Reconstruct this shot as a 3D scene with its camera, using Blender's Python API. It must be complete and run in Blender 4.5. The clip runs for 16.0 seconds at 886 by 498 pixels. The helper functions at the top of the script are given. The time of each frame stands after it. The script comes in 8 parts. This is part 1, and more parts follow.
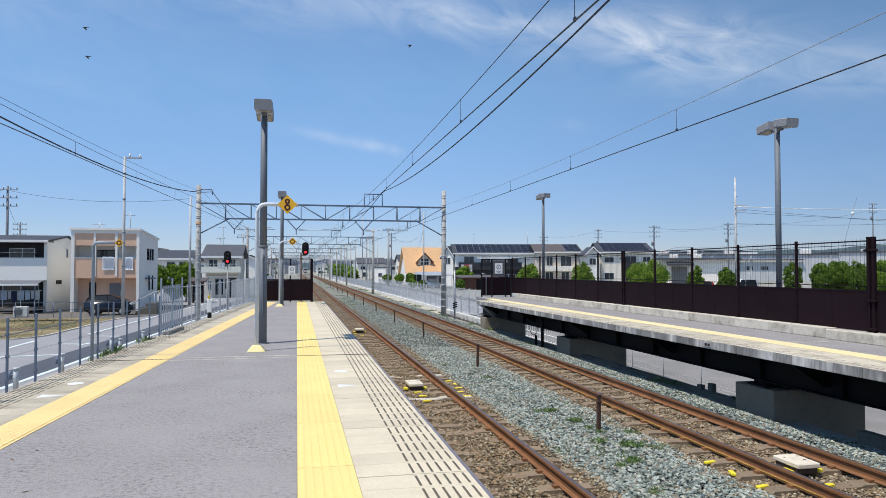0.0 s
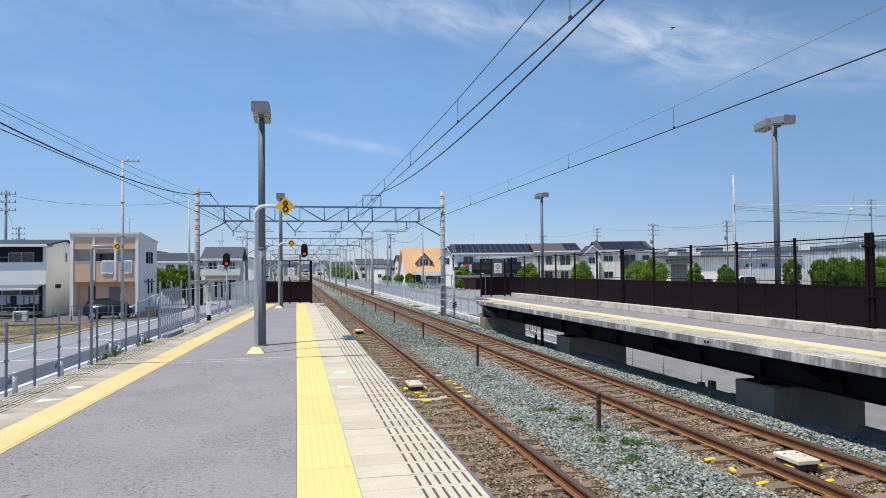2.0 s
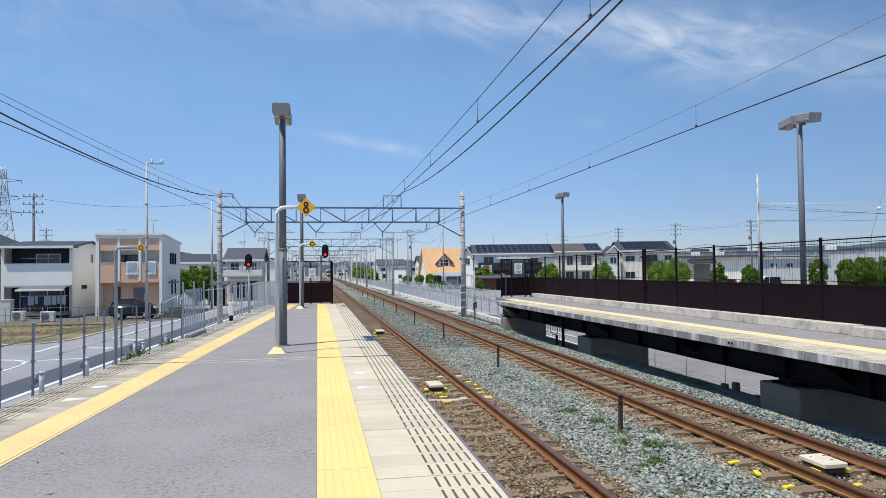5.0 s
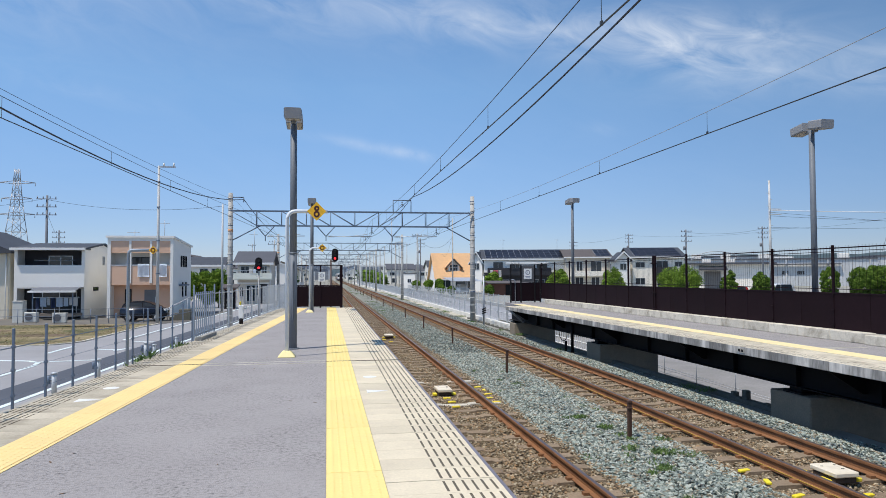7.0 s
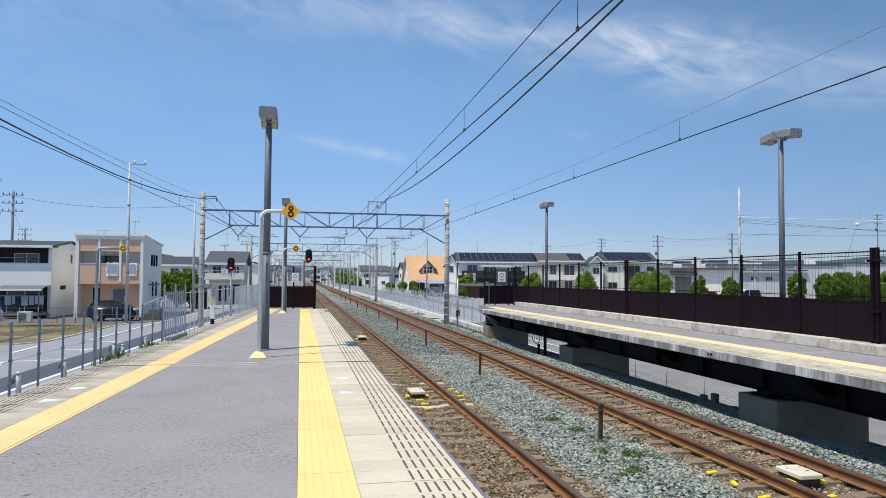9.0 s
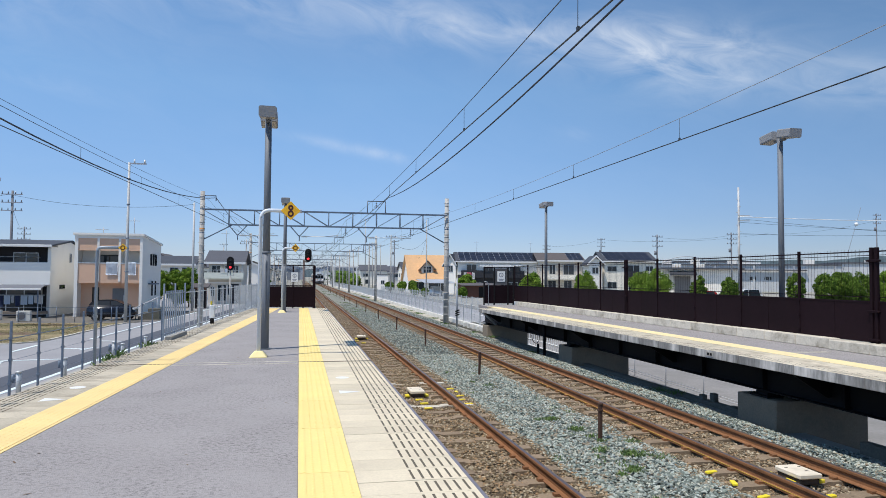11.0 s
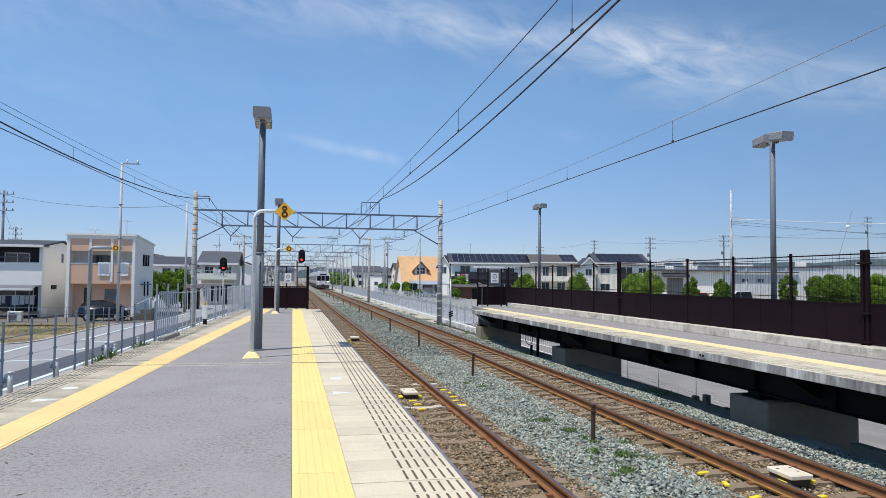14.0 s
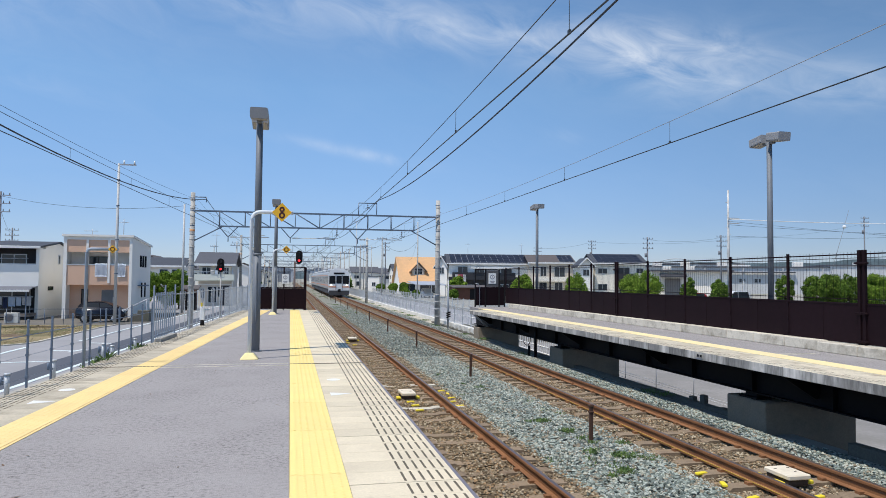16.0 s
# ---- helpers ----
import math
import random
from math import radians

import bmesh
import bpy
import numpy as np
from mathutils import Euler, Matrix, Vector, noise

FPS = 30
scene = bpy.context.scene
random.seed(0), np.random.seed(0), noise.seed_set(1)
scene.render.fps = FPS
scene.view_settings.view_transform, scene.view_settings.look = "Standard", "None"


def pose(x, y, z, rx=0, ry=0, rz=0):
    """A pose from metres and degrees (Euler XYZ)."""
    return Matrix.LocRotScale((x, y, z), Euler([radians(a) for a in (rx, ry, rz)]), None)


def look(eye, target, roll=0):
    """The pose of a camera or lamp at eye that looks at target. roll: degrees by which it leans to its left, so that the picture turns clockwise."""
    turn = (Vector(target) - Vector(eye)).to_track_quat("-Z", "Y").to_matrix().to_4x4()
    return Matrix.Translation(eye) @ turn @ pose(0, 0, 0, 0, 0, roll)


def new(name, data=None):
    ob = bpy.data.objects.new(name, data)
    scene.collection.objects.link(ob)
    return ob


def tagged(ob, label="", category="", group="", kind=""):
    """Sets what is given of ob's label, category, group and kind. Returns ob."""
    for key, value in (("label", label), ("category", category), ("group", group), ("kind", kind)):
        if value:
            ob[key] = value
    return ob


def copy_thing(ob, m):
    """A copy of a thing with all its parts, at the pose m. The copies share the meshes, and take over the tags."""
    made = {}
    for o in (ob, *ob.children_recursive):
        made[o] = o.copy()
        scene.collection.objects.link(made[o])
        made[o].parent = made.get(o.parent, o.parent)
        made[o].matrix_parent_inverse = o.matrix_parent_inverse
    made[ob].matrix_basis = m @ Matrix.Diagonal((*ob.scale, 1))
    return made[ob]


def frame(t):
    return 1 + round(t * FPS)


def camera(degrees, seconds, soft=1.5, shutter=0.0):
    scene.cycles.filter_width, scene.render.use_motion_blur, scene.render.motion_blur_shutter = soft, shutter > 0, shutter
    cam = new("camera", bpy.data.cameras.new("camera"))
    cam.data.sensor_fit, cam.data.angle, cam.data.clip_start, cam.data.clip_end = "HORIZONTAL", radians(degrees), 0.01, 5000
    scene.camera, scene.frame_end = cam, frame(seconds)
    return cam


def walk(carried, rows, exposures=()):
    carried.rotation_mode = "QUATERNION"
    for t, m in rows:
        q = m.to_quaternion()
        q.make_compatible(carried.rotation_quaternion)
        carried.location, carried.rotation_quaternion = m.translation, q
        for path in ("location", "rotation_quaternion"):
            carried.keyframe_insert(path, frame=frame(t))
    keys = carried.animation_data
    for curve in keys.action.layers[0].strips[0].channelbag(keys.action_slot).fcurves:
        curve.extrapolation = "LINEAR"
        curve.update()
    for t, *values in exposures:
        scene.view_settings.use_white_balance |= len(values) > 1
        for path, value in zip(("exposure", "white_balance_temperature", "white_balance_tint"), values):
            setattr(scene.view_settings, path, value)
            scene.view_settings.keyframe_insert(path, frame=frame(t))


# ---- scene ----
EYE = (0.0, 0.0, 1.44)
LENS = 65.24
cam = camera(LENS, 16.0, soft=0.6)
# seconds, turn to the right of the track, tilt up, lean, and sway in metres; a camera held in the hand on one spot
AIM = [
    (0.0, 11.93, 1.69, -0.03, -0.010, 0.019, 0.009), (0.5, 11.95, 1.71, -0.32, -0.001, 0.021, 0.007), (1.0, 11.97, 1.70, -0.56, 0.009, 0.020, 0.007),
    (1.5, 11.97, 1.70, -0.60, 0.007, 0.017, 0.006), (2.0, 11.99, 1.71, -0.61, 0.003, 0.014, 0.007), (2.5, 12.00, 1.87, -0.63, 0.009, 0.017, 0.006),
    (3.0, 12.03, 1.86, -0.74, 0.015, 0.031, 0.008), (3.5, 12.02, 1.83, -0.73, 0.022, 0.043, -0.000), (4.0, 12.02, 1.77, -1.11, 0.019, 0.041, 0.008),
    (4.2, 11.70, 1.77, -1.10, 0.018, 0.032, 0.008), (6.3, 9.19, 1.74, -0.15, 0.005, 0.023, 0.010), (6.5, 9.18, 1.75, -0.12, 0.004, 0.013, 0.010),
    (7.0, 9.53, 2.17, -0.24, 0.004, 0.005, 0.008), (7.5, 9.61, 2.35, -0.23, 0.005, -0.000, 0.007), (8.0, 10.64, 2.38, -0.27, 0.011, -0.001, 0.005),
    (8.5, 11.57, 2.37, -0.08, 0.006, -0.002, 0.007), (9.0, 11.64, 2.37, 0.37, -0.000, -0.001, -0.000), (9.2, 11.64, 2.37, 0.37, -0.001, -0.002, 0.000),
    (11.3, 11.71, 2.33, 0.43, -0.012, -0.005, 0.000), (11.5, 11.71, 2.33, 0.44, -0.013, -0.007, -0.000), (12.0, 11.71, 2.35, 0.42, -0.010, -0.011, -0.003),
    (12.5, 11.75, 2.40, 0.39, -0.011, -0.015, -0.003), (13.0, 11.83, 2.41, 0.41, -0.016, -0.017, -0.007), (13.5, 12.04, 2.45, 0.49, -0.016, -0.017, -0.002),
    (14.0, 12.23, 2.45, 0.56, -0.019, -0.017, -0.003), (14.5, 12.27, 2.45, 0.71, -0.023, -0.016, -0.005), (15.0, 12.29, 2.45, 0.69, -0.019, -0.013, -0.007),
    (15.5, 12.31, 2.45, 0.62, -0.023, -0.011, -0.007), (16.0, 12.43, 2.50, 0.47, -0.018, -0.013, -0.000)]


def aim(turn, tilt, lean, dx, dy, dz):
    return pose(EYE[0] + dx, EYE[1] + dy, EYE[2] + dz, 90 + tilt, 0, -turn) @ pose(0, 0, 0, 0, 0, lean)


walk(cam, [(t, aim(*row)) for t, *row in AIM])

# ---------------------------------------------------------------- light
SUN_EL, SUN_AZ = 65.5, 241.0          # high, behind the camera's left shoulder
HAZE = ((0.595, 0.655, 0.925), (0.70, 0.76, 0.96), (1.03, 1.145, 1.18), (1.15, 1.27, 1.27))


def make_world():
    world = bpy.data.worlds.new("sky")
    scene.world = world
    world.use_nodes = True
    nt = world.node_tree
    nt.nodes.clear()
    N = nt.nodes.new
    out, bg = N("ShaderNodeOutputWorld"), N("ShaderNodeBackground")
    sky = N("ShaderNodeTexSky")
    sky.sky_type = "NISHITA"
    sky.sun_disc = False
    sky.sun_elevation, sky.sun_rotation = radians(SUN_EL), radians(SUN_AZ)
    sky.air_density, sky.dust_density, sky.ozone_density = 1.0, 0.0, 5.0
    bg.inputs["Strength"].default_value = 0.13
    L = nt.links.new

    def math_node(op, a, b=None):
        n = N("ShaderNodeMath")
        n.operation = op
        for i, v in enumerate((a, b)):
            if v is None:
                continue
            if isinstance(v, (int, float)):
                n.inputs[i].default_value = v
            else:
                L(v, n.inputs[i])
        return n.outputs[0]

    tc, sep = N("ShaderNodeTexCoord"), N("ShaderNodeSeparateXYZ")
    L(tc.outputs["Generated"], sep.inputs[0])
    el = math_node("MULTIPLY", math_node("ARCSINE", sep.outputs["Z"]), 57.2958)
    az = math_node("MULTIPLY", math_node("ARCTAN2", sep.outputs["X"], sep.outputs["Y"]), 57.2958)
    # the lowest air is hazier and bluer
    up, tint = N("ShaderNodeMapRange"), N("ShaderNodeValToRGB")
    up.inputs["From Max"].default_value = 30.0
    L(el, up.inputs["Value"])
    els = tint.color_ramp.elements
    for p, c in ((0.0, HAZE[0]), (0.16, HAZE[1]), (0.5, HAZE[2]), (1.0, HAZE[3])):
        e = els[0] if p == 0.0 else els[-1] if p == 1.0 else els.new(p)
        e.position, e.color = p, (*c, 1)
    L(up.outputs["Result"], tint.inputs["Fac"])
    tone = N("ShaderNodeMix")
    tone.data_type, tone.blend_type = "RGBA", "MULTIPLY"
    tone.inputs["Factor"].default_value = 1.0
    L(sky.outputs["Color"], tone.inputs["A"])
    L(tint.outputs["Color"], tone.inputs["B"])
    # the air is clearer towards the east, away from the sun
    east, dim = N("ShaderNodeMapRange"), N("ShaderNodeMix")
    east.interpolation_type = "SMOOTHSTEP"
    east.inputs["From Min"].default_value, east.inputs["From Max"].default_value = 2.0, 55.0
    east.inputs["To Min"].default_value, east.inputs["To Max"].default_value = 1.0, 0.72
    L(az, east.inputs["Value"])
    dim.data_type, dim.blend_type = "RGBA", "MULTIPLY"
    dim.inputs["Factor"].default_value = 1.0
    L(tone.outputs["Result"], dim.inputs["A"])
    L(east.outputs["Result"], dim.inputs["B"])
    tone = dim
    # thin high cloud, drawn out sideways, in a few banks
    cmb, noi, ramp = N("ShaderNodeCombineXYZ"), N("ShaderNodeTexNoise"), N("ShaderNodeMapRange")
    slope = math_node("ADD", math_node("MULTIPLY", el, 0.42), math_node("MULTIPLY", az, 0.10))
    L(math_node("MULTIPLY", az, 0.17), cmb.inputs[0])
    L(slope, cmb.inputs[1])
    noi.inputs["Scale"].default_value, noi.inputs["Detail"].default_value = 0.9, 9
    noi.inputs["Roughness"].default_value, noi.inputs["Distortion"].default_value = 0.6, 0.9
    L(cmb.outputs[0], noi.inputs["Vector"])
    ramp.inputs["From Min"].default_value, ramp.inputs["From Max"].default_value = 0.30, 0.66
    L(noi.outputs["Fac"], ramp.inputs["Value"])
    total = 0.03
    for a, e, sa, se, k in ((31.5, 16.7, 6.5, 2.3, 1.0), (26, 18.8, 6.0, 1.5, 0.6), (13, 20.3, 10, 1.7, 0.65), (-6, 21.8, 12, 2.0, 0.35), (-28, 23, 14, 5, 0.4), (5.0, 10.3, 4.6, 0.45, 0.55), (43, 14.0, 4, 1.6, 0.5), (22.5, 11.6, 1.4, 0.5, 0.22), (-18, 13.5, 4, 0.7, 0.16), (60, 20, 12, 5, 0.4)):
        da, de = math_node("DIVIDE", math_node("SUBTRACT", az, a), sa), math_node("DIVIDE", math_node("SUBTRACT", math_node("ADD", el, math_node("MULTIPLY", math_node("SUBTRACT", az, a), 0.16)), e), se)
        g = math_node("POWER", 2.71828, math_node("MULTIPLY", math_node("ADD", math_node("MULTIPLY", da, da), math_node("MULTIPLY", de, de)), -1.0))
        total = math_node("ADD", math_node("MULTIPLY", g, k), total)
    mix = N("ShaderNodeMix")
    mix.data_type = "RGBA"
    L(math_node("MULTIPLY", math_node("MULTIPLY", total, ramp.outputs["Result"]), 0.62), mix.inputs["Factor"])
    L(tone.outputs["Result"], mix.inputs["A"])
    mix.inputs["B"].default_value = (6.4, 6.8, 7.4, 1)
    L(mix.outputs["Result"], bg.inputs["Color"])
    nt.links.new(bg.outputs[0], out.inputs[0])
    sun = bpy.data.lights.new("sun", "SUN")
    sun.energy, sun.angle, sun.color = 4.2, radians(0.55), (1.0, 0.935, 0.845)
    ob = new("sun", sun)
    to_sun = Vector((math.sin(radians(SUN_AZ)) * math.cos(radians(SUN_EL)),
                     math.cos(radians(SUN_AZ)) * math.cos(radians(SUN_EL)), math.sin(radians(SUN_EL))))
    ob.matrix_basis = look((to_sun * 60)[:], (0, 0, 0))


make_world()
scene.view_settings.exposure = 0.0

# ---------------------------------------------------------------- materials
MATS = {}


def mat(name, color, rough=0.7, metal=0.0, var=0.18, scale=1.5, fine=30.0, bump=0.15, piece=0.0, dirt=None, dirt_amount=0.5,
        dirt_scale=0.7, stretch=(1, 1, 1), island=0.0, spread=None, depth=0.01, speck=None, gloss=0.5):
    """A surface with variation at two scales, stains of another colour, and grain in relief."""
    if name in MATS:
        return MATS[name]
    m = bpy.data.materials.new(name)
    m.use_nodes = True
    nt = m.node_tree
    N, L = nt.nodes.new, nt.links.new
    b = nt.nodes["Principled BSDF"]
    b.inputs["Roughness"].default_value, b.inputs["Metallic"].default_value = rough, metal
    tc, mp = N("ShaderNodeTexCoord"), N("ShaderNodeMapping")
    mp.inputs["Scale"].default_value = stretch
    L(tc.outputs["Object"], mp.inputs["Vector"])
    b.inputs["Specular IOR Level"].default_value = gloss
    if piece:
        inf, far, shift = N("ShaderNodeObjectInfo"), N("ShaderNodeMath"), N("ShaderNodeVectorMath")
        far.operation, far.inputs[1].default_value = "MULTIPLY", 61.0
        shift.operation = "ADD"
        L(inf.outputs["Random"], far.inputs[0])
        L(tc.outputs["Object"], shift.inputs[0])
        L(far.outputs[0], shift.inputs[1])
        L(shift.outputs[0], mp.inputs["Vector"])
    big, small = N("ShaderNodeTexNoise"), N("ShaderNodeTexNoise")
    big.inputs["Scale"].default_value, big.inputs["Detail"].default_value = scale, 5
    small.inputs["Scale"].default_value, small.inputs["Detail"].default_value = fine, 3
    for n in (big, small):
        L(mp.outputs["Vector"], n.inputs["Vector"])
    add = N("ShaderNodeMath")
    add.operation = "ADD"
    L(big.outputs["Fac"], add.inputs[0])
    L(small.outputs["Fac"], add.inputs[1])
    rng = N("ShaderNodeMapRange")
    rng.inputs["From Min"].default_value, rng.inputs["From Max"].default_value = 0.6, 1.4
    rng.inputs["To Min"].default_value, rng.inputs["To Max"].default_value = 1 - var, 1 + var
    L(add.outputs[0], rng.inputs["Value"])
    val = rng.outputs["Result"]
    for amount, kind, socket in ((piece, "ShaderNodeObjectInfo", "Random"), (island, "ShaderNodeNewGeometry", "Random Per Island")):
        if amount:
            o, r, k = N(kind), N("ShaderNodeMapRange"), N("ShaderNodeMath")
            r.inputs["To Min"].default_value, r.inputs["To Max"].default_value = 1 - amount, 1 + amount
            k.operation = "MULTIPLY"
            L(o.outputs[socket], r.inputs["Value"])
            L(r.outputs["Result"], k.inputs[0])
            L(val, k.inputs[1])
            val = k.outputs[0]
    if speck:
        sn, sr, sm = N("ShaderNodeTexNoise"), N("ShaderNodeMapRange"), N("ShaderNodeMath")
        sn.inputs["Scale"].default_value, sn.inputs["Detail"].default_value, sn.inputs["Roughness"].default_value = speck[0], 7, 0.82
        L(mp.outputs["Vector"], sn.inputs["Vector"])
        sr.inputs["From Min"].default_value, sr.inputs["From Max"].default_value = 0.36, 0.52
        sr.inputs["To Max"].default_value = 1.06
        # pitted more in some patches than in others
        pn, pr = N("ShaderNodeTexNoise"), N("ShaderNodeMapRange")
        pn.inputs["Scale"].default_value, pn.inputs["Detail"].default_value = 1.1, 4
        L(mp.outputs["Vector"], pn.inputs["Vector"])
        pr.inputs["From Min"].default_value, pr.inputs["From Max"].default_value = 0.38, 0.62
        pr.inputs["To Min"].default_value, pr.inputs["To Max"].default_value = 1 - 0.35 * speck[1], 1 - speck[1]
        L(pn.outputs["Fac"], pr.inputs["Value"])
        L(pr.outputs["Result"], sr.inputs["To Min"])
        L(sn.outputs["Fac"], sr.inputs["Value"])
        sm.operation = "MULTIPLY"
        L(sr.outputs["Result"], sm.inputs[0])
        L(val, sm.inputs[1])
        val = sm.outputs[0]
    hsv = N("ShaderNodeHueSaturation")
    hsv.inputs["Color"].default_value = (*color, 1)
    L(val, hsv.inputs["Value"])
    col = hsv.outputs["Color"]
    if spread:
        geo, ramp = N("ShaderNodeNewGeometry"), N("ShaderNodeValToRGB")
        ramp.color_ramp.interpolation = "CONSTANT"
        els = ramp.color_ramp.elements
        while len(els) < len(spread):
            els.new(0.5)
        for i, c in enumerate(spread):
            els[i].position, els[i].color = i / len(spread), (*c, 1)
        L(geo.outputs["Random Per Island"], ramp.inputs["Fac"])
        L(ramp.outputs["Color"], hsv.inputs["Color"])
    if dirt:
        dn, dr, mx = N("ShaderNodeTexNoise"), N("ShaderNodeMapRange"), N("ShaderNodeMix")
        dn.inputs["Scale"].default_value, dn.inputs["Detail"].default_value = dirt_scale, 8
        dn.inputs["Roughness"].default_value = 0.65
        L(mp.outputs["Vector"], dn.inputs["Vector"])
        dr.inputs["From Min"].default_value, dr.inputs["From Max"].default_value = 0.48, 0.72
        dr.inputs["To Max"].default_value = dirt_amount
        L(dn.outputs["Fac"], dr.inputs["Value"])
        mx.data_type = "RGBA"
        L(dr.outputs["Result"], mx.inputs["Factor"])
        L(col, mx.inputs["A"])
        mx.inputs["B"].default_value = (*dirt, 1)
        col = mx.outputs["Result"]
    L(col, b.inputs["Base Color"])
    if bump:
        bp = N("ShaderNodeBump")
        bp.inputs["Strength"].default_value, bp.inputs["Distance"].default_value = bump, depth
        L(small.outputs["Fac"], bp.inputs["Height"])
        L(bp.outputs["Normal"], b.inputs["Normal"])
    MATS[name] = m
    return m


def glow(name, color, strength):
    m = mat(name, color, 0.4, bump=0)
    b = m.node_tree.nodes["Principled BSDF"]
    b.inputs["Emission Color"].default_value, b.inputs["Emission Strength"].default_value = (*color, 1), strength
    return m


def glass(name, color=(0.03, 0.04, 0.05), rough=0.08):
    m = mat(name, color, rough, var=0.1, bump=0)
    m.node_tree.nodes["Principled BSDF"].inputs["Specular IOR Level"].default_value = 0.6
    return m


ASPHALT_DECK = mat("worn platform asphalt", (0.315, 0.295, 0.288), 0.9, var=0.11, scale=0.8, fine=90, bump=0.55, depth=0.01, speck=(26, 0.68),
                   dirt=(0.36, 0.345, 0.34), dirt_amount=0.35, dirt_scale=2.6, gloss=0.3)
DECK_TILE = mat("cream concrete edge tile", (0.65, 0.57, 0.42), 0.85, var=0.11, scale=2.4, fine=50, bump=0.12, piece=0.07,
                dirt=(0.50, 0.42, 0.32), dirt_amount=0.4, dirt_scale=2.2)
DECK_TILE_OLD = mat("weathered concrete edge tile", (0.49, 0.435, 0.335), 0.88, var=0.2, scale=3, fine=45, bump=0.2, piece=0.14,
                    dirt=(0.24, 0.205, 0.15), dirt_amount=0.8, dirt_scale=2.2)
SLOT = mat("black anti-slip strip", (0.13, 0.11, 0.082), 0.9, var=0.2, fine=90, bump=0.3)
SLOT_OLD = mat("worn anti-slip strip", (0.15, 0.12, 0.078), 0.9, var=0.3, fine=60, bump=0.3)
YELLOW = mat("yellow tactile paving", (0.85, 0.675, 0.25), 0.75, var=0.05, scale=1.2, fine=50, bump=0.08, piece=0.03,
             dirt=(0.80, 0.60, 0.25), dirt_amount=0.4, dirt_scale=1.5)
YELLOW_OLD = mat("sun-faded yellow tactile paving", (0.84, 0.635, 0.275), 0.75, var=0.05, scale=1.2, fine=50, bump=0.08, piece=0.03,
                 dirt=(0.70, 0.49, 0.22), dirt_amount=0.5, dirt_scale=1.5)
CONCRETE = mat("weathered concrete", (0.38, 0.36, 0.32), 0.88, var=0.16, scale=1.2, fine=35, bump=0.25,
               dirt=(0.20, 0.19, 0.17), dirt_amount=0.55, dirt_scale=0.9)
CONCRETE_PALE = mat("pale concrete", (0.60, 0.555, 0.465), 0.88, var=0.16, scale=2.2, fine=30, bump=0.25, piece=0.08,
                    dirt=(0.25, 0.215, 0.16), dirt_amount=0.9, dirt_scale=3.2)
WALL_DAMP = mat("dark mossy concrete", (0.14, 0.13, 0.105), 0.9, var=0.3, scale=1.5, fine=25, bump=0.3, dirt=(0.07, 0.08, 0.05), dirt_amount=0.7, dirt_scale=1.5)
PIER = mat("damp pier concrete", (0.25, 0.205, 0.15), 0.85, var=0.2, scale=0.9, fine=30, bump=0.25,
           dirt=(0.12, 0.11, 0.095), dirt_amount=0.6, dirt_scale=0.8)
SLAB_EDGE = mat("streaked slab edge", (0.215, 0.21, 0.198), 0.85, var=0.45, scale=2.6, fine=22, bump=0.25, stretch=(1, 1.0, 0.22), piece=0.16,
                dirt=(0.86, 0.83, 0.77), dirt_amount=1.0, dirt_scale=2.1)
POLE_CONC = mat("spun concrete pole", (0.44, 0.43, 0.405), 0.85, var=0.2, scale=3, fine=30, bump=0.2, stretch=(1, 1, 1.6),
                dirt=(0.24, 0.23, 0.21), dirt_amount=0.85, dirt_scale=3.2)
SLAB_TOP = mat("pale worn slab top", (0.55, 0.49, 0.375), 0.88, var=0.25, scale=3, fine=45, bump=0.2, piece=0.14, stretch=(2.5, 1, 1),
               dirt=(0.25, 0.205, 0.145), dirt_amount=0.95, dirt_scale=1.8)
NOSING = mat("blue-grey rubber edge nosing", (0.17, 0.165, 0.20), 0.7, var=0.15, scale=3, fine=40, bump=0.1)
STEEL = mat("galvanised steel", (0.38, 0.40, 0.43), 0.5, 0.35, var=0.12, scale=3, fine=40, bump=0.05)
STEEL_LIGHT = mat("pale galvanised steel", (0.55, 0.57, 0.58), 0.45, 0.3, var=0.1, scale=3, fine=40, bump=0.05)
STEEL_GATE = mat("weathered blue-grey gate steel", (0.27, 0.32, 0.38), 0.5, 0.2, var=0.15, scale=3, fine=40, bump=0.05)
STEEL_BLUE = mat("blue-grey painted steel", (0.13, 0.17, 0.23), 0.5, 0.2, var=0.15, scale=3, fine=40, bump=0.05)
PIPE_PALE = mat("pale grey painted pipe", (0.66, 0.71, 0.76), 0.4, 0.0, var=0.08, scale=2, fine=30, bump=0.03)
PIPE_GREY = mat("dull grey pole paint", (0.48, 0.485, 0.48), 0.6, 0.0, var=0.15, scale=2, fine=30, bump=0.04)
LAMP_GREY = mat("grey painted lamp pole", (0.14, 0.158, 0.182), 0.6, 0.0, var=0.1, scale=2, fine=30, bump=0.03)
LAMP_HEAD = mat("grey lamp housing", (0.25, 0.255, 0.265), 0.65, 0.0, var=0.08, scale=2, fine=30, bump=0.03)
BROWN_FENCE = mat("dark brown coated steel", (0.013, 0.006, 0.0085), 0.7, 0.0, gloss=0.1, var=0.2, scale=1, fine=12, bump=0.03, piece=0.12)
BLACK = mat("black painted steel", (0.010, 0.009, 0.010), 0.6, 0.0, gloss=0.2, var=0.2, bump=0.05)
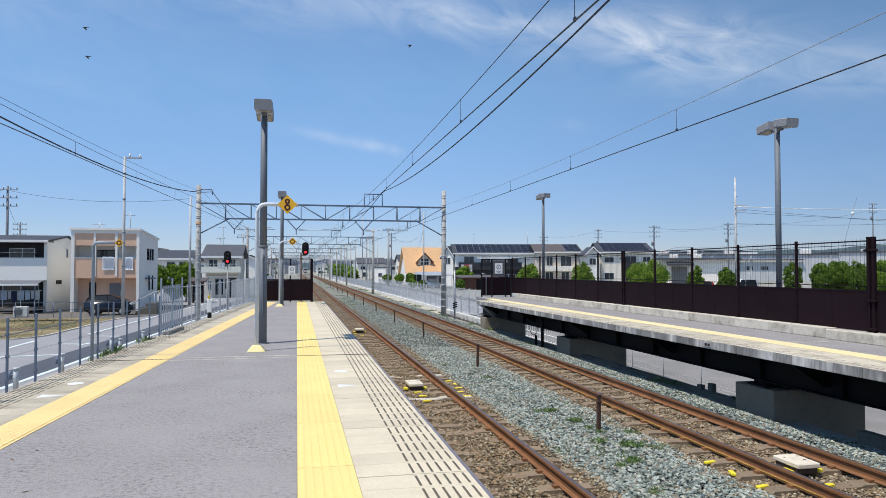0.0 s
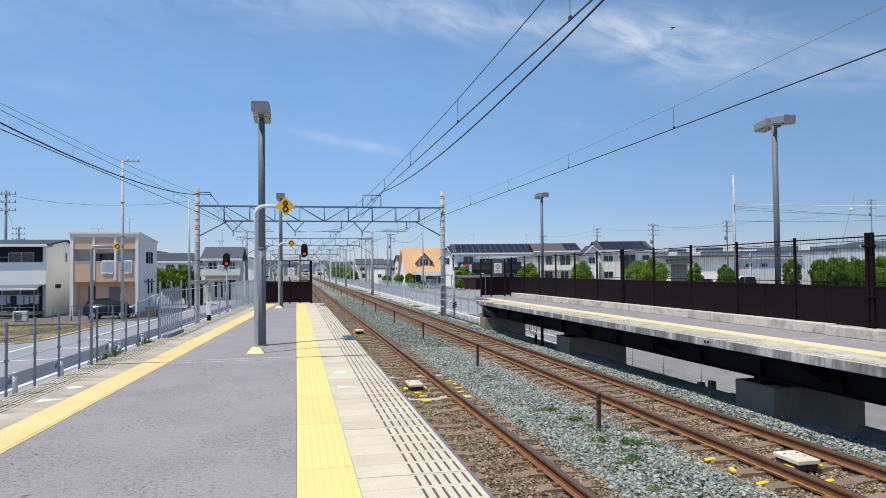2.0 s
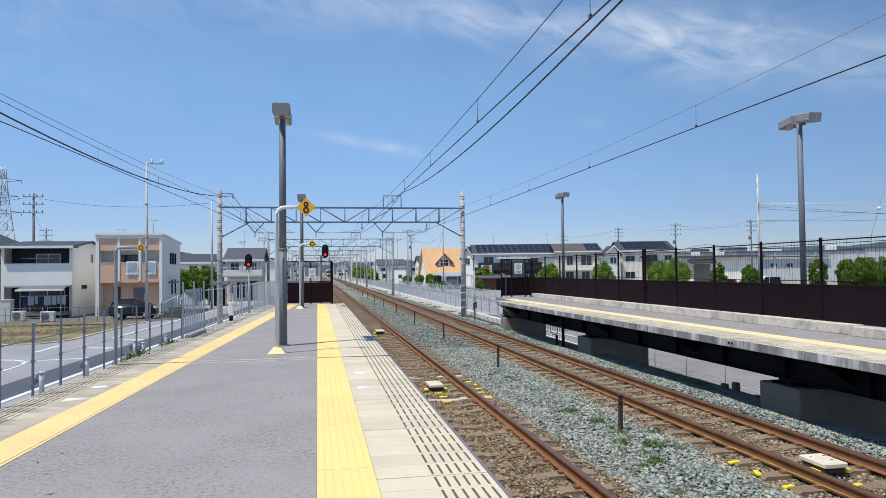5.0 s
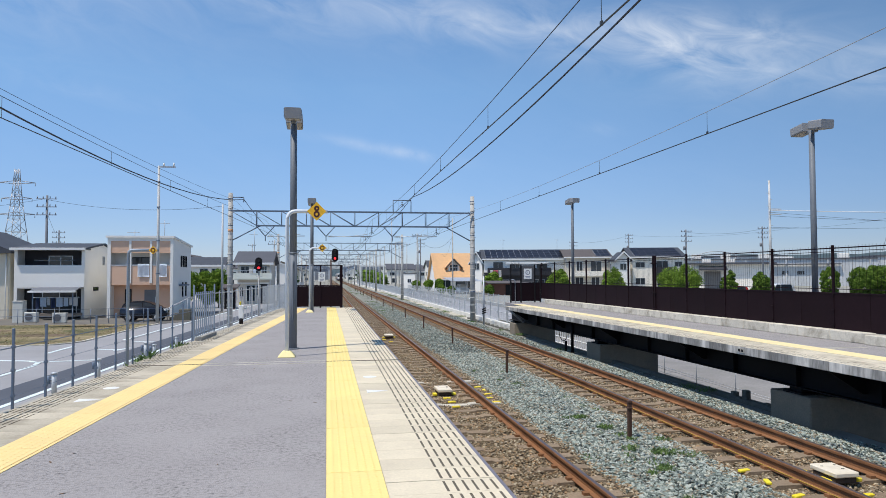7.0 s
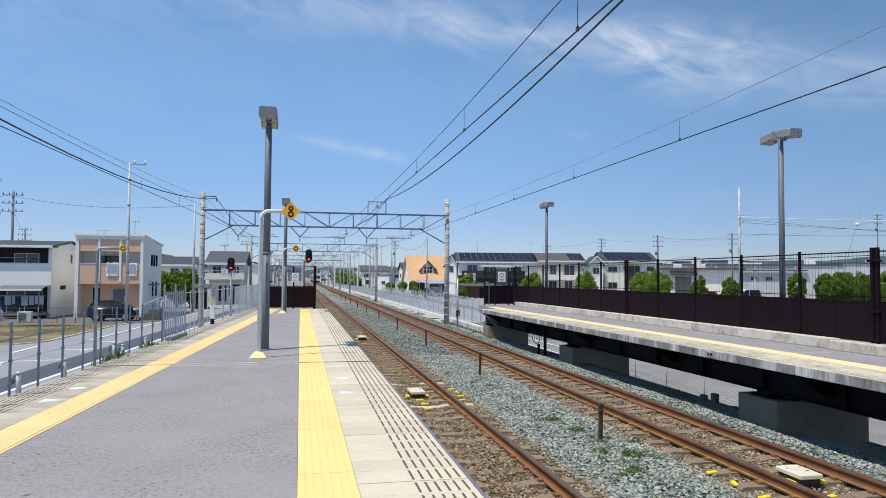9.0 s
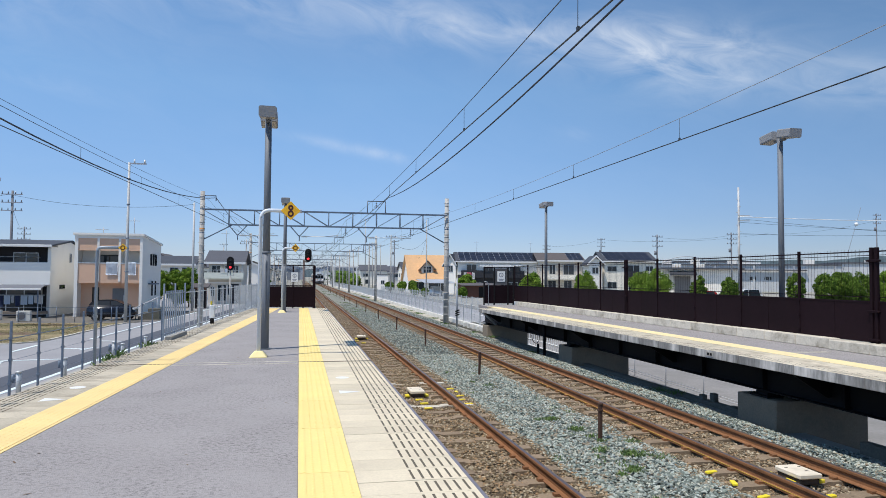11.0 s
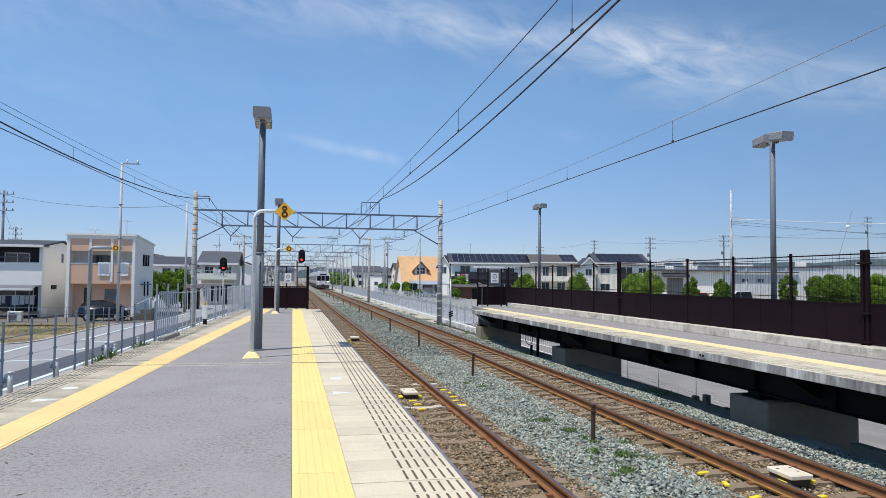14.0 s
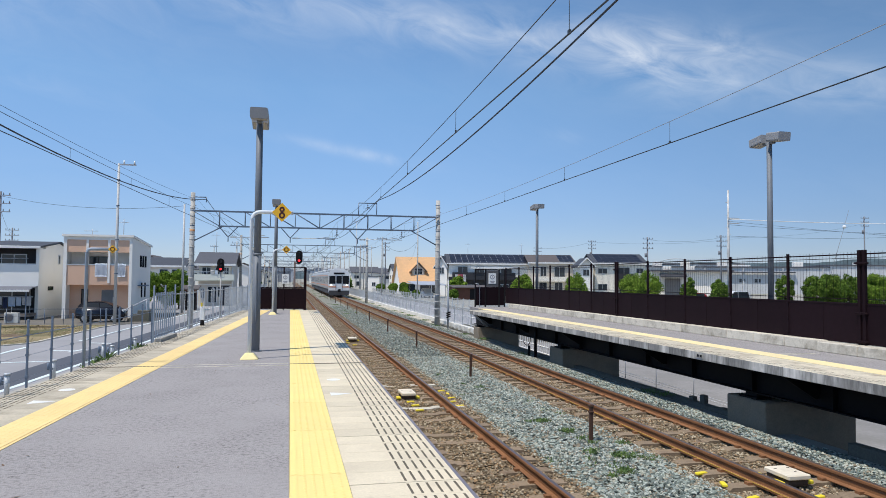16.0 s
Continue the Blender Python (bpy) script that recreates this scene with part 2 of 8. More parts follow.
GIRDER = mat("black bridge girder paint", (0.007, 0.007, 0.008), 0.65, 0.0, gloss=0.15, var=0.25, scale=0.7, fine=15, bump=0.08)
RUST = mat("rusted rail steel", (0.24, 0.112, 0.05), 0.8, 0.0, gloss=0.25, var=0.25, scale=2.5, fine=45, bump=0.25,
           dirt=(0.09, 0.045, 0.027), dirt_amount=0.6, dirt_scale=2)
RAIL_TOP = mat("dull running surface", (0.19, 0.14, 0.125), 0.4, 0.6, var=0.15, scale=2, fine=30, bump=0.02)
SLEEPER = mat("dusty concrete sleeper", (0.27, 0.2, 0.128), 0.9, var=0.25, scale=3, fine=35, bump=0.4, piece=0.18,
              dirt=(0.10, 0.06, 0.04), dirt_amount=0.7, dirt_scale=3)
BALLAST_BED = mat("ballast bed", (0.085, 0.098, 0.088), 0.95, var=0.45, scale=1.0, fine=14, bump=1.0, depth=0.05,
                  dirt=(0.11, 0.10, 0.08), dirt_amount=0.6, dirt_scale=0.8)
BROWN_BED = mat("rust-stained ballast bed", (0.235, 0.18, 0.118), 0.95, var=0.45, scale=1.0, fine=14, bump=1.0, depth=0.05,
                dirt=(0.05, 0.04, 0.03), dirt_amount=0.6, dirt_scale=0.8)
STONES = mat("grey-green crushed stone", (0.3, 0.3, 0.3), 0.9, var=0.15, fine=40, bump=0.2, island=0.3,
             spread=[(0.255, 0.30, 0.262), (0.34, 0.385, 0.34), (0.17, 0.205, 0.178), (0.43, 0.46, 0.41), (0.29, 0.335, 0.293), (0.23, 0.195, 0.14), (0.10, 0.118, 0.10), (0.33, 0.335, 0.275)])
STONES_BROWN = mat("rust-stained crushed stone", (0.2, 0.2, 0.2), 0.92, var=0.2, fine=40, bump=0.2, island=0.35,
                   spread=[(0.222, 0.166, 0.098), (0.30, 0.238, 0.15), (0.13, 0.094, 0.058), (0.40, 0.335, 0.232), (0.172, 0.128, 0.076), (0.27, 0.178, 0.096)])
ROAD = mat("grey road asphalt", (0.30, 0.297, 0.305), 0.9, var=0.12, scale=0.5, fine=25, bump=0.3,
           dirt=(0.25, 0.24, 0.235), dirt_amount=0.5, dirt_scale=0.4)
ROAD_PALE = mat("sun-bleached road asphalt", (0.38, 0.38, 0.395), 0.9, var=0.12, scale=0.5, fine=25, bump=0.3, dirt=(0.30, 0.30, 0.30), dirt_amount=0.4, dirt_scale=0.3)
ROAD_DARK = mat("new dark asphalt", (0.08, 0.088, 0.108), 0.9, var=0.12, scale=0.5, fine=25, bump=0.3)
ROAD_WHITE = mat("white road paint", (0.68, 0.76, 0.76), 0.7, var=0.08, scale=2, fine=25, bump=0.1)
CONCRETE_DRIVE = mat("worn drive concrete", (0.15, 0.138, 0.12), 0.9, var=0.2, scale=0.8, fine=12, bump=0.3, dirt=(0.15, 0.14, 0.12), dirt_amount=0.7, dirt_scale=0.7)
DRY_GRASS = mat("dry mown grass", (0.27, 0.215, 0.115), 0.95, var=0.4, scale=0.9, fine=11, bump=0.8, depth=0.05, stretch=(0.3, 1.0, 1.0), speck=(7, 0.35),
                dirt=(0.125, 0.118, 0.045), dirt_amount=1.0, dirt_scale=0.7)
LOT_EARTH = mat("bare brown earth", (0.16, 0.11, 0.07), 0.95, var=0.4, scale=0.8, fine=9, bump=0.7, depth=0.04, speck=(6, 0.4), dirt=(0.22, 0.17, 0.115), dirt_amount=0.9, dirt_scale=0.9)
LOT_GREEN = mat("thin greenish grass", (0.12, 0.12, 0.05), 0.95, var=0.45, scale=0.9, fine=11, bump=0.8, depth=0.05, speck=(7, 0.45), dirt=(0.20, 0.165, 0.105), dirt_amount=1.0, dirt_scale=1.1)
FIELD = mat("town ground", (0.30, 0.29, 0.255), 0.95, var=0.3, scale=0.05, fine=1.0, bump=0.2,
            dirt=(0.16, 0.18, 0.09), dirt_amount=0.6, dirt_scale=0.03)
LEAF = mat("fresh green leaves", (0.1, 0.2, 0.04), 0.8, var=0.15, fine=20, bump=0, island=0.2, gloss=0.1,
           spread=[(0.155, 0.255, 0.03), (0.195, 0.31, 0.04), (0.12, 0.205, 0.022), (0.25, 0.36, 0.055), (0.085, 0.15, 0.02)])
LEAF_DARK = mat("dark green leaves", (0.05, 0.1, 0.03), 0.8, var=0.15, fine=20, bump=0, island=0.2, gloss=0.1,
                spread=[(0.10, 0.175, 0.024), (0.125, 0.215, 0.03), (0.065, 0.12, 0.018), (0.17, 0.26, 0.04), (0.05, 0.09, 0.015)])
WEED = mat("trackside weed leaves", (0.1, 0.2, 0.04), 0.7, var=0.15, fine=20, bump=0, island=0.3,
           spread=[(0.10, 0.18, 0.045), (0.15, 0.23, 0.055), (0.08, 0.14, 0.035)])
BARK = mat("tree bark", (0.12, 0.09, 0.06), 0.9, var=0.3, fine=25, bump=0.6)
SIGN_YELLOW = mat("yellow sign enamel", (0.86, 0.47, 0.02), 0.4, var=0.05, bump=0.02)
SIGN_RED = mat("dark red sign paint", (0.07, 0.014, 0.010), 0.5, var=0.08, bump=0)
WHITE = mat("white paint", (0.78, 0.78, 0.76), 0.5, var=0.06, scale=2, fine=25, bump=0.03)
SAFETY_YELLOW = mat("yellow safety paint", (0.85, 0.68, 0.03), 0.6, var=0.08, fine=40, bump=0.1, dirt=(0.3, 0.22, 0.08), dirt_amount=0.5, dirt_scale=6)
BEACON = mat("cream fibreglass", (0.76, 0.68, 0.53), 0.55, var=0.06, fine=40, bump=0.05, dirt=(0.4, 0.33, 0.25), dirt_amount=0.4, dirt_scale=5)
GLASS = glass("dark window glass")
CABLE = mat("dark cable", (0.028, 0.034, 0.048), 0.6, bump=0)
UNDER_GREY = mat("grey glazed porcelain", (0.12, 0.12, 0.13), 0.3, bump=0)
COPPER = mat("weathered wire", (0.06, 0.065, 0.07), 0.5, 0.4, bump=0)
INSUL = mat("white glazed porcelain", (0.75, 0.75, 0.72), 0.25, var=0.04, bump=0)


# ---------------------------------------------------------------- building helpers
def box(bm, x0, x1, y0, y1, z0, z1, bevel=0.0, m=0):
    """Adds a box; a bevel rounds its edges."""
    r = bmesh.ops.create_cube(bm, size=1.0, matrix=Matrix.Translation(((x0 + x1) / 2, (y0 + y1) / 2, (z0 + z1) / 2))
                              @ Matrix.Diagonal((abs(x1 - x0), abs(y1 - y0), abs(z1 - z0), 1)))
    faces = {f for v in r["verts"] for f in v.link_faces}
    for f in faces:
        f.material_index = m
    if bevel:
        edges = list({e for v in r["verts"] for e in v.link_edges})
        bmesh.ops.bevel(bm, geom=edges, offset=bevel, segments=1, affect="EDGES", profile=0.7)
    return bm


def tube(bm, a, b, r0, r1=None, n=10, m=0):
    """A tapered round bar from a to b."""
    a, b = Vector(a), Vector(b)
    d = b - a
    q = d.to_track_quat("Z", "Y").to_matrix().to_4x4()
    r = bmesh.ops.create_cone(bm, cap_ends=True, segments=n, radius1=r0, radius2=r0 if r1 is None else r1, depth=d.length,
                              matrix=Matrix.Translation((a + b) / 2) @ q)
    for f in {f for v in r["verts"] for f in v.link_faces}:
        f.material_index = m
        f.smooth = len(f.verts) == 4
    return bm


def pipe(bm, pts, r, n=10, m=0):
    """A round pipe through points, mitred at the bends."""
    pts = [Vector(p) for p in pts]
    rings = []
    for i, p in enumerate(pts):
        d = (pts[min(i + 1, len(pts) - 1)] - pts[max(i - 1, 0)]).normalized()
        side = d.cross(Vector((0, 0, 1)) if abs(d.z) < 0.95 else Vector((0, 1, 0))).normalized()
        up = side.cross(d)
        rings.append([bm.verts.new(p + side * (r * math.cos(k * 2 * math.pi / n)) + up * (r * math.sin(k * 2 * math.pi / n))) for k in range(n)])
    for a, b in zip(rings, rings[1:]):
        for k in range(n):
            f = bm.faces.new((a[k], a[(k + 1) % n], b[(k + 1) % n], b[k]))
            f.smooth, f.material_index = True, m
    for ring in (rings[0][::-1], rings[-1]):
        bm.faces.new(ring).material_index = m
    return bm


def prism(bm, outline, axis, a, b, m=0):
    """An outline of pairs drawn out from a to b along an axis: 'x' takes (y, z), 'y' takes (x, z), 'z' takes (x, y)."""
    put = {"x": lambda p, q: (q, p[0], p[1]), "y": lambda p, q: (p[0], q, p[1]), "z": lambda p, q: (p[0], p[1], q)}[axis]
    lo, hi = [bm.verts.new(put(p, a)) for p in outline], [bm.verts.new(put(p, b)) for p in outline]
    k = len(outline)
    made = [bm.faces.new(lo), bm.faces.new(hi[::-1])] + [bm.faces.new((lo[i], hi[i], hi[(i + 1) % k], lo[(i + 1) % k])) for i in range(k)]
    for f in made:
        f.material_index = m
    bmesh.ops.recalc_face_normals(bm, faces=made)
    return bm


def mesh_of(name, bm, *mats):
    me = bpy.data.meshes.new(name)
    bm.to_mesh(me)
    bm.free()
    for m in mats:
        me.materials.append(m)
    return me


def part(name, bm, mats, parent, label="", at=None):
    """Links a bmesh as one mesh object under a thing or a part."""
    mats = mats if isinstance(mats, (list, tuple)) else [mats]
    ob = new(name, mesh_of(name, bm, *mats))
    ob.parent = parent
    if at is not None:
        ob.matrix_basis = at
    return tagged(ob, label)


def piece(name, mesh, parent, at):
    """A further object on a mesh that alike pieces share."""
    ob = new(name, mesh)
    ob.parent = parent
    ob.matrix_basis = at
    return ob


def thing(name, label, category, at=None, group="", kind=""):
    ob = new(name)
    ob.empty_display_size = 0.2
    if at is not None:
        ob.matrix_basis = at
    return tagged(ob, label, category, group, kind)


def solid(name, bm, mats, label, category, at=None, group="", kind=""):
    mats = mats if isinstance(mats, (list, tuple)) else [mats]
    ob = new(name, mesh_of(name, bm, *mats))
    if at is not None:
        ob.matrix_basis = at
    return tagged(ob, label, category, group, kind)


def structure(name, bm, mats, label="", category=""):
    return solid(name, bm, mats, label, category, kind="structure")


B = bmesh.new


def shards(name, spots, size, material, flat=0.75, seed=1):
    """Many small broken stones as one mesh: spots is an array of x, y, z."""
    rs = np.random.RandomState(seed)
    n = len(spots)
    octa = np.array([(1.3, 0, 0), (-1.3, 0, 0), (0, 1, 0), (0, -1, 0), (0, 0, 1), (0, 0, -1)], float)
    v = octa[None] * (0.7 + 0.6 * rs.rand(n, 6, 1)) + 0.25 * (rs.rand(n, 6, 3) - 0.5)
    v *= (size * (0.55 + 0.9 * rs.rand(n, 1, 1)))
    ang, tip = rs.rand(n) * 6.28, (rs.rand(n) - 0.5) * 1.6
    c, s, ct, st = np.cos(ang)[:, None], np.sin(ang)[:, None], np.cos(tip)[:, None], np.sin(tip)[:, None]
    x, y, z = v[..., 0], v[..., 1], v[..., 2] * flat
    y, z = y * ct - z * st, y * st + z * ct
    x, y = x * c - y * s, x * s + y * c
    v = np.stack([x, y, z], -1) + spots[:, None, :]
    tri = np.array([(0, 2, 4), (2, 1, 4), (1, 3, 4), (3, 0, 4), (2, 0, 5), (1, 2, 5), (3, 1, 5), (0, 3, 5)])
    f = (tri[None] + 6 * np.arange(n)[:, None, None]).reshape(-1, 3)
    me = bpy.data.meshes.new(name)
    me.from_pydata(v.reshape(-1, 3).tolist(), [], f.tolist())
    me.materials.append(material)
    return new(name, me)


# ---------------------------------------------------------------- plan (metres; the track runs along y, the platform deck is z = 0)
RAIL_Z, SLEEPER_Z, BED_Z, GROUND_Z = -1.10, -1.262, -1.30, -1.50
NEAR_TRACK, FAR_TRACK, GAUGE = 2.69, 6.67, 1.067
EDGE, DECK_END = 1.20, 31.9
R_EDGE, R_BACK, R_END = 8.18, 11.10, 31.3
TAPER = math.atan(0.058)               # the platform narrows towards its end


def left_edge(y):
    return -3.35 + 0.058 * (y - 9)


LEFT = Matrix.Translation((-5.6, 42, 0)) @ Matrix.Rotation(-TAPER, 4, "Z")     # frame of all that runs along the tapering side


# ---------------------------------------------------------------- ground, roads, track bed
YARD_Z = -2.7                          # the yard under and behind the opposite platform lies lower
YARD = (9.55, 24.0, -60.0, 44.0)


def stripe(bm, pts, w, z0, z1):
    """A flat painted line through points."""
    for (xa, ya), (xb, yb) in zip(pts, pts[1:]):
        d = Vector((xb - xa, yb - ya)).normalized() * (w / 2)
        n = Vector((-d.y, d.x))
        prism(bm, [(xa - d.x * 0.3 + n.x, ya - d.y * 0.3 + n.y), (xa - d.x * 0.3 - n.x, ya - d.y * 0.3 - n.y), (xb + d.x * 0.3 - n.x, yb + d.y * 0.3 - n.y), (xb + d.x * 0.3 + n.x, yb + d.y * 0.3 + n.y)], "z", z0, z1)


def make_ground():
    bm = B()
    xs, ys = (-3600, -60, YARD[0], YARD[1], 80, 3600), (-3600, YARD[2], YARD[3], 260, 3900)
    for i in range(5):
        for j in range(4):
            z = YARD_Z if (i, j) == (2, 1) else GROUND_Z
            bm.faces.new([bm.verts.new(p) for p in ((xs[i], ys[j], z), (xs[i + 1], ys[j], z), (xs[i + 1], ys[j + 1], z), (xs[i], ys[j + 1], z))])
    x0, x1, y0, y1 = YARD
    for a, b in (((x0, y0), (x0, y1)), ((x0, y1), (x1, y1)), ((x1, y1), (x1, y0)), ((x1, y0), (x0, y0))):
        bm.faces.new([bm.verts.new(p) for p in ((*a, YARD_Z), (*b, YARD_Z), (*b, GROUND_Z), (*a, GROUND_Z))])
    bmesh.ops.remove_doubles(bm, verts=bm.verts, dist=0.01)
    structure("ground", bm, FIELD, "flat town ground with patches of grass", "ground")

    # roads beside the tapering side, in that side's frame
    def sheet(name, outline, dz, m, label, cat="road"):
        bm = B()
        prism(bm, outline, "z", GROUND_Z - 0.05, GROUND_Z + dz)
        ob = structure(name, bm, m, label, cat)
        ob.matrix_basis = LEFT
        return ob

    lot = [(-40, -9.9), (-6.4, -10.4), (-5.5, -10.1), (-5.0, -9.4), (-4.8, -8.6), (-4.85, -5.5), (-5.05, 0.3), (-4.8, 2.7), (-40, 2.7)]
    sheet("road_west", [(-46, -34), (-3.5, -75), (2.2, -75), (2.2, 160), (-6, 160), (-46, 0)], 0.012, ROAD, "pale grey asphalt side road with white markings")
    sheet("pavement_west", [(-1.45, -75), (-0.28, -75), (-0.28, 60), (-1.45, 60)], 0.018, ROAD_DARK, "strip of newer dark asphalt beside the road", "pavement")
    lines = thing("road_marking", "worn white painted road lines", "road marking", LEFT, kind="structure")
    for pts, w in (([(-0.2, -75), (-0.2, 60)], 0.16), ([(-4.19, -13.4), (-4.3, -10.75)], 0.16), ([(-9.5, -14.9), (-4.9, -15.6), (-3.76, -15.9), (-3.2, -16.4), (-2.95, -17.2), (-2.8, -19.8), (-2.7, -28)], 0.15),
                   ([(-3.37, -16.3), (-1.5, -15.9)], 0.13), ([(-2.75, -12.25), (-1.95, -12.4)], 0.13), ([(-1.92, -12.8), (-1.7, -11.8)], 0.16), ([(-2.4, -9.0), (-1.5, -9.2)], 0.13), ([(-3.2, -8), (-3.3, 3), (-3.3, 60)], 0.13)):
        bm = B()
        stripe(bm, pts, w, GROUND_Z, GROUND_Z + 0.024)
        part("painted_line", bm, ROAD_WHITE, lines)
    sheet("pavement_drive", [(-40, 2.7), (-4.8, 2.7), (-3.5, 5.0), (-3.5, 18), (-40, 18)], 0.03, CONCRETE_DRIVE, "pale concrete drive before the houses", "pavement")
    sheet("ground_lot", lot, 0.045, DRY_GRASS, "vacant lot of dry mown grass", "ground")
    # worn patches of bare earth and greener grass
    rnd = random.Random(21)
    for cx, cy, rx, ry, m, label in ((-8.6, -5.2, 2.6, 0.8, LOT_EARTH, "bare brown earth"), (-15.5, -7.3, 5.5, 0.55, LOT_GREEN, "greener grass"), (-13.0, -4.6, 4.5, 0.5, LOT_GREEN, "greener grass"), (-17.5, -2.0, 6.5, 0.9, LOT_EARTH, "bare brown earth"),
                                     (-9.6, -8.6, 3.6, 0.4, LOT_GREEN, "greener grass"), (-7.0, -2.5, 1.3, 1.5, LOT_GREEN, "greener grass"), (-11.0, 0.8, 4.0, 0.9, LOT_GREEN, "greener grass"), (-21.5, -5.4, 3.5, 0.6, LOT_EARTH, "bare brown earth"), (-8.5, 1.0, 2.2, 0.7, LOT_EARTH, "bare brown earth")):
        ring = []
        for k in range(36):
            a = k * math.pi / 18
            q = 0.78 + 0.3 * rnd.random() + 0.15 * math.sin(3 * a + cx)
            ring.append((cx + rx * q * math.cos(a), cy + ry * q * math.sin(a)))
        sheet("ground_patch", ring, 0.052, m, "patch of " + label + " on the vacant lot", "ground")
    bm = B()
    stripe(bm, [(p[0] + 0.03, p[1] - 0.03) for p in lot[:8]], 0.12, GROUND_Z - 0.05, GROUND_Z + 0.06)
    kerb = structure("kerb_west", bm, CONCRETE_PALE, "low pale concrete kerb along the grass", "kerb")
    kerb.matrix_basis = LEFT
    # road east of the line
    bm = B()
    box(bm, 10.5, 15.6, YARD[3] + 0.2, 300, GROUND_Z - 0.05, GROUND_Z + 0.03)
    structure("road_east", bm, ROAD_PALE, "pale grey asphalt road along the railway", "road")
    bm = B()
    box(bm, 9.2, 9.74, YARD[3] + 0.2, 300, GROUND_Z - 0.05, GROUND_Z + 0.02)
    structure("verge_east", bm, mat("pale gravelly verge", (0.48, 0.44, 0.36), 0.95, var=0.3, scale=1.2, fine=14, bump=0.5, dirt=(0.16, 0.17, 0.08), dirt_amount=0.8, dirt_scale=0.9), "strip of pale gravel and weeds beside the road fence", "verge")
    bm = B()
    box(bm, 10.75, 10.9, YARD[3] + 0.2, 300, GROUND_Z, GROUND_Z + 0.036)
    structure("road_line", bm, ROAD_WHITE, "long white edge line painted on the road", "road marking")
    bm = B()
    box(bm, YARD[0] + 0.01, YARD[1] - 0.01, YARD[2] + 0.1, YARD[3] - 0.01, YARD_Z - 0.05, YARD_Z + 0.02)
    structure("pavement_yard", bm, mat("pale worn yard concrete", (0.245, 0.235, 0.225), 0.9, var=0.2, scale=0.8, fine=9, bump=0.3, dirt=(0.19, 0.185, 0.17), dirt_amount=0.7, dirt_scale=0.6), "pale paved yard below the opposite platform", "pavement")
    rail = thing("yard_fence", "white steel bar fence in the lower yard", "fence")
    for z in (0.25, 0.6, 0.98):
        bm = B()
        tube(bm, (13.2, 31.2, YARD_Z + z), (13.2, 43.5, YARD_Z + z), 0.03, n=6)
        part("rail", bm, WHITE, rail)
    bar = B()
    box(bar, -0.015, 0.015, -0.015, 0.015, 0, 1.0)
    bar = mesh_of("bar", bar, WHITE)
    for k in range(41):
        piece("bar", bar, rail, pose(13.2, 31.2 + 0.3 * k, YARD_Z))
    wire_f = thing("yard_fence", "thin grey wire fence across the lower yard", "fence")
    for k in range(5):
        bm = B()
        tube(bm, (13.6 + 0.1 * k, 19.0 + 2.7 * k, YARD_Z), (13.6 + 0.1 * k, 19.0 + 2.7 * k, YARD_Z + 1.0), 0.018, n=6)
        part("post", bm, STEEL, wire_f)
    for z in (0.2, 0.28):
        bm = B()
        tube(bm, (13.6, 19.0, YARD_Z + z), (14.0, 29.8, YARD_Z + z), 0.012, n=5)
        part("rail", bm, STEEL, wire_f)


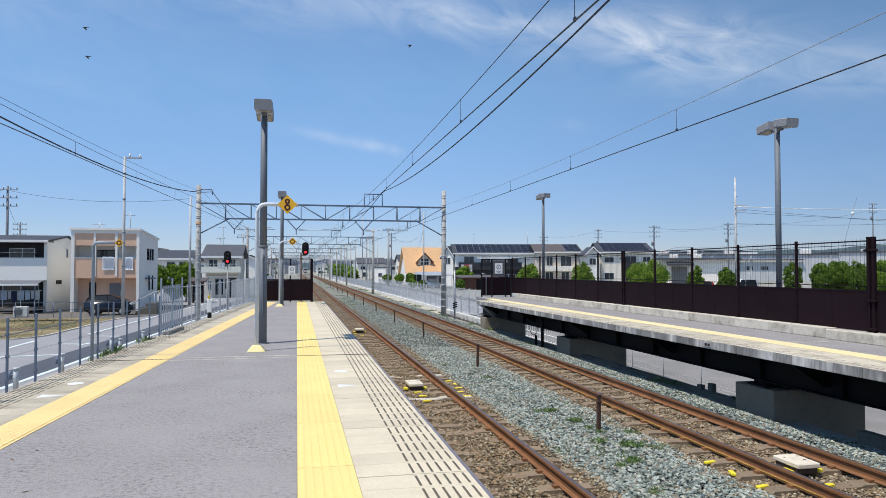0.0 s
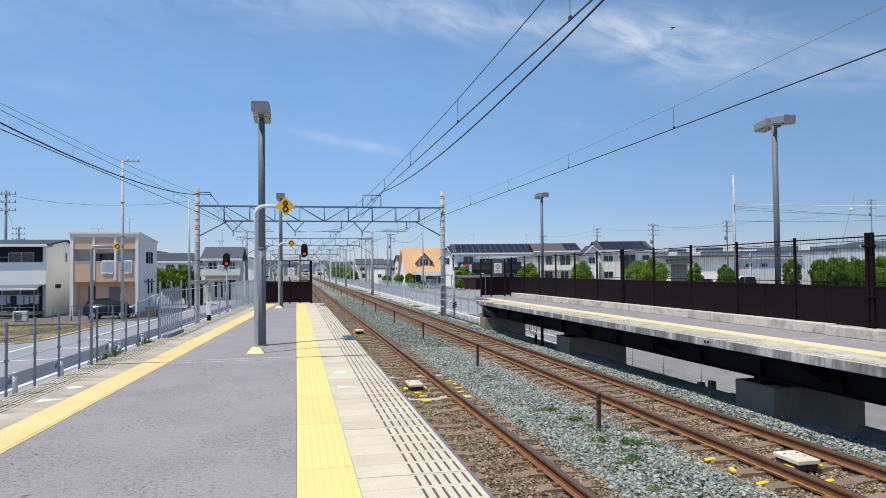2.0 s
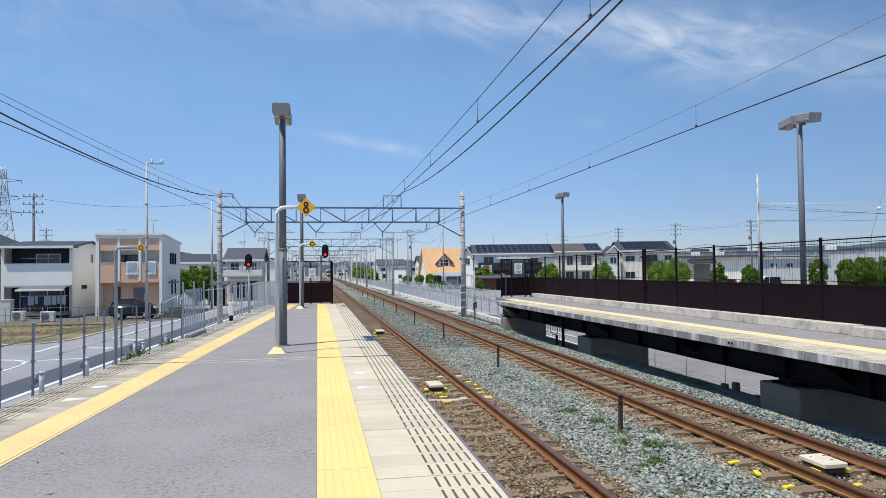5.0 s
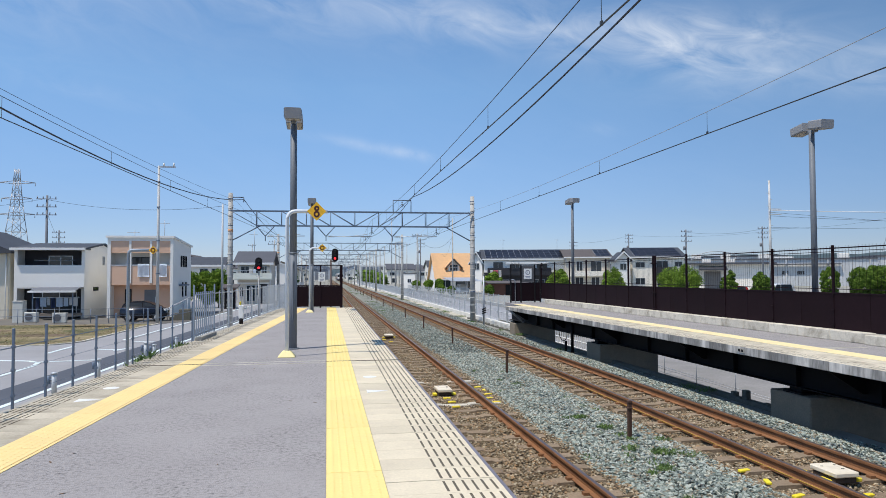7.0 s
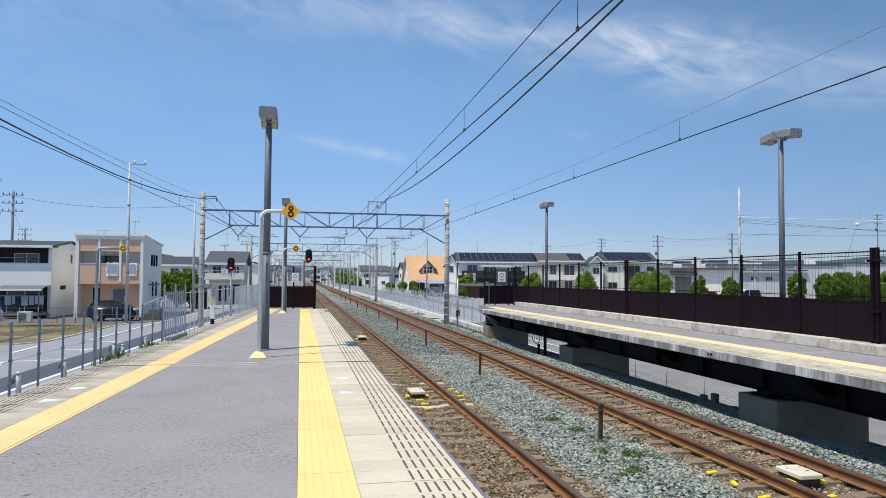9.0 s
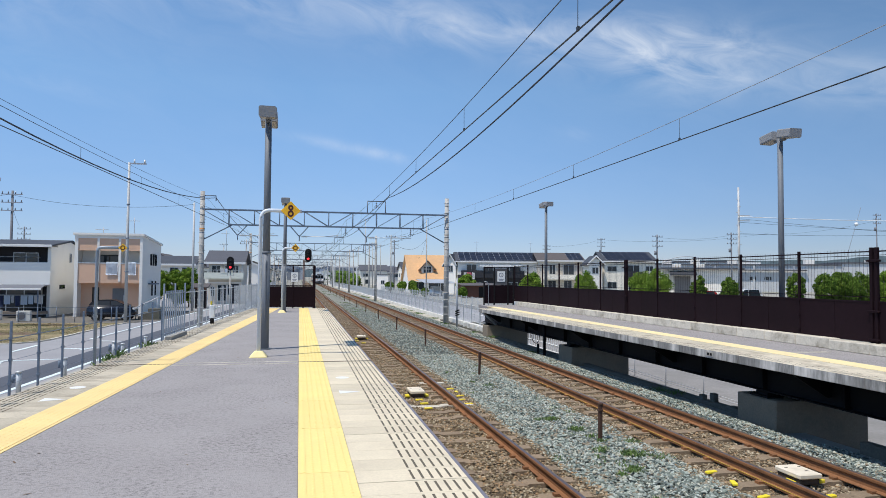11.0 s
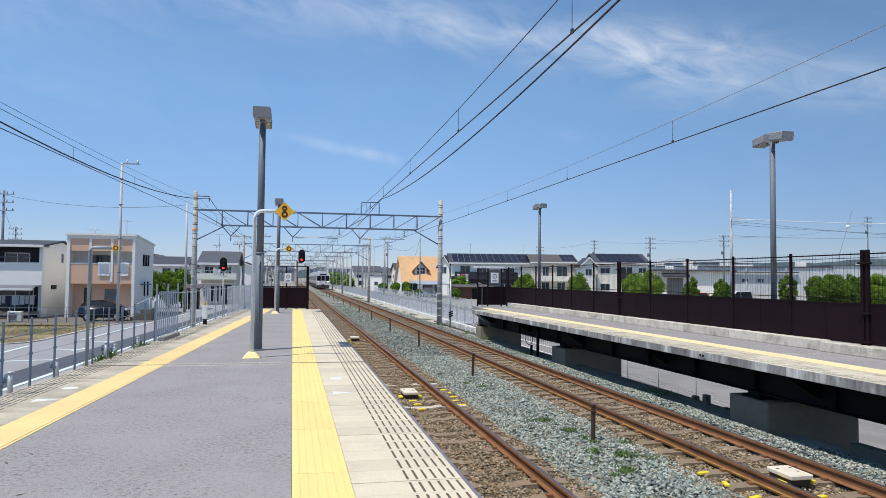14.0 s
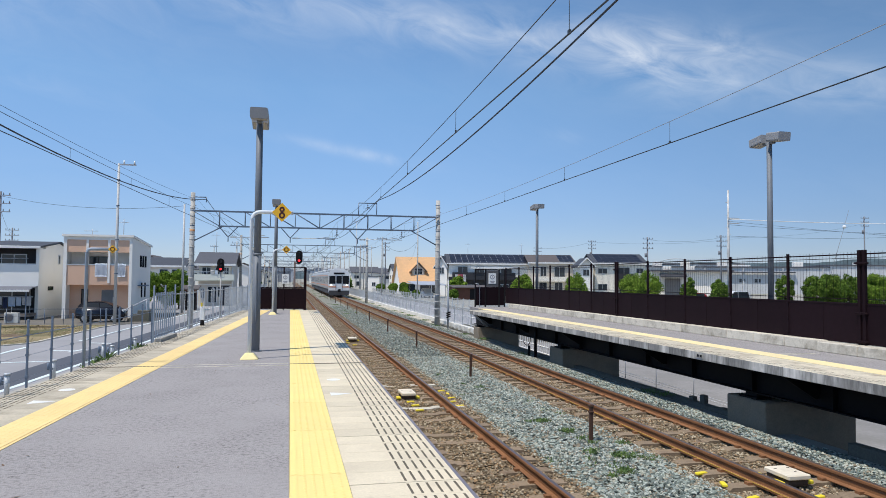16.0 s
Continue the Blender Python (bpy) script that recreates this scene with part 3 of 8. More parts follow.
def make_track_bed():
    bm = B()
    prism(bm, [(1.26, GROUND_Z - 0.2), (1.26, BED_Z - 0.05), (8.3, BED_Z - 0.04), (9.0, -1.53), (9.36, -1.62), (9.36, YARD_Z)], "y", -30, 420)
    structure("track_bed", bm, BALLAST_BED, "grey crushed-stone railway ballast", "ballast")
    for name, c in (("track_bed_stained", NEAR_TRACK), ("track_bed_rusty", FAR_TRACK)):
        bm = B()
        box(bm, c - 1.08, c + 1.08, -30, 420, BED_Z - 0.2, BED_Z - 0.02)
        structure(name, bm, BROWN_BED, "rust-stained ballast between the rails", "ballast")
    far = mat("distant settled ballast", (0.235, 0.24, 0.20), 0.95, var=0.45, scale=1.4, fine=11, bump=0.8, depth=0.04, dirt=(0.17, 0.14, 0.09), dirt_amount=0.7, dirt_scale=0.5)
    for name, x0, x1 in (("track_bed_middle", NEAR_TRACK + 1.09, FAR_TRACK - 1.09), ("track_bed_outer", FAR_TRACK + 1.09, 8.3)):
        bm = B()
        box(bm, x0, x1, 58, 420, BED_Z - 0.2, BED_Z - 0.022)
        structure(name, bm, far, "settled grey ballast far along the line", "ballast")
    rs = np.random.RandomState(4)

    def spread(x0, x1, y0, y1, per_m2, z, rough=0.03):
        n = int((x1 - x0) * (y1 - y0) * per_m2)
        p = np.stack([x0 + (x1 - x0) * rs.rand(n), y0 + (y1 - y0) * rs.rand(n), z + rough * (rs.rand(n) - 0.4)], 1)
        p[:, 2] -= np.clip(p[:, 0] - 8.3, 0, 0.7) * 0.28
        p[:, 2] += 0.025 * np.sin(p[:, 0] * 5 + p[:, 1] * 0.9) * np.sin(p[:, 1] * 1.7)
        return p
    grey = [spread(3.75, 5.62, 5.5, 24, 850, BED_Z), spread(3.75, 5.62, 24, 70, 190, BED_Z),
            spread(7.72, 9.0, 7, 24, 640, BED_Z + 0.005), spread(9.0, 9.3, 7, 24, 500, BED_Z - 0.03), spread(7.72, 9.0, 24, 70, 190, BED_Z)]
    ob = shards("ballast_stones", np.concatenate(grey), 0.0245, STONES, seed=2)
    tagged(ob, "loose grey-green crushed ballast stones between the tracks", "ballast", kind="stuff")
    brown = []
    for c, dz in ((NEAR_TRACK, 0.006), (FAR_TRACK, -0.006)):
        brown += [spread(c - 1.25, c + 1.15, 4, 24, 900, BED_Z + dz, 0.03), spread(c - 1.2, c + 1.15, 24, 70, 200, BED_Z - 0.01 + dz, 0.02)]
    ob = shards("rusty_ballast_stones", np.concatenate(brown), 0.0205, STONES_BROWN, seed=3)
    tagged(ob, "rust-brown crushed stones between the sleepers", "ballast", kind="stuff")


def make_track(name, c, label):
    track = thing(name, label, "railway track", Matrix.Translation((c, 0, 0)), "railway tracks")
    prof = [(-0.064, -0.153), (0.064, -0.153), (0.064, -0.143), (0.012, -0.125), (0.008, -0.05), (0.032, -0.038), (0.0325, -0.006), (0.026, 0),
            (-0.026, 0), (-0.0325, -0.006), (-0.032, -0.038), (-0.008, -0.05), (-0.012, -0.125), (-0.064, -0.143)]
    for s in (-1, 1):
        x = s * (GAUGE / 2 + 0.0325)
        bm = B()
        prism(bm, [(px + x, pz + RAIL_Z) for px, pz in prof], "y", -30, 420)
        rail = part("rail", bm, RUST, track)
        bm = B()
        box(bm, x - 0.024, x + 0.024, -30, 420, RAIL_Z - 0.002, RAIL_Z + 0.002)
        part("running_surface", bm, RAIL_TOP, rail, "worn darker running surface")
    return track


def lay_sleepers(track):
    bm = B()
    prism(bm, [(-1.0, SLEEPER_Z - 0.12), (1.0, SLEEPER_Z - 0.12), (1.0, SLEEPER_Z - 0.03), (0.96, SLEEPER_Z), (0.3, SLEEPER_Z), (0.25, SLEEPER_Z - 0.02),
               (-0.25, SLEEPER_Z - 0.02), (-0.3, SLEEPER_Z), (-0.96, SLEEPER_Z), (-1.0, SLEEPER_Z - 0.03)], "y", -0.11, 0.11)
    for s in (-1, 1):
        for d in (-1, 1):
            x = s * (GAUGE / 2 + 0.0325) + d * 0.085
            box(bm, x - 0.035, x + 0.035, -0.045, 0.045, SLEEPER_Z, SLEEPER_Z + 0.035, m=1)
    shared_copy = bm.copy()
    shared = mesh_of("sleeper", bm, SLEEPER, RUST)
    pale = mesh_of("sleeper", shared_copy, CONCRETE_PALE, RUST)
    rnd = random.Random(8)
    for i in range(-24, 140):
        y = 3.9 + 0.62 * i
        piece("sleeper", pale if track is track_near and i in (17, 22) else shared, track, pose(rnd.uniform(-0.02, 0.02), y + rnd.uniform(-0.02, 0.02), rnd.uniform(-0.006, 0.004), 0, 0, rnd.uniform(-0.6, 0.6)))
    bm = B()
    for i in range(300):
        y = 3.9 + 0.62 * (140 + i)
        box(bm, -1, 1, y - 0.11, y + 0.11, SLEEPER_Z - 0.12, SLEEPER_Z)
    tagged(part("distant_sleepers", bm, SLEEPER, track), kind="stuff")


# ---------------------------------------------------------------- the platforms
def edge_tile_mesh(name, material, w0, w1, length=0.3, slots=6, strip=None):
    """A flat concrete tile from w0 to w1 across and one pitch along y, with a row of sunk black anti-slip strips in its outer half."""
    bm = B()
    s0 = w0 + (w1 - w0) * 0.485
    step = (w1 - s0) / slots
    xs = [w0, s0]
    for i in range(slots):
        xs += [s0 + step * (i + 0.17), s0 + step * (i + 0.44)]
    xs.append(w1)
    ys = [0.0015, 0.03, length - 0.03, length - 0.0015]
    grid = [[bm.verts.new((x, y, 0)) for x in xs] for y in ys]
    for j in range(3):
        for i in range(len(xs) - 1):
            slot = j == 1 and i >= 2 and (i - 2) % 2 == 0 and i < len(xs) - 2
            a, b, c, d = grid[j][i], grid[j][i + 1], grid[j + 1][i + 1], grid[j + 1][i]
            if slot:
                low = [bm.verts.new(v.co + Vector((0, 0, -0.004))) for v in (a, b, c, d)]
                bm.faces.new(low).material_index = 1
                top = (a, b, c, d)
                for k in range(4):
                    bm.faces.new((top[k], top[(k + 1) % 4], low[(k + 1) % 4], low[k])).material_index = 1
            else:
                bm.faces.new((a, b, c, d))
    rim = [e for e in bm.edges if e.is_boundary]
    ext = bmesh.ops.extrude_edge_only(bm, edges=rim)
    for v in ext["geom"]:
        if isinstance(v, bmesh.types.BMVert):
            v.co.z -= 0.03
    bmesh.ops.recalc_face_normals(bm, faces=bm.faces)
    return mesh_of(name, bm, material, strip or SLOT)


def tactile_mesh(name, width, length=1.5, material=None):
    """A run of yellow warning paving: rows of low domes and one bar along the inner side."""
    bm = B()
    box(bm, 0, width, 0.003, length - 0.003, -0.02, 0.004)
    box(bm, 0.035, 0.055, 0.01, length - 0.01, 0.004, 0.008)
    n = int(length / 0.06)
    for j in range(n):
        for i in range(5):
            c = Matrix.Translation((0.105 + i * 0.062, 0.03 + j * 0.06, 0.0062))
            bmesh.ops.create_cone(bm, cap_ends=True, segments=6, radius1=0.014, radius2=0.009, depth=0.003, matrix=c)
    return mesh_of(name, bm, material or YELLOW)


def make_platform():
    plat = thing("platform", "long station platform of grey asphalt with yellow tactile strips", "platform", kind="structure")
    y0, y1 = -14.0, DECK_END
    bm = B()
    prism(bm, [(left_edge(y0) + 1.18, y0), (0.0, y0), (0.0, y1), (left_edge(y1) + 1.18, y1)], "z", -0.2, 0.0)
    part("deck", bm, ASPHALT_DECK, plat, "worn mid-grey asphalt")
    bm = B()
    box(bm, 0.0, EDGE - 0.02, y0, y1, -0.22, -0.025)
    prism(bm, [(left_edge(y0) + 0.02, y0), (left_edge(y0) + 1.18, y0), (left_edge(y1) + 1.18, y1), (left_edge(y1) + 0.02, y1)], "z", -0.22, -0.025)
    part("edge_beam", bm, CONCRETE, plat)
    bm = B()
    prism(bm, [(left_edge(y0) - 0.16, y0), (left_edge(y0), y0), (left_edge(y1), y1), (left_edge(y1) - 0.16, y1)], "z", -0.5, -0.035)
    part("ledge", bm, CONCRETE, plat, "narrow grey concrete ledge")
    bm = B()
    prism(bm, [(left_edge(y0) - 0.1, y0), (EDGE - 0.35, y0), (EDGE - 0.35, y1 - 0.1), (left_edge(y1) - 0.1, y1 - 0.1)], "z", GROUND_Z - 0.1, -0.22)
    part("base_wall", bm, CONCRETE, plat)
    for x, y in ((0.61, 10.0), (left_edge(9.64) + 0.56, 9.64)):
        bm = B()
        tube(bm, (x, y, 0.0), (x, y, 0.0035), 0.095, n=24)
        part("boarding_mark", bm, WHITE, plat, "white painted disc")
    for x, y in ((0.60, 8.76), (left_edge(8.76) + 0.58, 8.76)):
        bm = B()
        prism(bm, [(x - 0.1, y - 0.11), (x + 0.16, y), (x - 0.1, y + 0.11)], "z", 0.0, 0.0035)
        part("boarding_mark", bm, WHITE, plat, "white painted triangle")
    bm = B()
    box(bm, EDGE + 0.001, EDGE + 0.036, y0, y1, -0.16, -0.003, 0.006)
    part("nosing", bm, NOSING, plat, "blue-grey rubber nosing along the edge")
    # two pale lines of an expansion joint across the asphalt
    for y in (11.75, 12.02):
        bm = B()
        box(bm, left_edge(y) + 1.2, -0.02, y - 0.018, y + 0.018, 0.0, 0.0045)
        part("joint_strip", bm, CONCRETE_PALE, plat)
    # the same joint, open across the paving of both edges
    for x0, x1 in ((0.0, EDGE + 0.03), (left_edge(11.9) + 0.02, left_edge(11.9) + 1.18)):
        bm = B()
        box(bm, x0, x1, 11.885, 11.912, -0.01, 0.0095)
        part("joint_gap", bm, SLOT, plat, "dark open expansion joint")
    return plat


def tile_platform(plat):
    tile = edge_tile_mesh("tile", DECK_TILE, 0.412, EDGE)
    last = edge_tile_mesh("tile", DECK_TILE, 0.412, EDGE, 0.291)      # every fifth tile leaves an open joint
    tact = tactile_mesh("tactile_slab", 0.405)
    for i in range(-46, 106):
        piece("tile", tile if i % 5 else last, plat, Matrix.Translation((0, 0.1 + 0.3 * i, 0.001)))
    for i in range(-8, 22):
        piece("tactile_slab", tact, plat, Matrix.Translation((0.003, -0.8 + 1.5 * i, 0.0)))
    # the tapering side, mirrored
    side = Matrix.Translation((left_edge(0) + 1.18, 0, 0)) @ Matrix.Rotation(-TAPER, 4, "Z") @ Matrix.Rotation(math.pi, 4, "Z")
    old = edge_tile_mesh("tile", DECK_TILE_OLD, 0.415, 1.18, strip=SLOT_OLD)
    tact = tactile_mesh("tactile_slab", 0.405, 1.5, YELLOW_OLD)
    for i in range(-48, 104):
        piece("tile", old, plat, side @ Matrix.Translation((0, -0.8 - 0.3 * i, 0.001)))
    for i in range(-10, 21):
        piece("tactile_slab", tact, plat, side @ Matrix.Translation((0.003, -1.9 - 1.5 * i, 0.0)))


def make_right_platform():
    plat = thing("platform_opposite", "opposite platform on black steel girders and concrete piers", "platform", kind="structure")
    y0 = -14.0
    bm = B()
    prism(bm, [(R_EDGE + 0.87, y0), (R_BACK + 0.65, y0), (R_BACK + 0.65, 35.7), (9.3, 35.6), (R_EDGE + 0.87, R_END)], "z", -0.15, 0.0)
    part("deck", bm, ASPHALT_DECK, plat, "worn mid-grey asphalt")
    bm = B()
    box(bm, R_EDGE + 0.88, R_EDGE + 1.33, y0, 33.0, -0.01, 0.006)
    part("tactile_strip", bm, mat("faded yellow paving", (0.85, 0.70, 0.37), 0.8, var=0.1, scale=1.5, fine=40, bump=0.1, dirt=(0.66, 0.55, 0.36), dirt_amount=0.8, dirt_scale=2.5), plat, "faded yellow tactile strip")
    slab = B()
    box(slab, R_EDGE, R_EDGE + 0.87, 0.006, 1.494, -0.165, 0.002, 0.008)
    for i in range(3):
        for j in range(5):
            x = R_EDGE + 0.08 + 0.1 * i
            box(slab, x, x + 0.012, 0.05 + 0.29 * j, 0.17 + 0.29 * j, 0.0015, 0.0035, m=1)
    for fc in slab.faces:
        if fc.normal.z > 0.7 and fc.material_index == 0:
            fc.material_index = 2
    slab = mesh_of("edge_slab", slab, SLAB_EDGE, SLOT, SLAB_TOP)
    for i in range(30):
        piece("edge_slab", slab, plat, Matrix.Translation((0, R_END - 1.5 * (i + 1), 0)))
    # girders with stiffeners
    for x in (R_EDGE + 0.92, R_EDGE + 2.4):
        bm = B()
        box(bm, x - 0.012, x + 0.012, y0, 33.5, -0.74, -0.165)
        for z in (-0.755, -0.185):
            box(bm, x - 0.13, x + 0.13, y0, 33.5, z, z + 0.02)
        girder = part("girder", bm, GIRDER, plat, "black painted steel girder")
        rib = B()
        box(rib, x - 0.12, x + 0.12, -0.008, 0.008, -0.74, -0.165)
        rib = mesh_of("stiffener", rib, GIRDER)
        y = y0 + 1
        while y < R_END - 0.5:
            piece("stiffener", rib, girder, Matrix.Translation((0, y, 0)))
            y += 2.1
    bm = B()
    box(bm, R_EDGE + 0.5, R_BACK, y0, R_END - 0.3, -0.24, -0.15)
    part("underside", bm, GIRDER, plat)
    for y, deep in ((1.6, 1.2), (11.75, 1.2), (21.88, 1.2), (32.5, 0.9)):
        bm = B()
        box(bm, R_EDGE + 0.76, R_BACK - 0.1, y, y + deep, YARD_Z - 0.2, -0.885, 0.02)
        pier = part("pier", bm, PIER, plat, "stained concrete pier")
        bm = B()
        for x in (R_EDGE + 0.98, R_EDGE + 2.4):
            box(bm, x - 0.18, x + 0.18, y + 0.3, y + 0.85, -0.885, -0.845, 0.005)
            box(bm, x - 0.1, x + 0.1, y + 0.4, y + 0.75, -0.845, -0.755)
        part("bearing", bm, GIRDER, pier)
    bm = B()
    tube(bm, (R_EDGE + 0.12, R_END - 0.15, -0.16), (R_EDGE + 0.8, R_END - 0.15, -0.74), 0.04, n=6)
    tube(bm, (R_EDGE + 0.12, R_END - 0.35, -0.16), (R_EDGE + 0.8, R_END - 0.35, -0.74), 0.03, n=6)
    part("end_strut", bm, STEEL, plat)
    bm = B()
    box(bm, R_EDGE - 0.012, R_EDGE - 0.002, 12.61, 12.86, -0.125, -0.035)
    sign = part("number_plate", bm, CONCRETE, plat, "small grey plate on the slab edge")
    bm = B()
    for a, b in ((12.65, 12.72), (12.75, 12.82)):
        box(bm, R_EDGE - 0.015, R_EDGE - 0.012, a, b, -0.105, -0.055)
    part("bars", bm, BLACK, sign)
    # cantilever brackets, drain pipe and a loop of cable under the deck
    rib = B()
    prism(rib, [(R_EDGE + 0.1, -0.166), (R_EDGE + 0.9, -0.166), (R_EDGE + 0.9, -0.6), (R_EDGE + 0.8, -0.6)], "y", -0.012, 0.012)
    rib = mesh_of("bracket", rib, GIRDER)
    for k in range(7):
        piece("bracket", rib, plat, Matrix.Translation((0, 0.4 + 5.05 * k, 0)))
    bm = B()
    tube(bm, (R_EDGE + 0.72, 24.4, -0.2), (R_EDGE + 0.72, 24.4, -1.5), 0.055, n=10)
    tube(bm, (R_EDGE + 0.72, 25.1, -1.05), (R_EDGE + 0.72, 25.1, -1.5), 0.05, n=10)
    part("drain_pipe", bm, BLACK, plat, "black drain pipe under the deck")
    bm = B()
    pipe(bm, [(R_EDGE + 0.72, 25.4 + 0.45 * math.cos(a), -0.78 + 0.28 * math.sin(a)) for a in [math.pi * (0.9 + 1.1 * k / 12) for k in range(13)]], 0.015, 6)
    part("cable_loop", bm, BLACK, plat)
    return plat


def make_low_wall():
    bm = B()
    box(bm, 9.35, 9.55, 12.3, 46, YARD_Z - 0.1, -1.40, 0.015)
    box(bm, 9.35, 9.55, 10.2, 12.3, YARD_Z - 0.1, -1.66, 0.015)
    box(bm, 9.35, 9.55, -20, 10.2, YARD_Z - 0.1, -1.30, 0.015)
    for y, z in ((14.45, -1.2), (14.9, -1.3), (13.7, -1.36)):
        box(bm, 9.38, 9.5, y, y + 0.17, GROUND_Z, z, 0.01)
    structure("wall_trackside", bm, WALL_DAMP, "low mossy concrete trackside wall", "wall")


make_ground()
make_track_bed()
track_near = make_track("track", NEAR_TRACK, "rusty railway track beside the platform edge")
track_far = make_track("track", FAR_TRACK, "rusty railway track beside the opposite platform")
platform_main = make_platform()
platform_right = make_right_platform()
make_low_wall()


# ---------------------------------------------------------------- station furniture
def platform_lamp(x, y, height, turn=0.0, label="", joint=1.9):
    """A round grey pole with two flat floodlight boxes back to back."""
    lamp = thing("platform_lamp", label or "grey platform lamp post with two flat box heads", "lamp post", pose(x, y, 0, 0, 0, turn), "platform lamps")
    bm = B()
    tube(bm, (0, 0, 0), (0, 0, joint), 0.077, 0.077, 16)
    tube(bm, (0, 0, joint), (0, 0, height - 0.2), 0.070, 0.064, 16)
    tube(bm, (0, 0, joint - 0.02), (0, 0, joint + 0.02), 0.084, 0.084, 16)
    part("pole", bm, LAMP_GREY, lamp)
    bm = B()
    tube(bm, (0, 0, 0), (0, 0, 0.02), 0.13, 0.13, 16)
    part("base_plate", bm, LAMP_GREY, lamp)
    bm = B()
    pipe(bm, [(0.0, -0.082, joint - 0.15), (0.0, -0.098, joint - 0.25), (0.0, -0.098, 0.62), (0.03, -0.092, 0.52)], 0.014, 8)
    part("conduit", bm, LAMP_GREY, lamp)
    bm = B()
    box(bm, -0.05, 0.05, -0.18, 0.18, height - 0.26, height - 0.19, 0.01)
    part("bracket", bm, LAMP_GREY, lamp)
    for s in (-1, 1):
        bm = B()
        prism(bm, [(-0.165, 0.16), (-0.165, 0.0), (-0.15, -0.03), (0.15, -0.03), (0.165, 0.0), (0.165, 0.16), (0.14, 0.18), (-0.14, 0.18)], "y", -0.225, 0.225)
        head = part("lamp_head", bm, LAMP_HEAD, lamp, at=pose(0, s * 0.31, height - 0.2, -s * 7, 0, 0))
        bm = B()
        box(bm, -0.135, 0.135, -0.205, 0.205, -0.036, -0.029)
        part("lens", bm, mat("frosted lamp glass", (0.30, 0.28, 0.24), 0.4, bump=0), head, "frosted glass lens")
    return lamp


def eight(bm, cx, cz, size, y):
    """The figure 8 as two joined flat rings that face -y."""
    for zc, r in ((cz + size * 0.235, size * 0.225), (cz - size * 0.235, size * 0.265)):
        ring = []
        for k in range(24):
            a = k * 2 * math.pi / 24
            ring.append([(cx + rr * math.cos(a) * 0.92, zc + rr * math.sin(a)) for rr in (r, r - size * 0.15)])
        for k in range(24):
            (o0, i0), (o1, i1) = ring[k], ring[(k + 1) % 24]
            bm.faces.new([bm.verts.new((p[0], y, p[1])) for p in (o0, o1, i1, i0)])


def stop_sign(x, y, height, reach, figure, post_r=0.03, size=0.172, foot=0.0, paint=PIPE_PALE):
    """A pipe bent over at the top that carries a yellow diamond."""
    name = "yellow diamond stop marker with dark red 8 on bent pipe" if figure else "yellow diamond marker with a dark ring on a bent pipe"
    sign = thing("stop_marker", name, "sign", pose(x, y, 0), "stop markers")
    bm = B()
    q = min(0.14, size * 0.9)
    pts = [(0, 0, foot), (0, 0, height - q)] + [(q - q * math.cos(a), 0, height - q + q * math.sin(a)) for a in (0.4, 0.8, 1.2)] + [(q, 0, height), (reach, 0, height)]
    pipe(bm, pts, post_r, 12)
    part("pipe", bm, paint, sign, "grey bent pipe")
    c = reach - size * 1.16
    bm = B()
    d = size
    prism(bm, [(c - d, height), (c, height - d), (c + d, height), (c, height + d)], "y", -post_r - 0.012, -post_r - 0.004)
    plate = part("plate", bm, SIGN_YELLOW, sign, "yellow enamelled diamond plate")
    bm = B()
    if figure:
        eight(bm, c, height, 0.225, -post_r - 0.0145)
    else:
        for k in range(24):
            a0, a1 = k * math.pi / 12, (k + 1) * math.pi / 12
            bm.faces.new([bm.verts.new((c + r * math.cos(a), -post_r - 0.0145, height + r * math.sin(a))) for r, a in ((size * 0.555, a0), (size * 0.555, a1), (size * 0.34, a1), (size * 0.34, a0))])
    bmesh.ops.recalc_face_normals(bm, faces=bm.faces)
    part("figure", bm, SIGN_RED, plate)
    return sign


def yellow_cone(x, y):
    bm = B()
    bmesh.ops.create_cone(bm, cap_ends=True, segments=4, radius1=0.225, radius2=0.10, depth=0.11, matrix=Matrix.Translation((0, 0, 0.055)) @ Matrix.Rotation(math.pi / 4, 4, "Z"))
    bmesh.ops.bevel(bm, geom=list(bm.edges), offset=0.012, segments=1, affect="EDGES")
    solid("post_footing", bm, mat("pale yellow painted mortar", (0.85, 0.72, 0.36), 0.8, var=0.06, bump=0.2), "pale yellow painted mortar footing round a post", "post footing",
          pose(x, y, 0), "post footings")


def fence_panel_end():
    """The brown fence across the platform's end."""
    f = thing("end_fence", "dark brown steel fence across the platform end", "fence", pose(0, DECK_END - 0.15, 0))
    for x in (-1.35, -0.62, -0.28, 0.62, 0.68):
        bm = B()
        box(bm, x - 0.03, x + 0.03, -0.03, 0.03, 0.0, 1.92, 0.006)
        part("post", bm, BROWN_FENCE, f)
    for x0, x1 in ((-1.33, -0.64), (-0.60, 0.60)):
        bm = B()
        box(bm, x0 + 0.02, x1, -0.012, 0.012, 0.06, 0.98)
        part("panel", bm, BROWN_FENCE, f)
    for z in (0.99, 1.9):
        bm = B()
        box(bm, -1.35, 0.68, -0.015, 0.015, z, z + 0.04)
        part("rail", bm, BROWN_FENCE, f)
    bm = B()
    x = -1.3
    while x < 0.62:
        tube(bm, (x, 0, 1.0), (x, 0, 1.9), 0.003, n=4)
        x += 0.06
    part("mesh", bm, BROWN_FENCE, f)


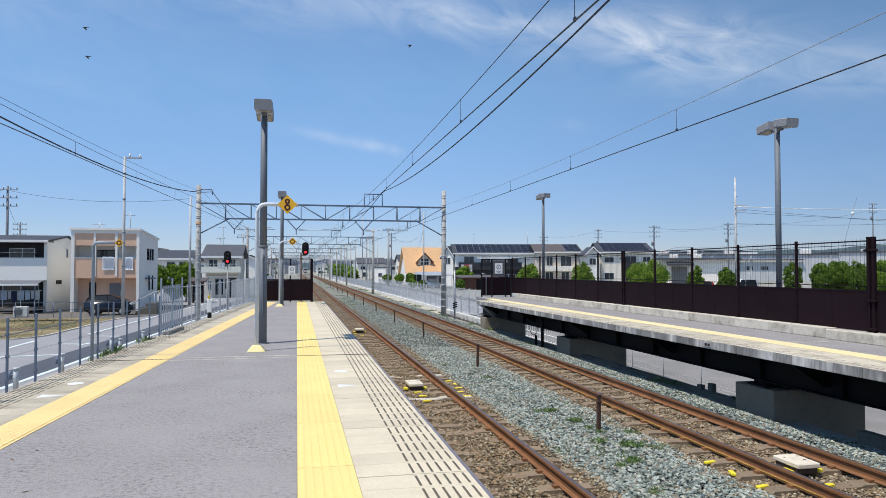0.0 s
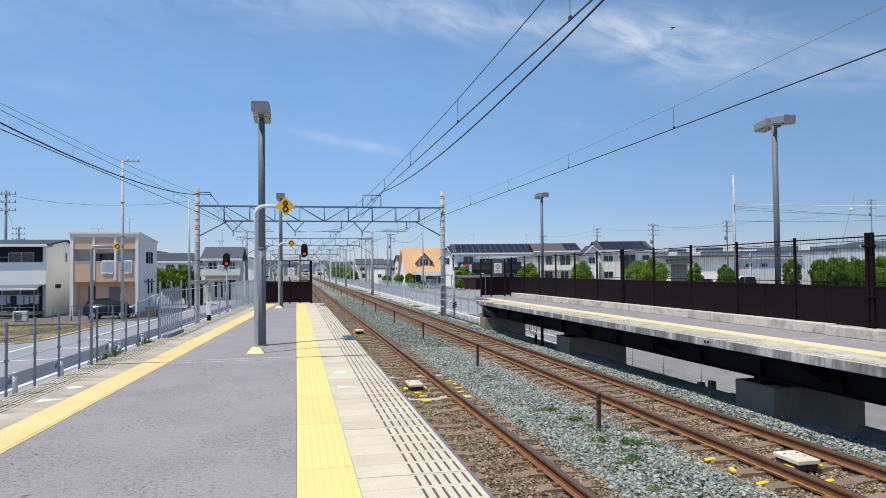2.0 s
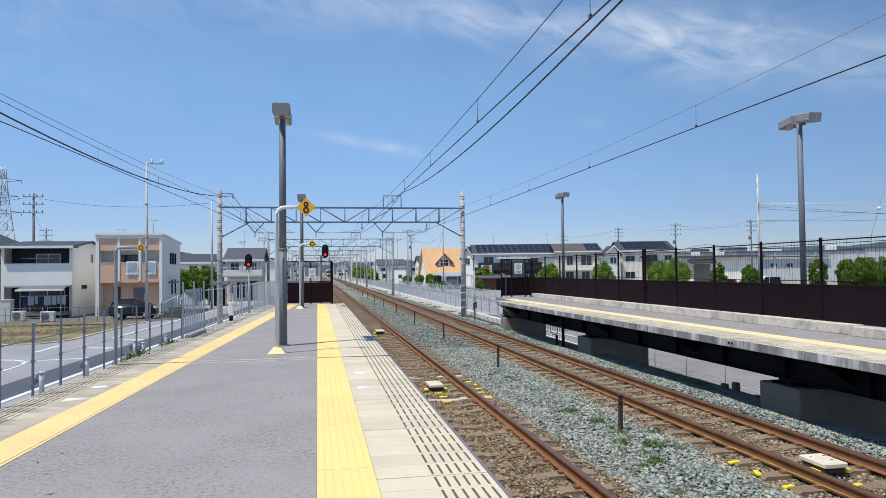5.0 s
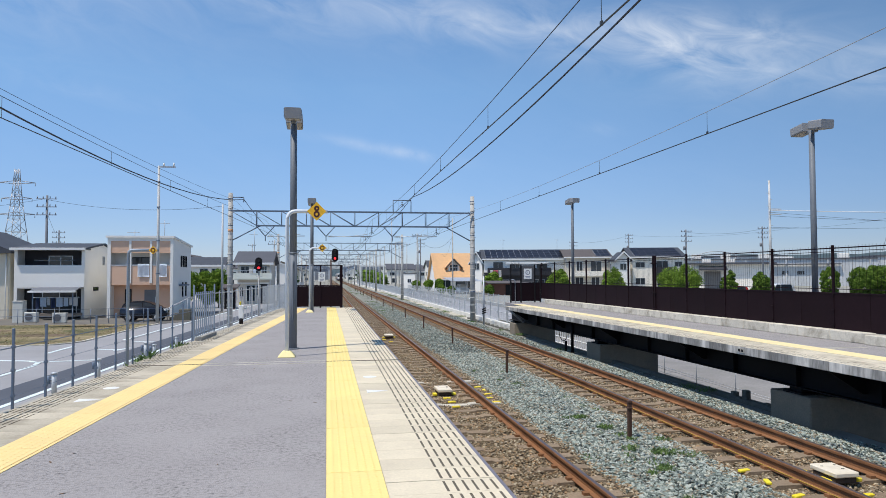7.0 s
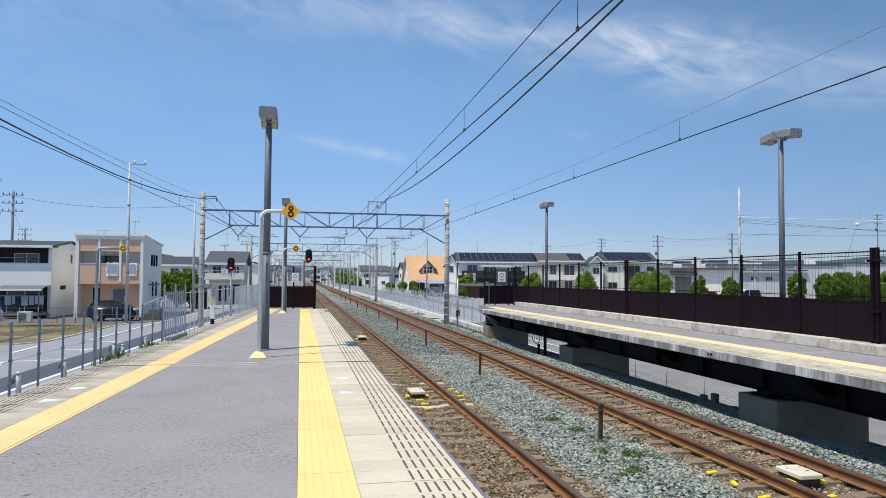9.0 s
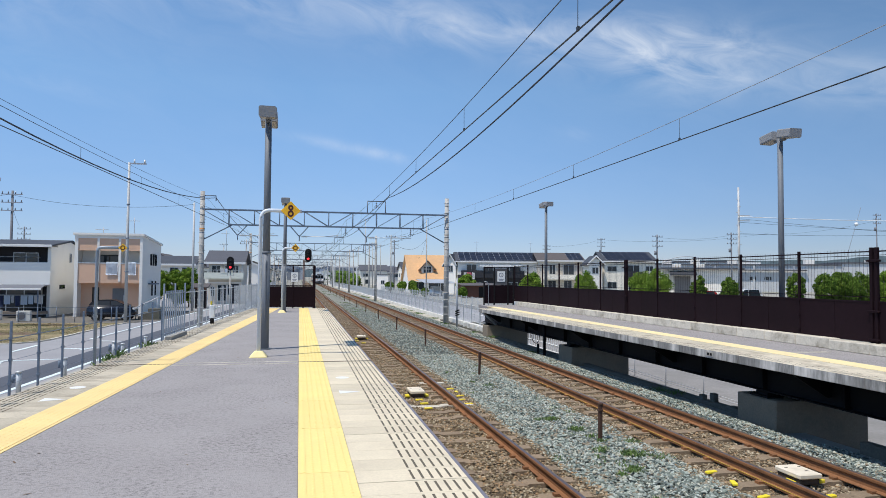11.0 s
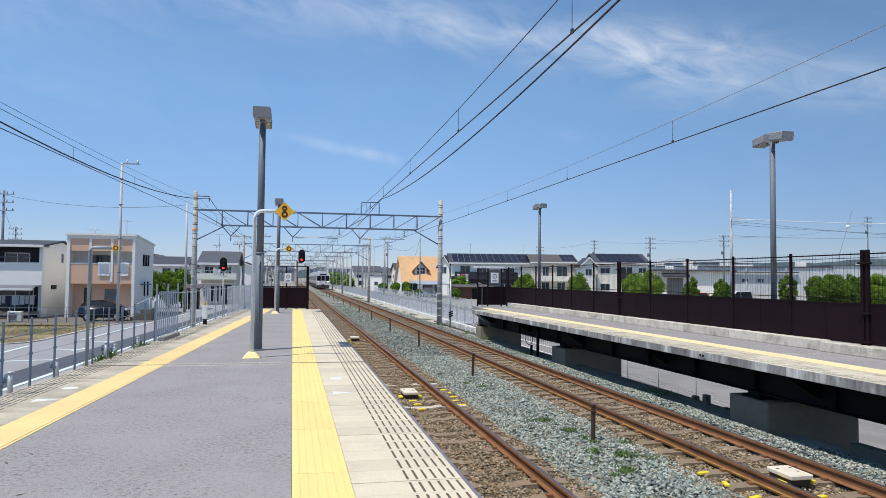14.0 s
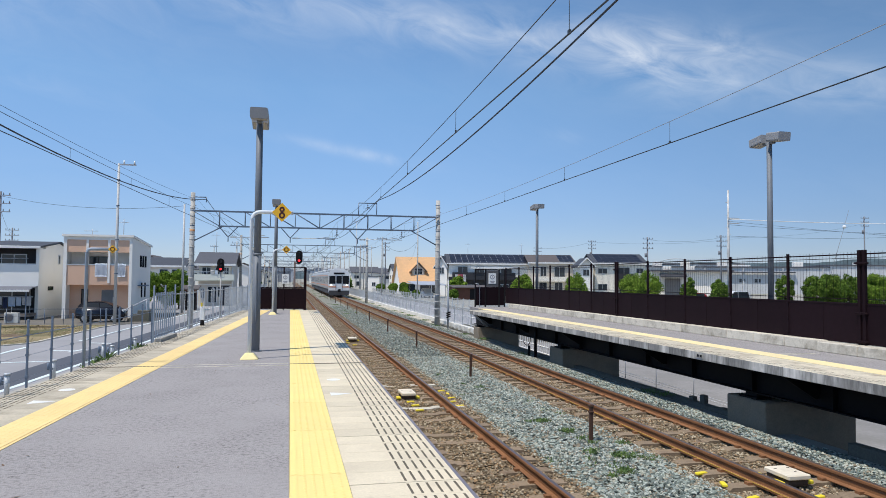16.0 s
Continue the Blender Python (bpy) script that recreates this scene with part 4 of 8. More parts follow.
def notice(x, y, z, w, h, label):
    n = thing("notice", label, "sign", pose(x, y, z), "notices")
    bm = B()
    box(bm, -w / 2, w / 2, 0, 0.012, -h / 2, h / 2, 0.003)
    part("plate", bm, WHITE, n)
    bm = B()
    for k in range(20):
        a0, a1 = k * math.pi / 10, (k + 1) * math.pi / 10
        bm.faces.new([bm.verts.new((r * math.cos(a), -0.002, h * 0.14 + r * math.sin(a))) for r, a in ((w * 0.3, a0), (w * 0.3, a1), (w * 0.2, a1), (w * 0.2, a0))])
    box(bm, -w * 0.03, w * 0.03, -0.003, -0.001, h * 0.03, h * 0.25)
    box(bm, -w * 0.32, w * 0.32, -0.003, -0.001, -h * 0.30, -h * 0.22)
    box(bm, -w * 0.25, w * 0.25, -0.003, -0.001, -h * 0.40, -h * 0.35)
    part("print", bm, mat("faded grey print", (0.25, 0.26, 0.3), 0.6, bump=0), n)


def right_fence():
    """Kerb, panels, mesh and posts behind the opposite platform."""
    x = R_BACK
    wall = thing("kerb_wall", "low pale concrete kerb wall behind the opposite platform", "kerb wall", kind="structure")
    y0, n = 11.63 - 2.12 * 11, 23
    near, blk = B(), B()
    box(near, x - 0.33, x + 0.06, 0.005, 1.055, 0.0, 0.205, 0.014)
    near = mesh_of("kerb_block", near, CONCRETE_PALE)
    box(blk, x - 0.24, x + 0.06, 0.005, 1.055, 0.0, 0.225, 0.014)
    blk = mesh_of("kerb_block", blk, CONCRETE_PALE)
    for i in range(44):
        # the wall steps back a little past the joint in the deck
        piece("kerb_block", near if i < 24 else blk, wall, Matrix.Translation((0, 12.55 + 1.06 * (i - 24) if i >= 24 else 12.52 + 1.06 * (i - 24), 0)))
    f = thing("boundary_fence", "dark brown panelled fence with steel mesh above", "fence")
    panel = B()
    box(panel, -0.012, 0.012, 0.004, 1.056, 0.215, 1.0, 0.004)
    panel = mesh_of("panel", panel, BROWN_FENCE)
    tops = []
    for w, z0, z1 in ((0.022, 0.995, 1.03), (0.012, 1.10, 1.115), (0.015, 2.0, 2.025), (0.012, 1.93, 1.942)):
        top = B()
        box(top, -w, w, 0, 2.12, z0, z1)
        tops.append(mesh_of("rail", top, BROWN_FENCE))
    grid = B()
    for k in range(1, 22):
        y = 2.12 * k / 22
        box(grid, -0.0017, 0.0017, y - 0.0017, y + 0.0017, 1.0, 2.06)
    grid = mesh_of("mesh", grid, BROWN_FENCE)
    thin = B()
    box(thin, -0.027, 0.027, -0.027, 0.027, 0.2, 2.08, 0.006)
    for z in (0.3, 0.62, 0.95, 2.0):
        box(thin, -0.045, 0.04, -0.04, 0.04, z, z + 0.03)
    thin = mesh_of("post", thin, BROWN_FENCE)
    thick = B()
    box(thick, 0.0, 0.03, -0.05, 0.05, 0.0, 1.02)
    for d in (-0.062, 0.062):
        box(thick, -0.036, 0.036, d - 0.034, d + 0.034, 0.0, 2.09, 0.008)
    for z in (0.24, 0.80, 1.80):
        box(thick, -0.06, 0.055, -0.105, 0.105, z, z + 0.05, 0.006)
        for d in (-0.12, 0.12):
            tube(thick, (-0.075, d, z + 0.025), (0.03, d, z + 0.025), 0.018, n=8)
            tube(thick, (-0.02, d * 0.6, z + 0.025), (-0.02, d * 1.15, z + 0.025), 0.014, n=6)
    thick = mesh_of("post", thick, BROWN_FENCE)
    for i in range(n):
        y = y0 + 2.12 * i
        big = (i - 11) % 5 == 0 and i < 20
        piece("post", thick if big else thin, f, Matrix.Translation((x - (0.02 if big else 0), y, 0)))
        if i < n - 1:
            for k in (0, 1):
                piece("panel", panel, f, Matrix.Translation((x, y + 1.06 * k, 0)))
            for top in tops:
                piece("rail", top, f, Matrix.Translation((x, y, 0)))
            piece("mesh", grid, f, Matrix.Translation((x, y, 0)))
    for y in (12.02, 12.14):
        bm = B()
        box(bm, R_EDGE + 1.34, x - 0.7, y - 0.02, y + 0.02, 0.0, 0.0045)
        part("joint_strip", bm, CONCRETE_PALE, platform_right)
    # the return across the end of the platform
    e = thing("end_fence", "dark brown steel fence across the opposite platform end", "fence", pose(0, 35.2, 0))
    for px in (9.5, 10.05, 10.8, 11.1):
        bm = B()
        box(bm, px - 0.035, px + 0.035, -0.035, 0.035, 0, 2.0, 0.006)
        part("post", bm, BLACK, e)
    for p0, p1 in ((9.53, 10.02), (10.08, 10.77), (10.83, 11.07)):
        bm = B()
        box(bm, p0, p1, -0.012, 0.012, 0.08, 1.0)
        part("panel", bm, BROWN_FENCE, e)
    bm = B()
    box(bm, 10.09, 10.76, -0.012, 0.012, 1.06, 1.93)
    part("panel", bm, mat("grey backing sheet", (0.09, 0.09, 0.095), 0.7, bump=0.05), e)
    for z in (1.0, 1.95):
        bm = B()
        box(bm, 9.5, 11.1, -0.015, 0.015, z, z + 0.04)
        part("rail", bm, BROWN_FENCE, e)
    bm = B()
    pipe(bm, [(9.72, -0.06, 0.0), (9.72, -0.06, 1.12), (9.66, -0.06, 1.2), (9.5, -0.06, 1.22)], 0.022, 8)
    part("conduit", bm, STEEL, e, "grey conduit pipe")


def stake(y, x=5.03):
    bm = B()
    rnd = random.Random(int(y * 10))
    h = 0.62
    box(bm, -0.032, 0.032, -0.032, 0.032, -0.1, h, 0.008)
    box(bm, -0.042, 0.042, -0.042, 0.042, h - 0.13, h - 0.10, 0.005)
    box(bm, -0.038, 0.038, -0.038, 0.038, h - 0.03, h + 0.01, 0.006)
    s = solid("marker_stake", bm, mat("dark rusty steel", (0.085, 0.042, 0.026), 0.8, 0.1, var=0.3, fine=40, bump=0.3), "dark rusty square steel stake in the ballast", "stake", pose(x, y, BED_Z, rnd.uniform(-1.5, 1.5), rnd.uniform(-1.5, 1.5), 0), "stakes between the tracks")
    return s


def beacon(x, y, wide, long, label, turn=0):
    """A flat signalling transponder on yellow brackets between the rails."""
    b = thing("track_beacon", label, "track beacon", pose(x, y, 0, 0, 0, turn), "track beacons")
    bm = B()
    box(bm, -wide / 2, wide / 2, -long / 2, long / 2, RAIL_Z - 0.07, RAIL_Z - 0.005, 0.012)
    c = part("cover", bm, BEACON, b, "cream fibreglass cover")
    bm = B()
    for px, py in ((-0.15, 0.1), (0.12, -0.06), (0.16, 0.12)):
        box(bm, px * wide * 2 - 0.02, px * wide * 2 + 0.02, py - 0.01, py + 0.01, RAIL_Z - 0.006, RAIL_Z - 0.002)
    part("slot", bm, BLACK, c)
    bm = B()
    box(bm, -wide / 2 + 0.02, wide / 2 - 0.02, -long / 2 + 0.03, long / 2 - 0.03, RAIL_Z - 0.15, RAIL_Z - 0.07, 0.01)
    part("housing", bm, mat("rust-dusted black plastic", (0.075, 0.05, 0.033), 0.8, var=0.3, fine=25, bump=0.1), b)
    for s in (-1, 1):
        bm = B()
        box(bm, s * wide / 2 - 0.045 + s * 0.05, s * wide / 2 + 0.045 + s * 0.05, -long / 2 + 0.06, -long / 2 + 0.24, RAIL_Z - 0.15, RAIL_Z - 0.10, 0.01)
        part("bracket", bm, SAFETY_YELLOW, b, "yellow painted bracket")
    return b


platform_lamp(-0.655, 14.07, 4.74, 0, "grey platform lamp post with two flat box heads")
platform_lamp(-0.60, 28.8, 4.62, 0)
platform_lamp(11.40, 14.72, 5.06, joint=0.7)
platform_lamp(11.45, 31.2, 5.06, joint=0.7)
stop_sign(-0.70, 12.75, 2.615, 0.72, True, 0.034)
stop_sign(-0.665, 27.9, 2.55, 0.675, False, 0.032, 0.162)
yellow_cone(-0.70, 12.75)
yellow_cone(-0.665, 27.9)
fence_panel_end()
right_fence()
for y in (11.07, 19.13, 27.69, 36.2, 44.8, 53.4, 62, 70.5, 79, 88, 97, 106, 115, 124):
    stake(y)


# ---------------------------------------------------------------- overhead line
def gantry(y, beam_z=4.43, deep=0.87, x0=-5.6, x1=8.95, first=False):
    """Two concrete poles, a lattice beam and its hangers."""
    g = thing("catenary_gantry", "overhead-line gantry of concrete poles and a blue-grey lattice beam", "gantry", pose(0, y, 0), "overhead-line gantries")
    for s, x in ((-1, x0), (1, x1)):
        bm = B()
        tube(bm, (x, 0, GROUND_Z - 0.2), (x, 0, 6.35), 0.172, 0.125, 16)
        pole = part("pole", bm, POLE_CONC, g, "tapered concrete pole")
        for z in (0.4, 2.1, 3.9, 4.4, 5.3, 6.0):
            bm = B()
            tube(bm, (x, 0, z), (x, 0, z + 0.05), 0.166 - z * 0.006, n=14)
            part("band", bm, STEEL_BLUE, pole)
        if first:
            for k in range(16):
                z = -0.9 + 0.45 * k
                ring = B()
                r = 0.172 - 0.047 * (z + 1.7) / 8.05
                tube(ring, (x, 0, z), (x, 0, z + 0.05), r + 0.004, r + 0.022, 14)
                tube(ring, (x, 0, z + 0.05), (x, 0, z + 0.075), r + 0.022, r + 0.004, 14)
                tube(ring, (x - 0.2 if k % 2 else x, -0.02, z + 0.2), (x if k % 2 else x + 0.2, -0.02, z + 0.2), 0.014, n=6)
                part("step_ring", ring, POLE_CONC, pole)
        if s < 0:
            bm = B()
            tube(bm, (x, 0, 4.05), (x, 0, 4.2), 0.148, n=14)
            part("band", bm, mat("faded orange tape", (0.6, 0.25, 0.07), 0.7), pole, "faded orange tape")
        # brace under the beam
        bm = B()
        tube(bm, (x - s * 0.1, 0, 3.55), (x - s * 1.75, 0, beam_z + 0.02), 0.035, n=6)
        part("brace", bm, STEEL_BLUE, g)
    top, low = beam_z + deep, beam_z
    bm = B()
    for d in (-0.2, 0.2):
        box(bm, x0, x1, d - 0.03, d + 0.03, top - 0.03, top + 0.03)
    part("top_chord", bm, STEEL_BLUE, g)
    bm = B()
    for d in (-0.2, 0.2):
        box(bm, x0 + 1.5, x1 - 1.5, d - 0.03, d + 0.03, low - 0.03, low + 0.03)
    part("bottom_chord", bm, STEEL_BLUE, g)
    bm = B()
    n = 8
    xs = [x0 + 1.5 + (x1 - x0 - 3.0) * i / n for i in range(n + 1)]
    for d in (-0.2, 0.2):
        for i, x in enumerate(xs):
            tube(bm, (x, d, low), (x, d, top), 0.022, n=5)
            if i < n:
                a, b = ((x, top), (xs[i + 1], low)) if i < n / 2 else ((x, low), (xs[i + 1], top))
                tube(bm, (a[0], d, a[1]), (b[0], d, b[1]), 0.02, n=5)
        for s, e, x in ((1, x0, xs[0]), (-1, x1, xs[-1])):
            tube(bm, (e, d, top), (x, d, low), 0.022, n=5)
    for x in xs:
        for z in (low, top):
            tube(bm, (x, -0.2, z), (x, 0.2, z), 0.018, n=5)
    part("lattice", bm, STEEL_BLUE, g)
    # V hangers with pull-off arms and insulators
    for x, arm in ((-3.6, 2.3), (-0.05, 2.75), (3.95, 2.75)):
        bm = B()
        for d in (-0.55, 0.55):
            tube(bm, (x, 0, low - 0.62), (x + d, 0, low), 0.028, n=6)
        tube(bm, (x, 0, low - 0.9), (x, 0, low - 0.55), 0.03, n=6)
        part("hanger", bm, STEEL_BLUE, g)
        bm = B()
        tube(bm, (x + 0.1, 0, low - 0.62), (x + arm, 0, low - 0.60), 0.022, n=6)
        tube(bm, (x + arm * 0.55, 0, low - 0.60), (x + arm * 0.9, 0, low - 0.48), 0.016, n=6)
        a = part("pull_off_arm", bm, STEEL_LIGHT, g)
        bm = B()
        for k in range(4):
            tube(bm, (x + 0.14 + k * 0.09, 0, low - 0.62), (x + 0.19 + k * 0.09, 0, low - 0.62), 0.06, 0.05, 8)
        part("insulator", bm, INSUL, a)
    # a pendant with insulators over each track and from the feeder's frame
    for x, z0, z1 in ((NEAR_TRACK, low + 0.02, low - 0.52), (FAR_TRACK, low + 0.02, low - 0.52), (4.55, 6.05, 5.62)):
        bm = B()
        tube(bm, (x, 0, z0), (x, 0, z1), 0.014, n=6)
        tube(bm, (x - 0.16, 0, z1 + 0.05), (x, 0, z1 + 0.2), 0.014, n=5)
        tube(bm, (x + 0.16, 0, z1 + 0.05), (x, 0, z1 + 0.2), 0.014, n=5)
        rod = part("pendant", bm, STEEL_BLUE, g)
        for k in range(3):
            bm = B()
            zz = z0 - 0.12 - 0.11 * k
            tube(bm, (x, 0, zz), (x, 0, zz - 0.05), 0.05, 0.03, 10)
            part("insulator", bm, UNDER_GREY, rod)
    # frame on top that carries the feeder
    bm = B()
    for x in (4.0, 5.1):
        tube(bm, (x, 0, top), (x, 0, 6.05), 0.03, n=6)
    tube(bm, (4.0, 0, 6.05), (5.1, 0, 6.05), 0.03, n=6)
    part("feeder_frame", bm, STEEL_BLUE, g)
    bm = B()
    tube(bm, (x0, 0, 6.1), (x0 + 0.75, 0, 6.1), 0.03, n=6)
    tube(bm, (x0 + 0.75, 0, 6.1), (x0 + 0.75, 0, 5.8), 0.03, n=6)
    part("side_bracket", bm, STEEL_BLUE, g)
    return g


GANTRIES = [-3.0, 42.2, 83.0, 128.0, 160.0, 193.0, 228.0, 262.0, 296.0]


def wire(name, pts, r, material, label, cat="overhead wire", n=5):
    bm = B()
    pipe(bm, pts, r, n)
    return solid(name, bm, material, label, cat, group="overhead wires")


def sag(y, low, depth):
    """Height of a wire at y: low in mid-span, depth higher at the gantries."""
    for a, b in zip(GANTRIES, GANTRIES[1:]):
        if a <= y <= b:
            return low + depth * ((2 * y - a - b) / (b - a)) ** 2
    return low


def span_points(fx, low, depth, y0=-3.0, y1=296.0):
    pts, y = [], y0
    while y < y1:
        pts.append((fx(y), y, sag(y, low, depth)))
        y += 2.0 if y < 90 else 6.0
    return pts


def overhead():
    for y in GANTRIES[1:]:
        gantry(y, first=y < 100)
    for c in (NEAR_TRACK, FAR_TRACK):
        f = lambda y: c + 0.03 * math.cos(y * math.pi / 42)
        cat = thing("catenary", "contact wire hung from a messenger wire over the track", "overhead wire", group="overhead wires")
        bm = B()
        pipe(bm, span_points(f, 3.95, 0.0), 0.010, 5)
        part("contact_wire", bm, COPPER, cat)
        bm = B()
        pipe(bm, span_points(f, 4.27, 0.55), 0.0066 if c == NEAR_TRACK else 0.0056, 5)
        part("messenger_wire", bm, COPPER if c == NEAR_TRACK else STEEL, cat)
        y = 6.5 if c == NEAR_TRACK else 6.38
        while y < 125:
            bm = B()
            tube(bm, (f(y), y, 3.95), (f(y), y, sag(y, 4.27, 0.55)), 0.004, n=4)
            box(bm, f(y) - 0.012, f(y) + 0.012, y - 0.02, y + 0.02, 3.945, 3.99)
            part("dropper", bm, COPPER, cat)
            y += 4.93
    wire("feeder_cable", [(5.0, y, 5.5 + 0.0021 * (y - 24) ** 2) for y in range(-4, 42, 2)] + span_points(lambda y: 5.05, 5.6, 0.5, 42.3), 0.020, CABLE, "thick dark feeder cable between the tracks")
    # the tapering side
    def left(u):
        return lambda y: -5.6 + u + 0.058 * (y - 42) if y < 42 else -5.6 + u
    cat = thing("catenary", "contact wire hung from a messenger wire along the tapering side", "overhead wire", group="overhead wires")
    bm = B()
    pipe(bm, span_points(left(2.0), 4.08, 0.0), 0.010, 5)
    part("contact_wire", bm, COPPER, cat)
    bm = B()
    pipe(bm, span_points(left(2.0), 4.40, 0.40), 0.0062, 5)
    part("messenger_wire", bm, COPPER, cat)
    y = 7.5
    while y < 42:
        bm = B()
        tube(bm, (left(2.0)(y), y, 4.08), (left(2.0)(y), y, sag(y, 4.40, 0.40)), 0.004, n=4)
        part("dropper", bm, COPPER, cat)
        y += 4.93
    wire("feeder_cable", [(left(0.75)(y), y, 4.69 + 0.003 * (y - 21.5) ** 2) for y in range(-4, 42, 2)] + span_points(left(0.75), 5.4, 0.6, 42.3), 0.020, CABLE, "thick dark feeder cable along the pole tops")
    wire("earth_wire", span_points(left(0.3), 5.42, 0.5), 0.006, CABLE, "thin dark earth wire along the pole tops")


overhead()


# ---------------------------------------------------------------- more materials
APRICOT = mat("apricot plaster", (0.74, 0.48, 0.335), 0.85, var=0.06, scale=1.5, fine=30, bump=0.1)
HOUSE_WHITE = mat("white house plaster", (0.87, 0.845, 0.79), 0.8, var=0.05, scale=1, fine=25, bump=0.08, dirt=(0.74, 0.72, 0.68), dirt_amount=0.4, dirt_scale=0.5)
HOUSE_CREAM = mat("cream house plaster", (0.70, 0.64, 0.52), 0.85, var=0.06, scale=1, fine=25, bump=0.08)
HOUSE_GREY = mat("pale grey siding", (0.87, 0.83, 0.75), 0.8, var=0.06, scale=1, fine=8, bump=0.15, stretch=(0.2, 0.2, 4))
HOUSE_BEIGE = mat("beige siding", (0.86, 0.81, 0.71), 0.8, var=0.06, scale=1, fine=8, bump=0.15, stretch=(0.2, 0.2, 4))
HOUSE_DARK = mat("black house cladding", (0.025, 0.025, 0.03), 0.6, var=0.15, scale=1, fine=12, bump=0.1)
# near-black base colour stands in for deep shade in recesses and openings
SHADE_WALL = mat("wall darkened for shade", (0.03, 0.03, 0.038), 0.7, var=0.15, scale=1, fine=12, bump=0.1)
HOUSE_TAN = mat("tan siding", (0.66, 0.60, 0.51), 0.8, var=0.06, scale=1, fine=8, bump=0.15, stretch=(0.2, 0.2, 4))
ROOF_DARK = mat("dark slate roof", (0.055, 0.06, 0.072), 0.7, var=0.18, scale=0.8, fine=6, bump=0.4, depth=0.03, stretch=(1, 1, 3))
ROOF_GREY = mat("grey slate roof", (0.085, 0.088, 0.102), 0.75, var=0.12, scale=0.8, fine=6, bump=0.4, depth=0.03, stretch=(1, 1, 3))
ROOF_BROWN = mat("brown-grey slate roof", (0.10, 0.085, 0.08), 0.75, var=0.15, scale=0.8, fine=6, bump=0.4, depth=0.03, stretch=(1, 1, 3))
ROOF_ORANGE = mat("orange clay tile roof", (0.66, 0.40, 0.20), 0.8, var=0.1, scale=1.5, fine=10, bump=0.5, depth=0.03, dirt=(0.55, 0.33, 0.2), dirt_amount=0.6, dirt_scale=1)
SOLAR = mat("dark blue solar glass", (0.016, 0.017, 0.027), 0.42, 0.0, var=0.1, bump=0, piece=0.25, gloss=0.2)
ALU = mat("pale aluminium", (0.6, 0.61, 0.62), 0.4, 0.5, var=0.05, bump=0.02)
CLOTH_BLUE = mat("pale blue cotton towel", (0.72, 0.80, 0.90), 0.95, var=0.06, scale=4, fine=120, bump=0.3)
CLOTH_WHITE = mat("white cotton cloth", (0.75, 0.75, 0.75), 0.95, var=0.05, scale=4, fine=120, bump=0.3)
CLOTH_DARK = mat("navy cotton cloth", (0.05, 0.07, 0.15), 0.95, var=0.1, scale=4, fine=120, bump=0.3)
CLOTH_RED = mat("pink cotton cloth", (0.6, 0.15, 0.2), 0.95, var=0.1, scale=4, fine=120, bump=0.3)
CAR_DARK = mat("dark blue car paint", (0.008, 0.010, 0.018), 0.15, 0.0, var=0.05, bump=0)
CAR_WHITE = mat("white car paint", (0.75, 0.76, 0.77), 0.2, 0.0, var=0.03, bump=0)
CAR_RED = mat("red car paint", (0.5, 0.02, 0.02), 0.2, 0.0, var=0.03, bump=0)
TYRE = mat("black tyre rubber", (0.015, 0.015, 0.015), 0.85, bump=0.2)
SHED_RED = mat("rusty red shed wall", (0.13, 0.055, 0.035), 0.8, var=0.2, scale=2, fine=15, bump=0.3)
AC_WHITE = mat("cream air-conditioner steel", (0.62, 0.61, 0.56), 0.5, var=0.05, bump=0.02)


# ---------------------------------------------------------------- houses
def window(parent, x0, x1, z0, z1, y, frame_mat=None, panes=2):
    """A framed window that faces -y, proud of the wall at y."""
    bm = B()
    w = 0.05
    for a0, a1, b0, b1 in ((x0, x1, z0, z0 + w), (x0, x1, z1 - w, z1), (x0, x0 + w, z0 + w, z1 - w), (x1 - w, x1, z0 + w, z1 - w)):
        box(bm, a0, a1, y - 0.06, y + 0.03, b0, b1)
    for k in range(1, panes):
        x = x0 + (x1 - x0) * k / panes
        box(bm, x - 0.025, x + 0.025, y - 0.05, y + 0.02, z0 + w, z1 - w)
    win = part("window", bm, frame_mat or ALU, parent)
    bm = B()
    box(bm, x0 + w, x1 - w, y - 0.03, y - 0.01, z0 + w, z1 - w)
    part("pane", bm, GLASS, win)
    return win


def side_window(parent, x, y0, y1, z0, z1, frame_mat=None):
    bm = B()
    w = 0.05
    for a0, a1, b0, b1 in ((y0, y1, z0, z0 + w), (y0, y1, z1 - w, z1), (y0, y0 + w, z0 + w, z1 - w), (y1 - w, y1, z0 + w, z1 - w)):
        box(bm, x - 0.03, x + 0.06, a0, a1, b0, b1)
    win = part("window", bm, frame_mat or ALU, parent)
    bm = B()
    box(bm, x + 0.01, x + 0.03, y0 + w, y1 - w, z0 + w, z1 - w)
    part("pane", bm, GLASS, win)


def antenna(parent, x, y, z, h=1.5, turn=0):
    bm = B()
    tube(bm, (x, y, z), (x, y, z + h), 0.025, n=5)
    tube(bm, (x - 0.55, y, z + h * 0.85), (x + 0.35, y, z + h * 0.85), 0.015, n=4)
    for k in range(6):
        xx = x - 0.5 + 0.16 * k
        tube(bm, (xx, y - 0.3, z + h * 0.85), (xx, y + 0.3, z + h * 0.85), 0.012, n=4)
    part("antenna", bm, STEEL, parent)


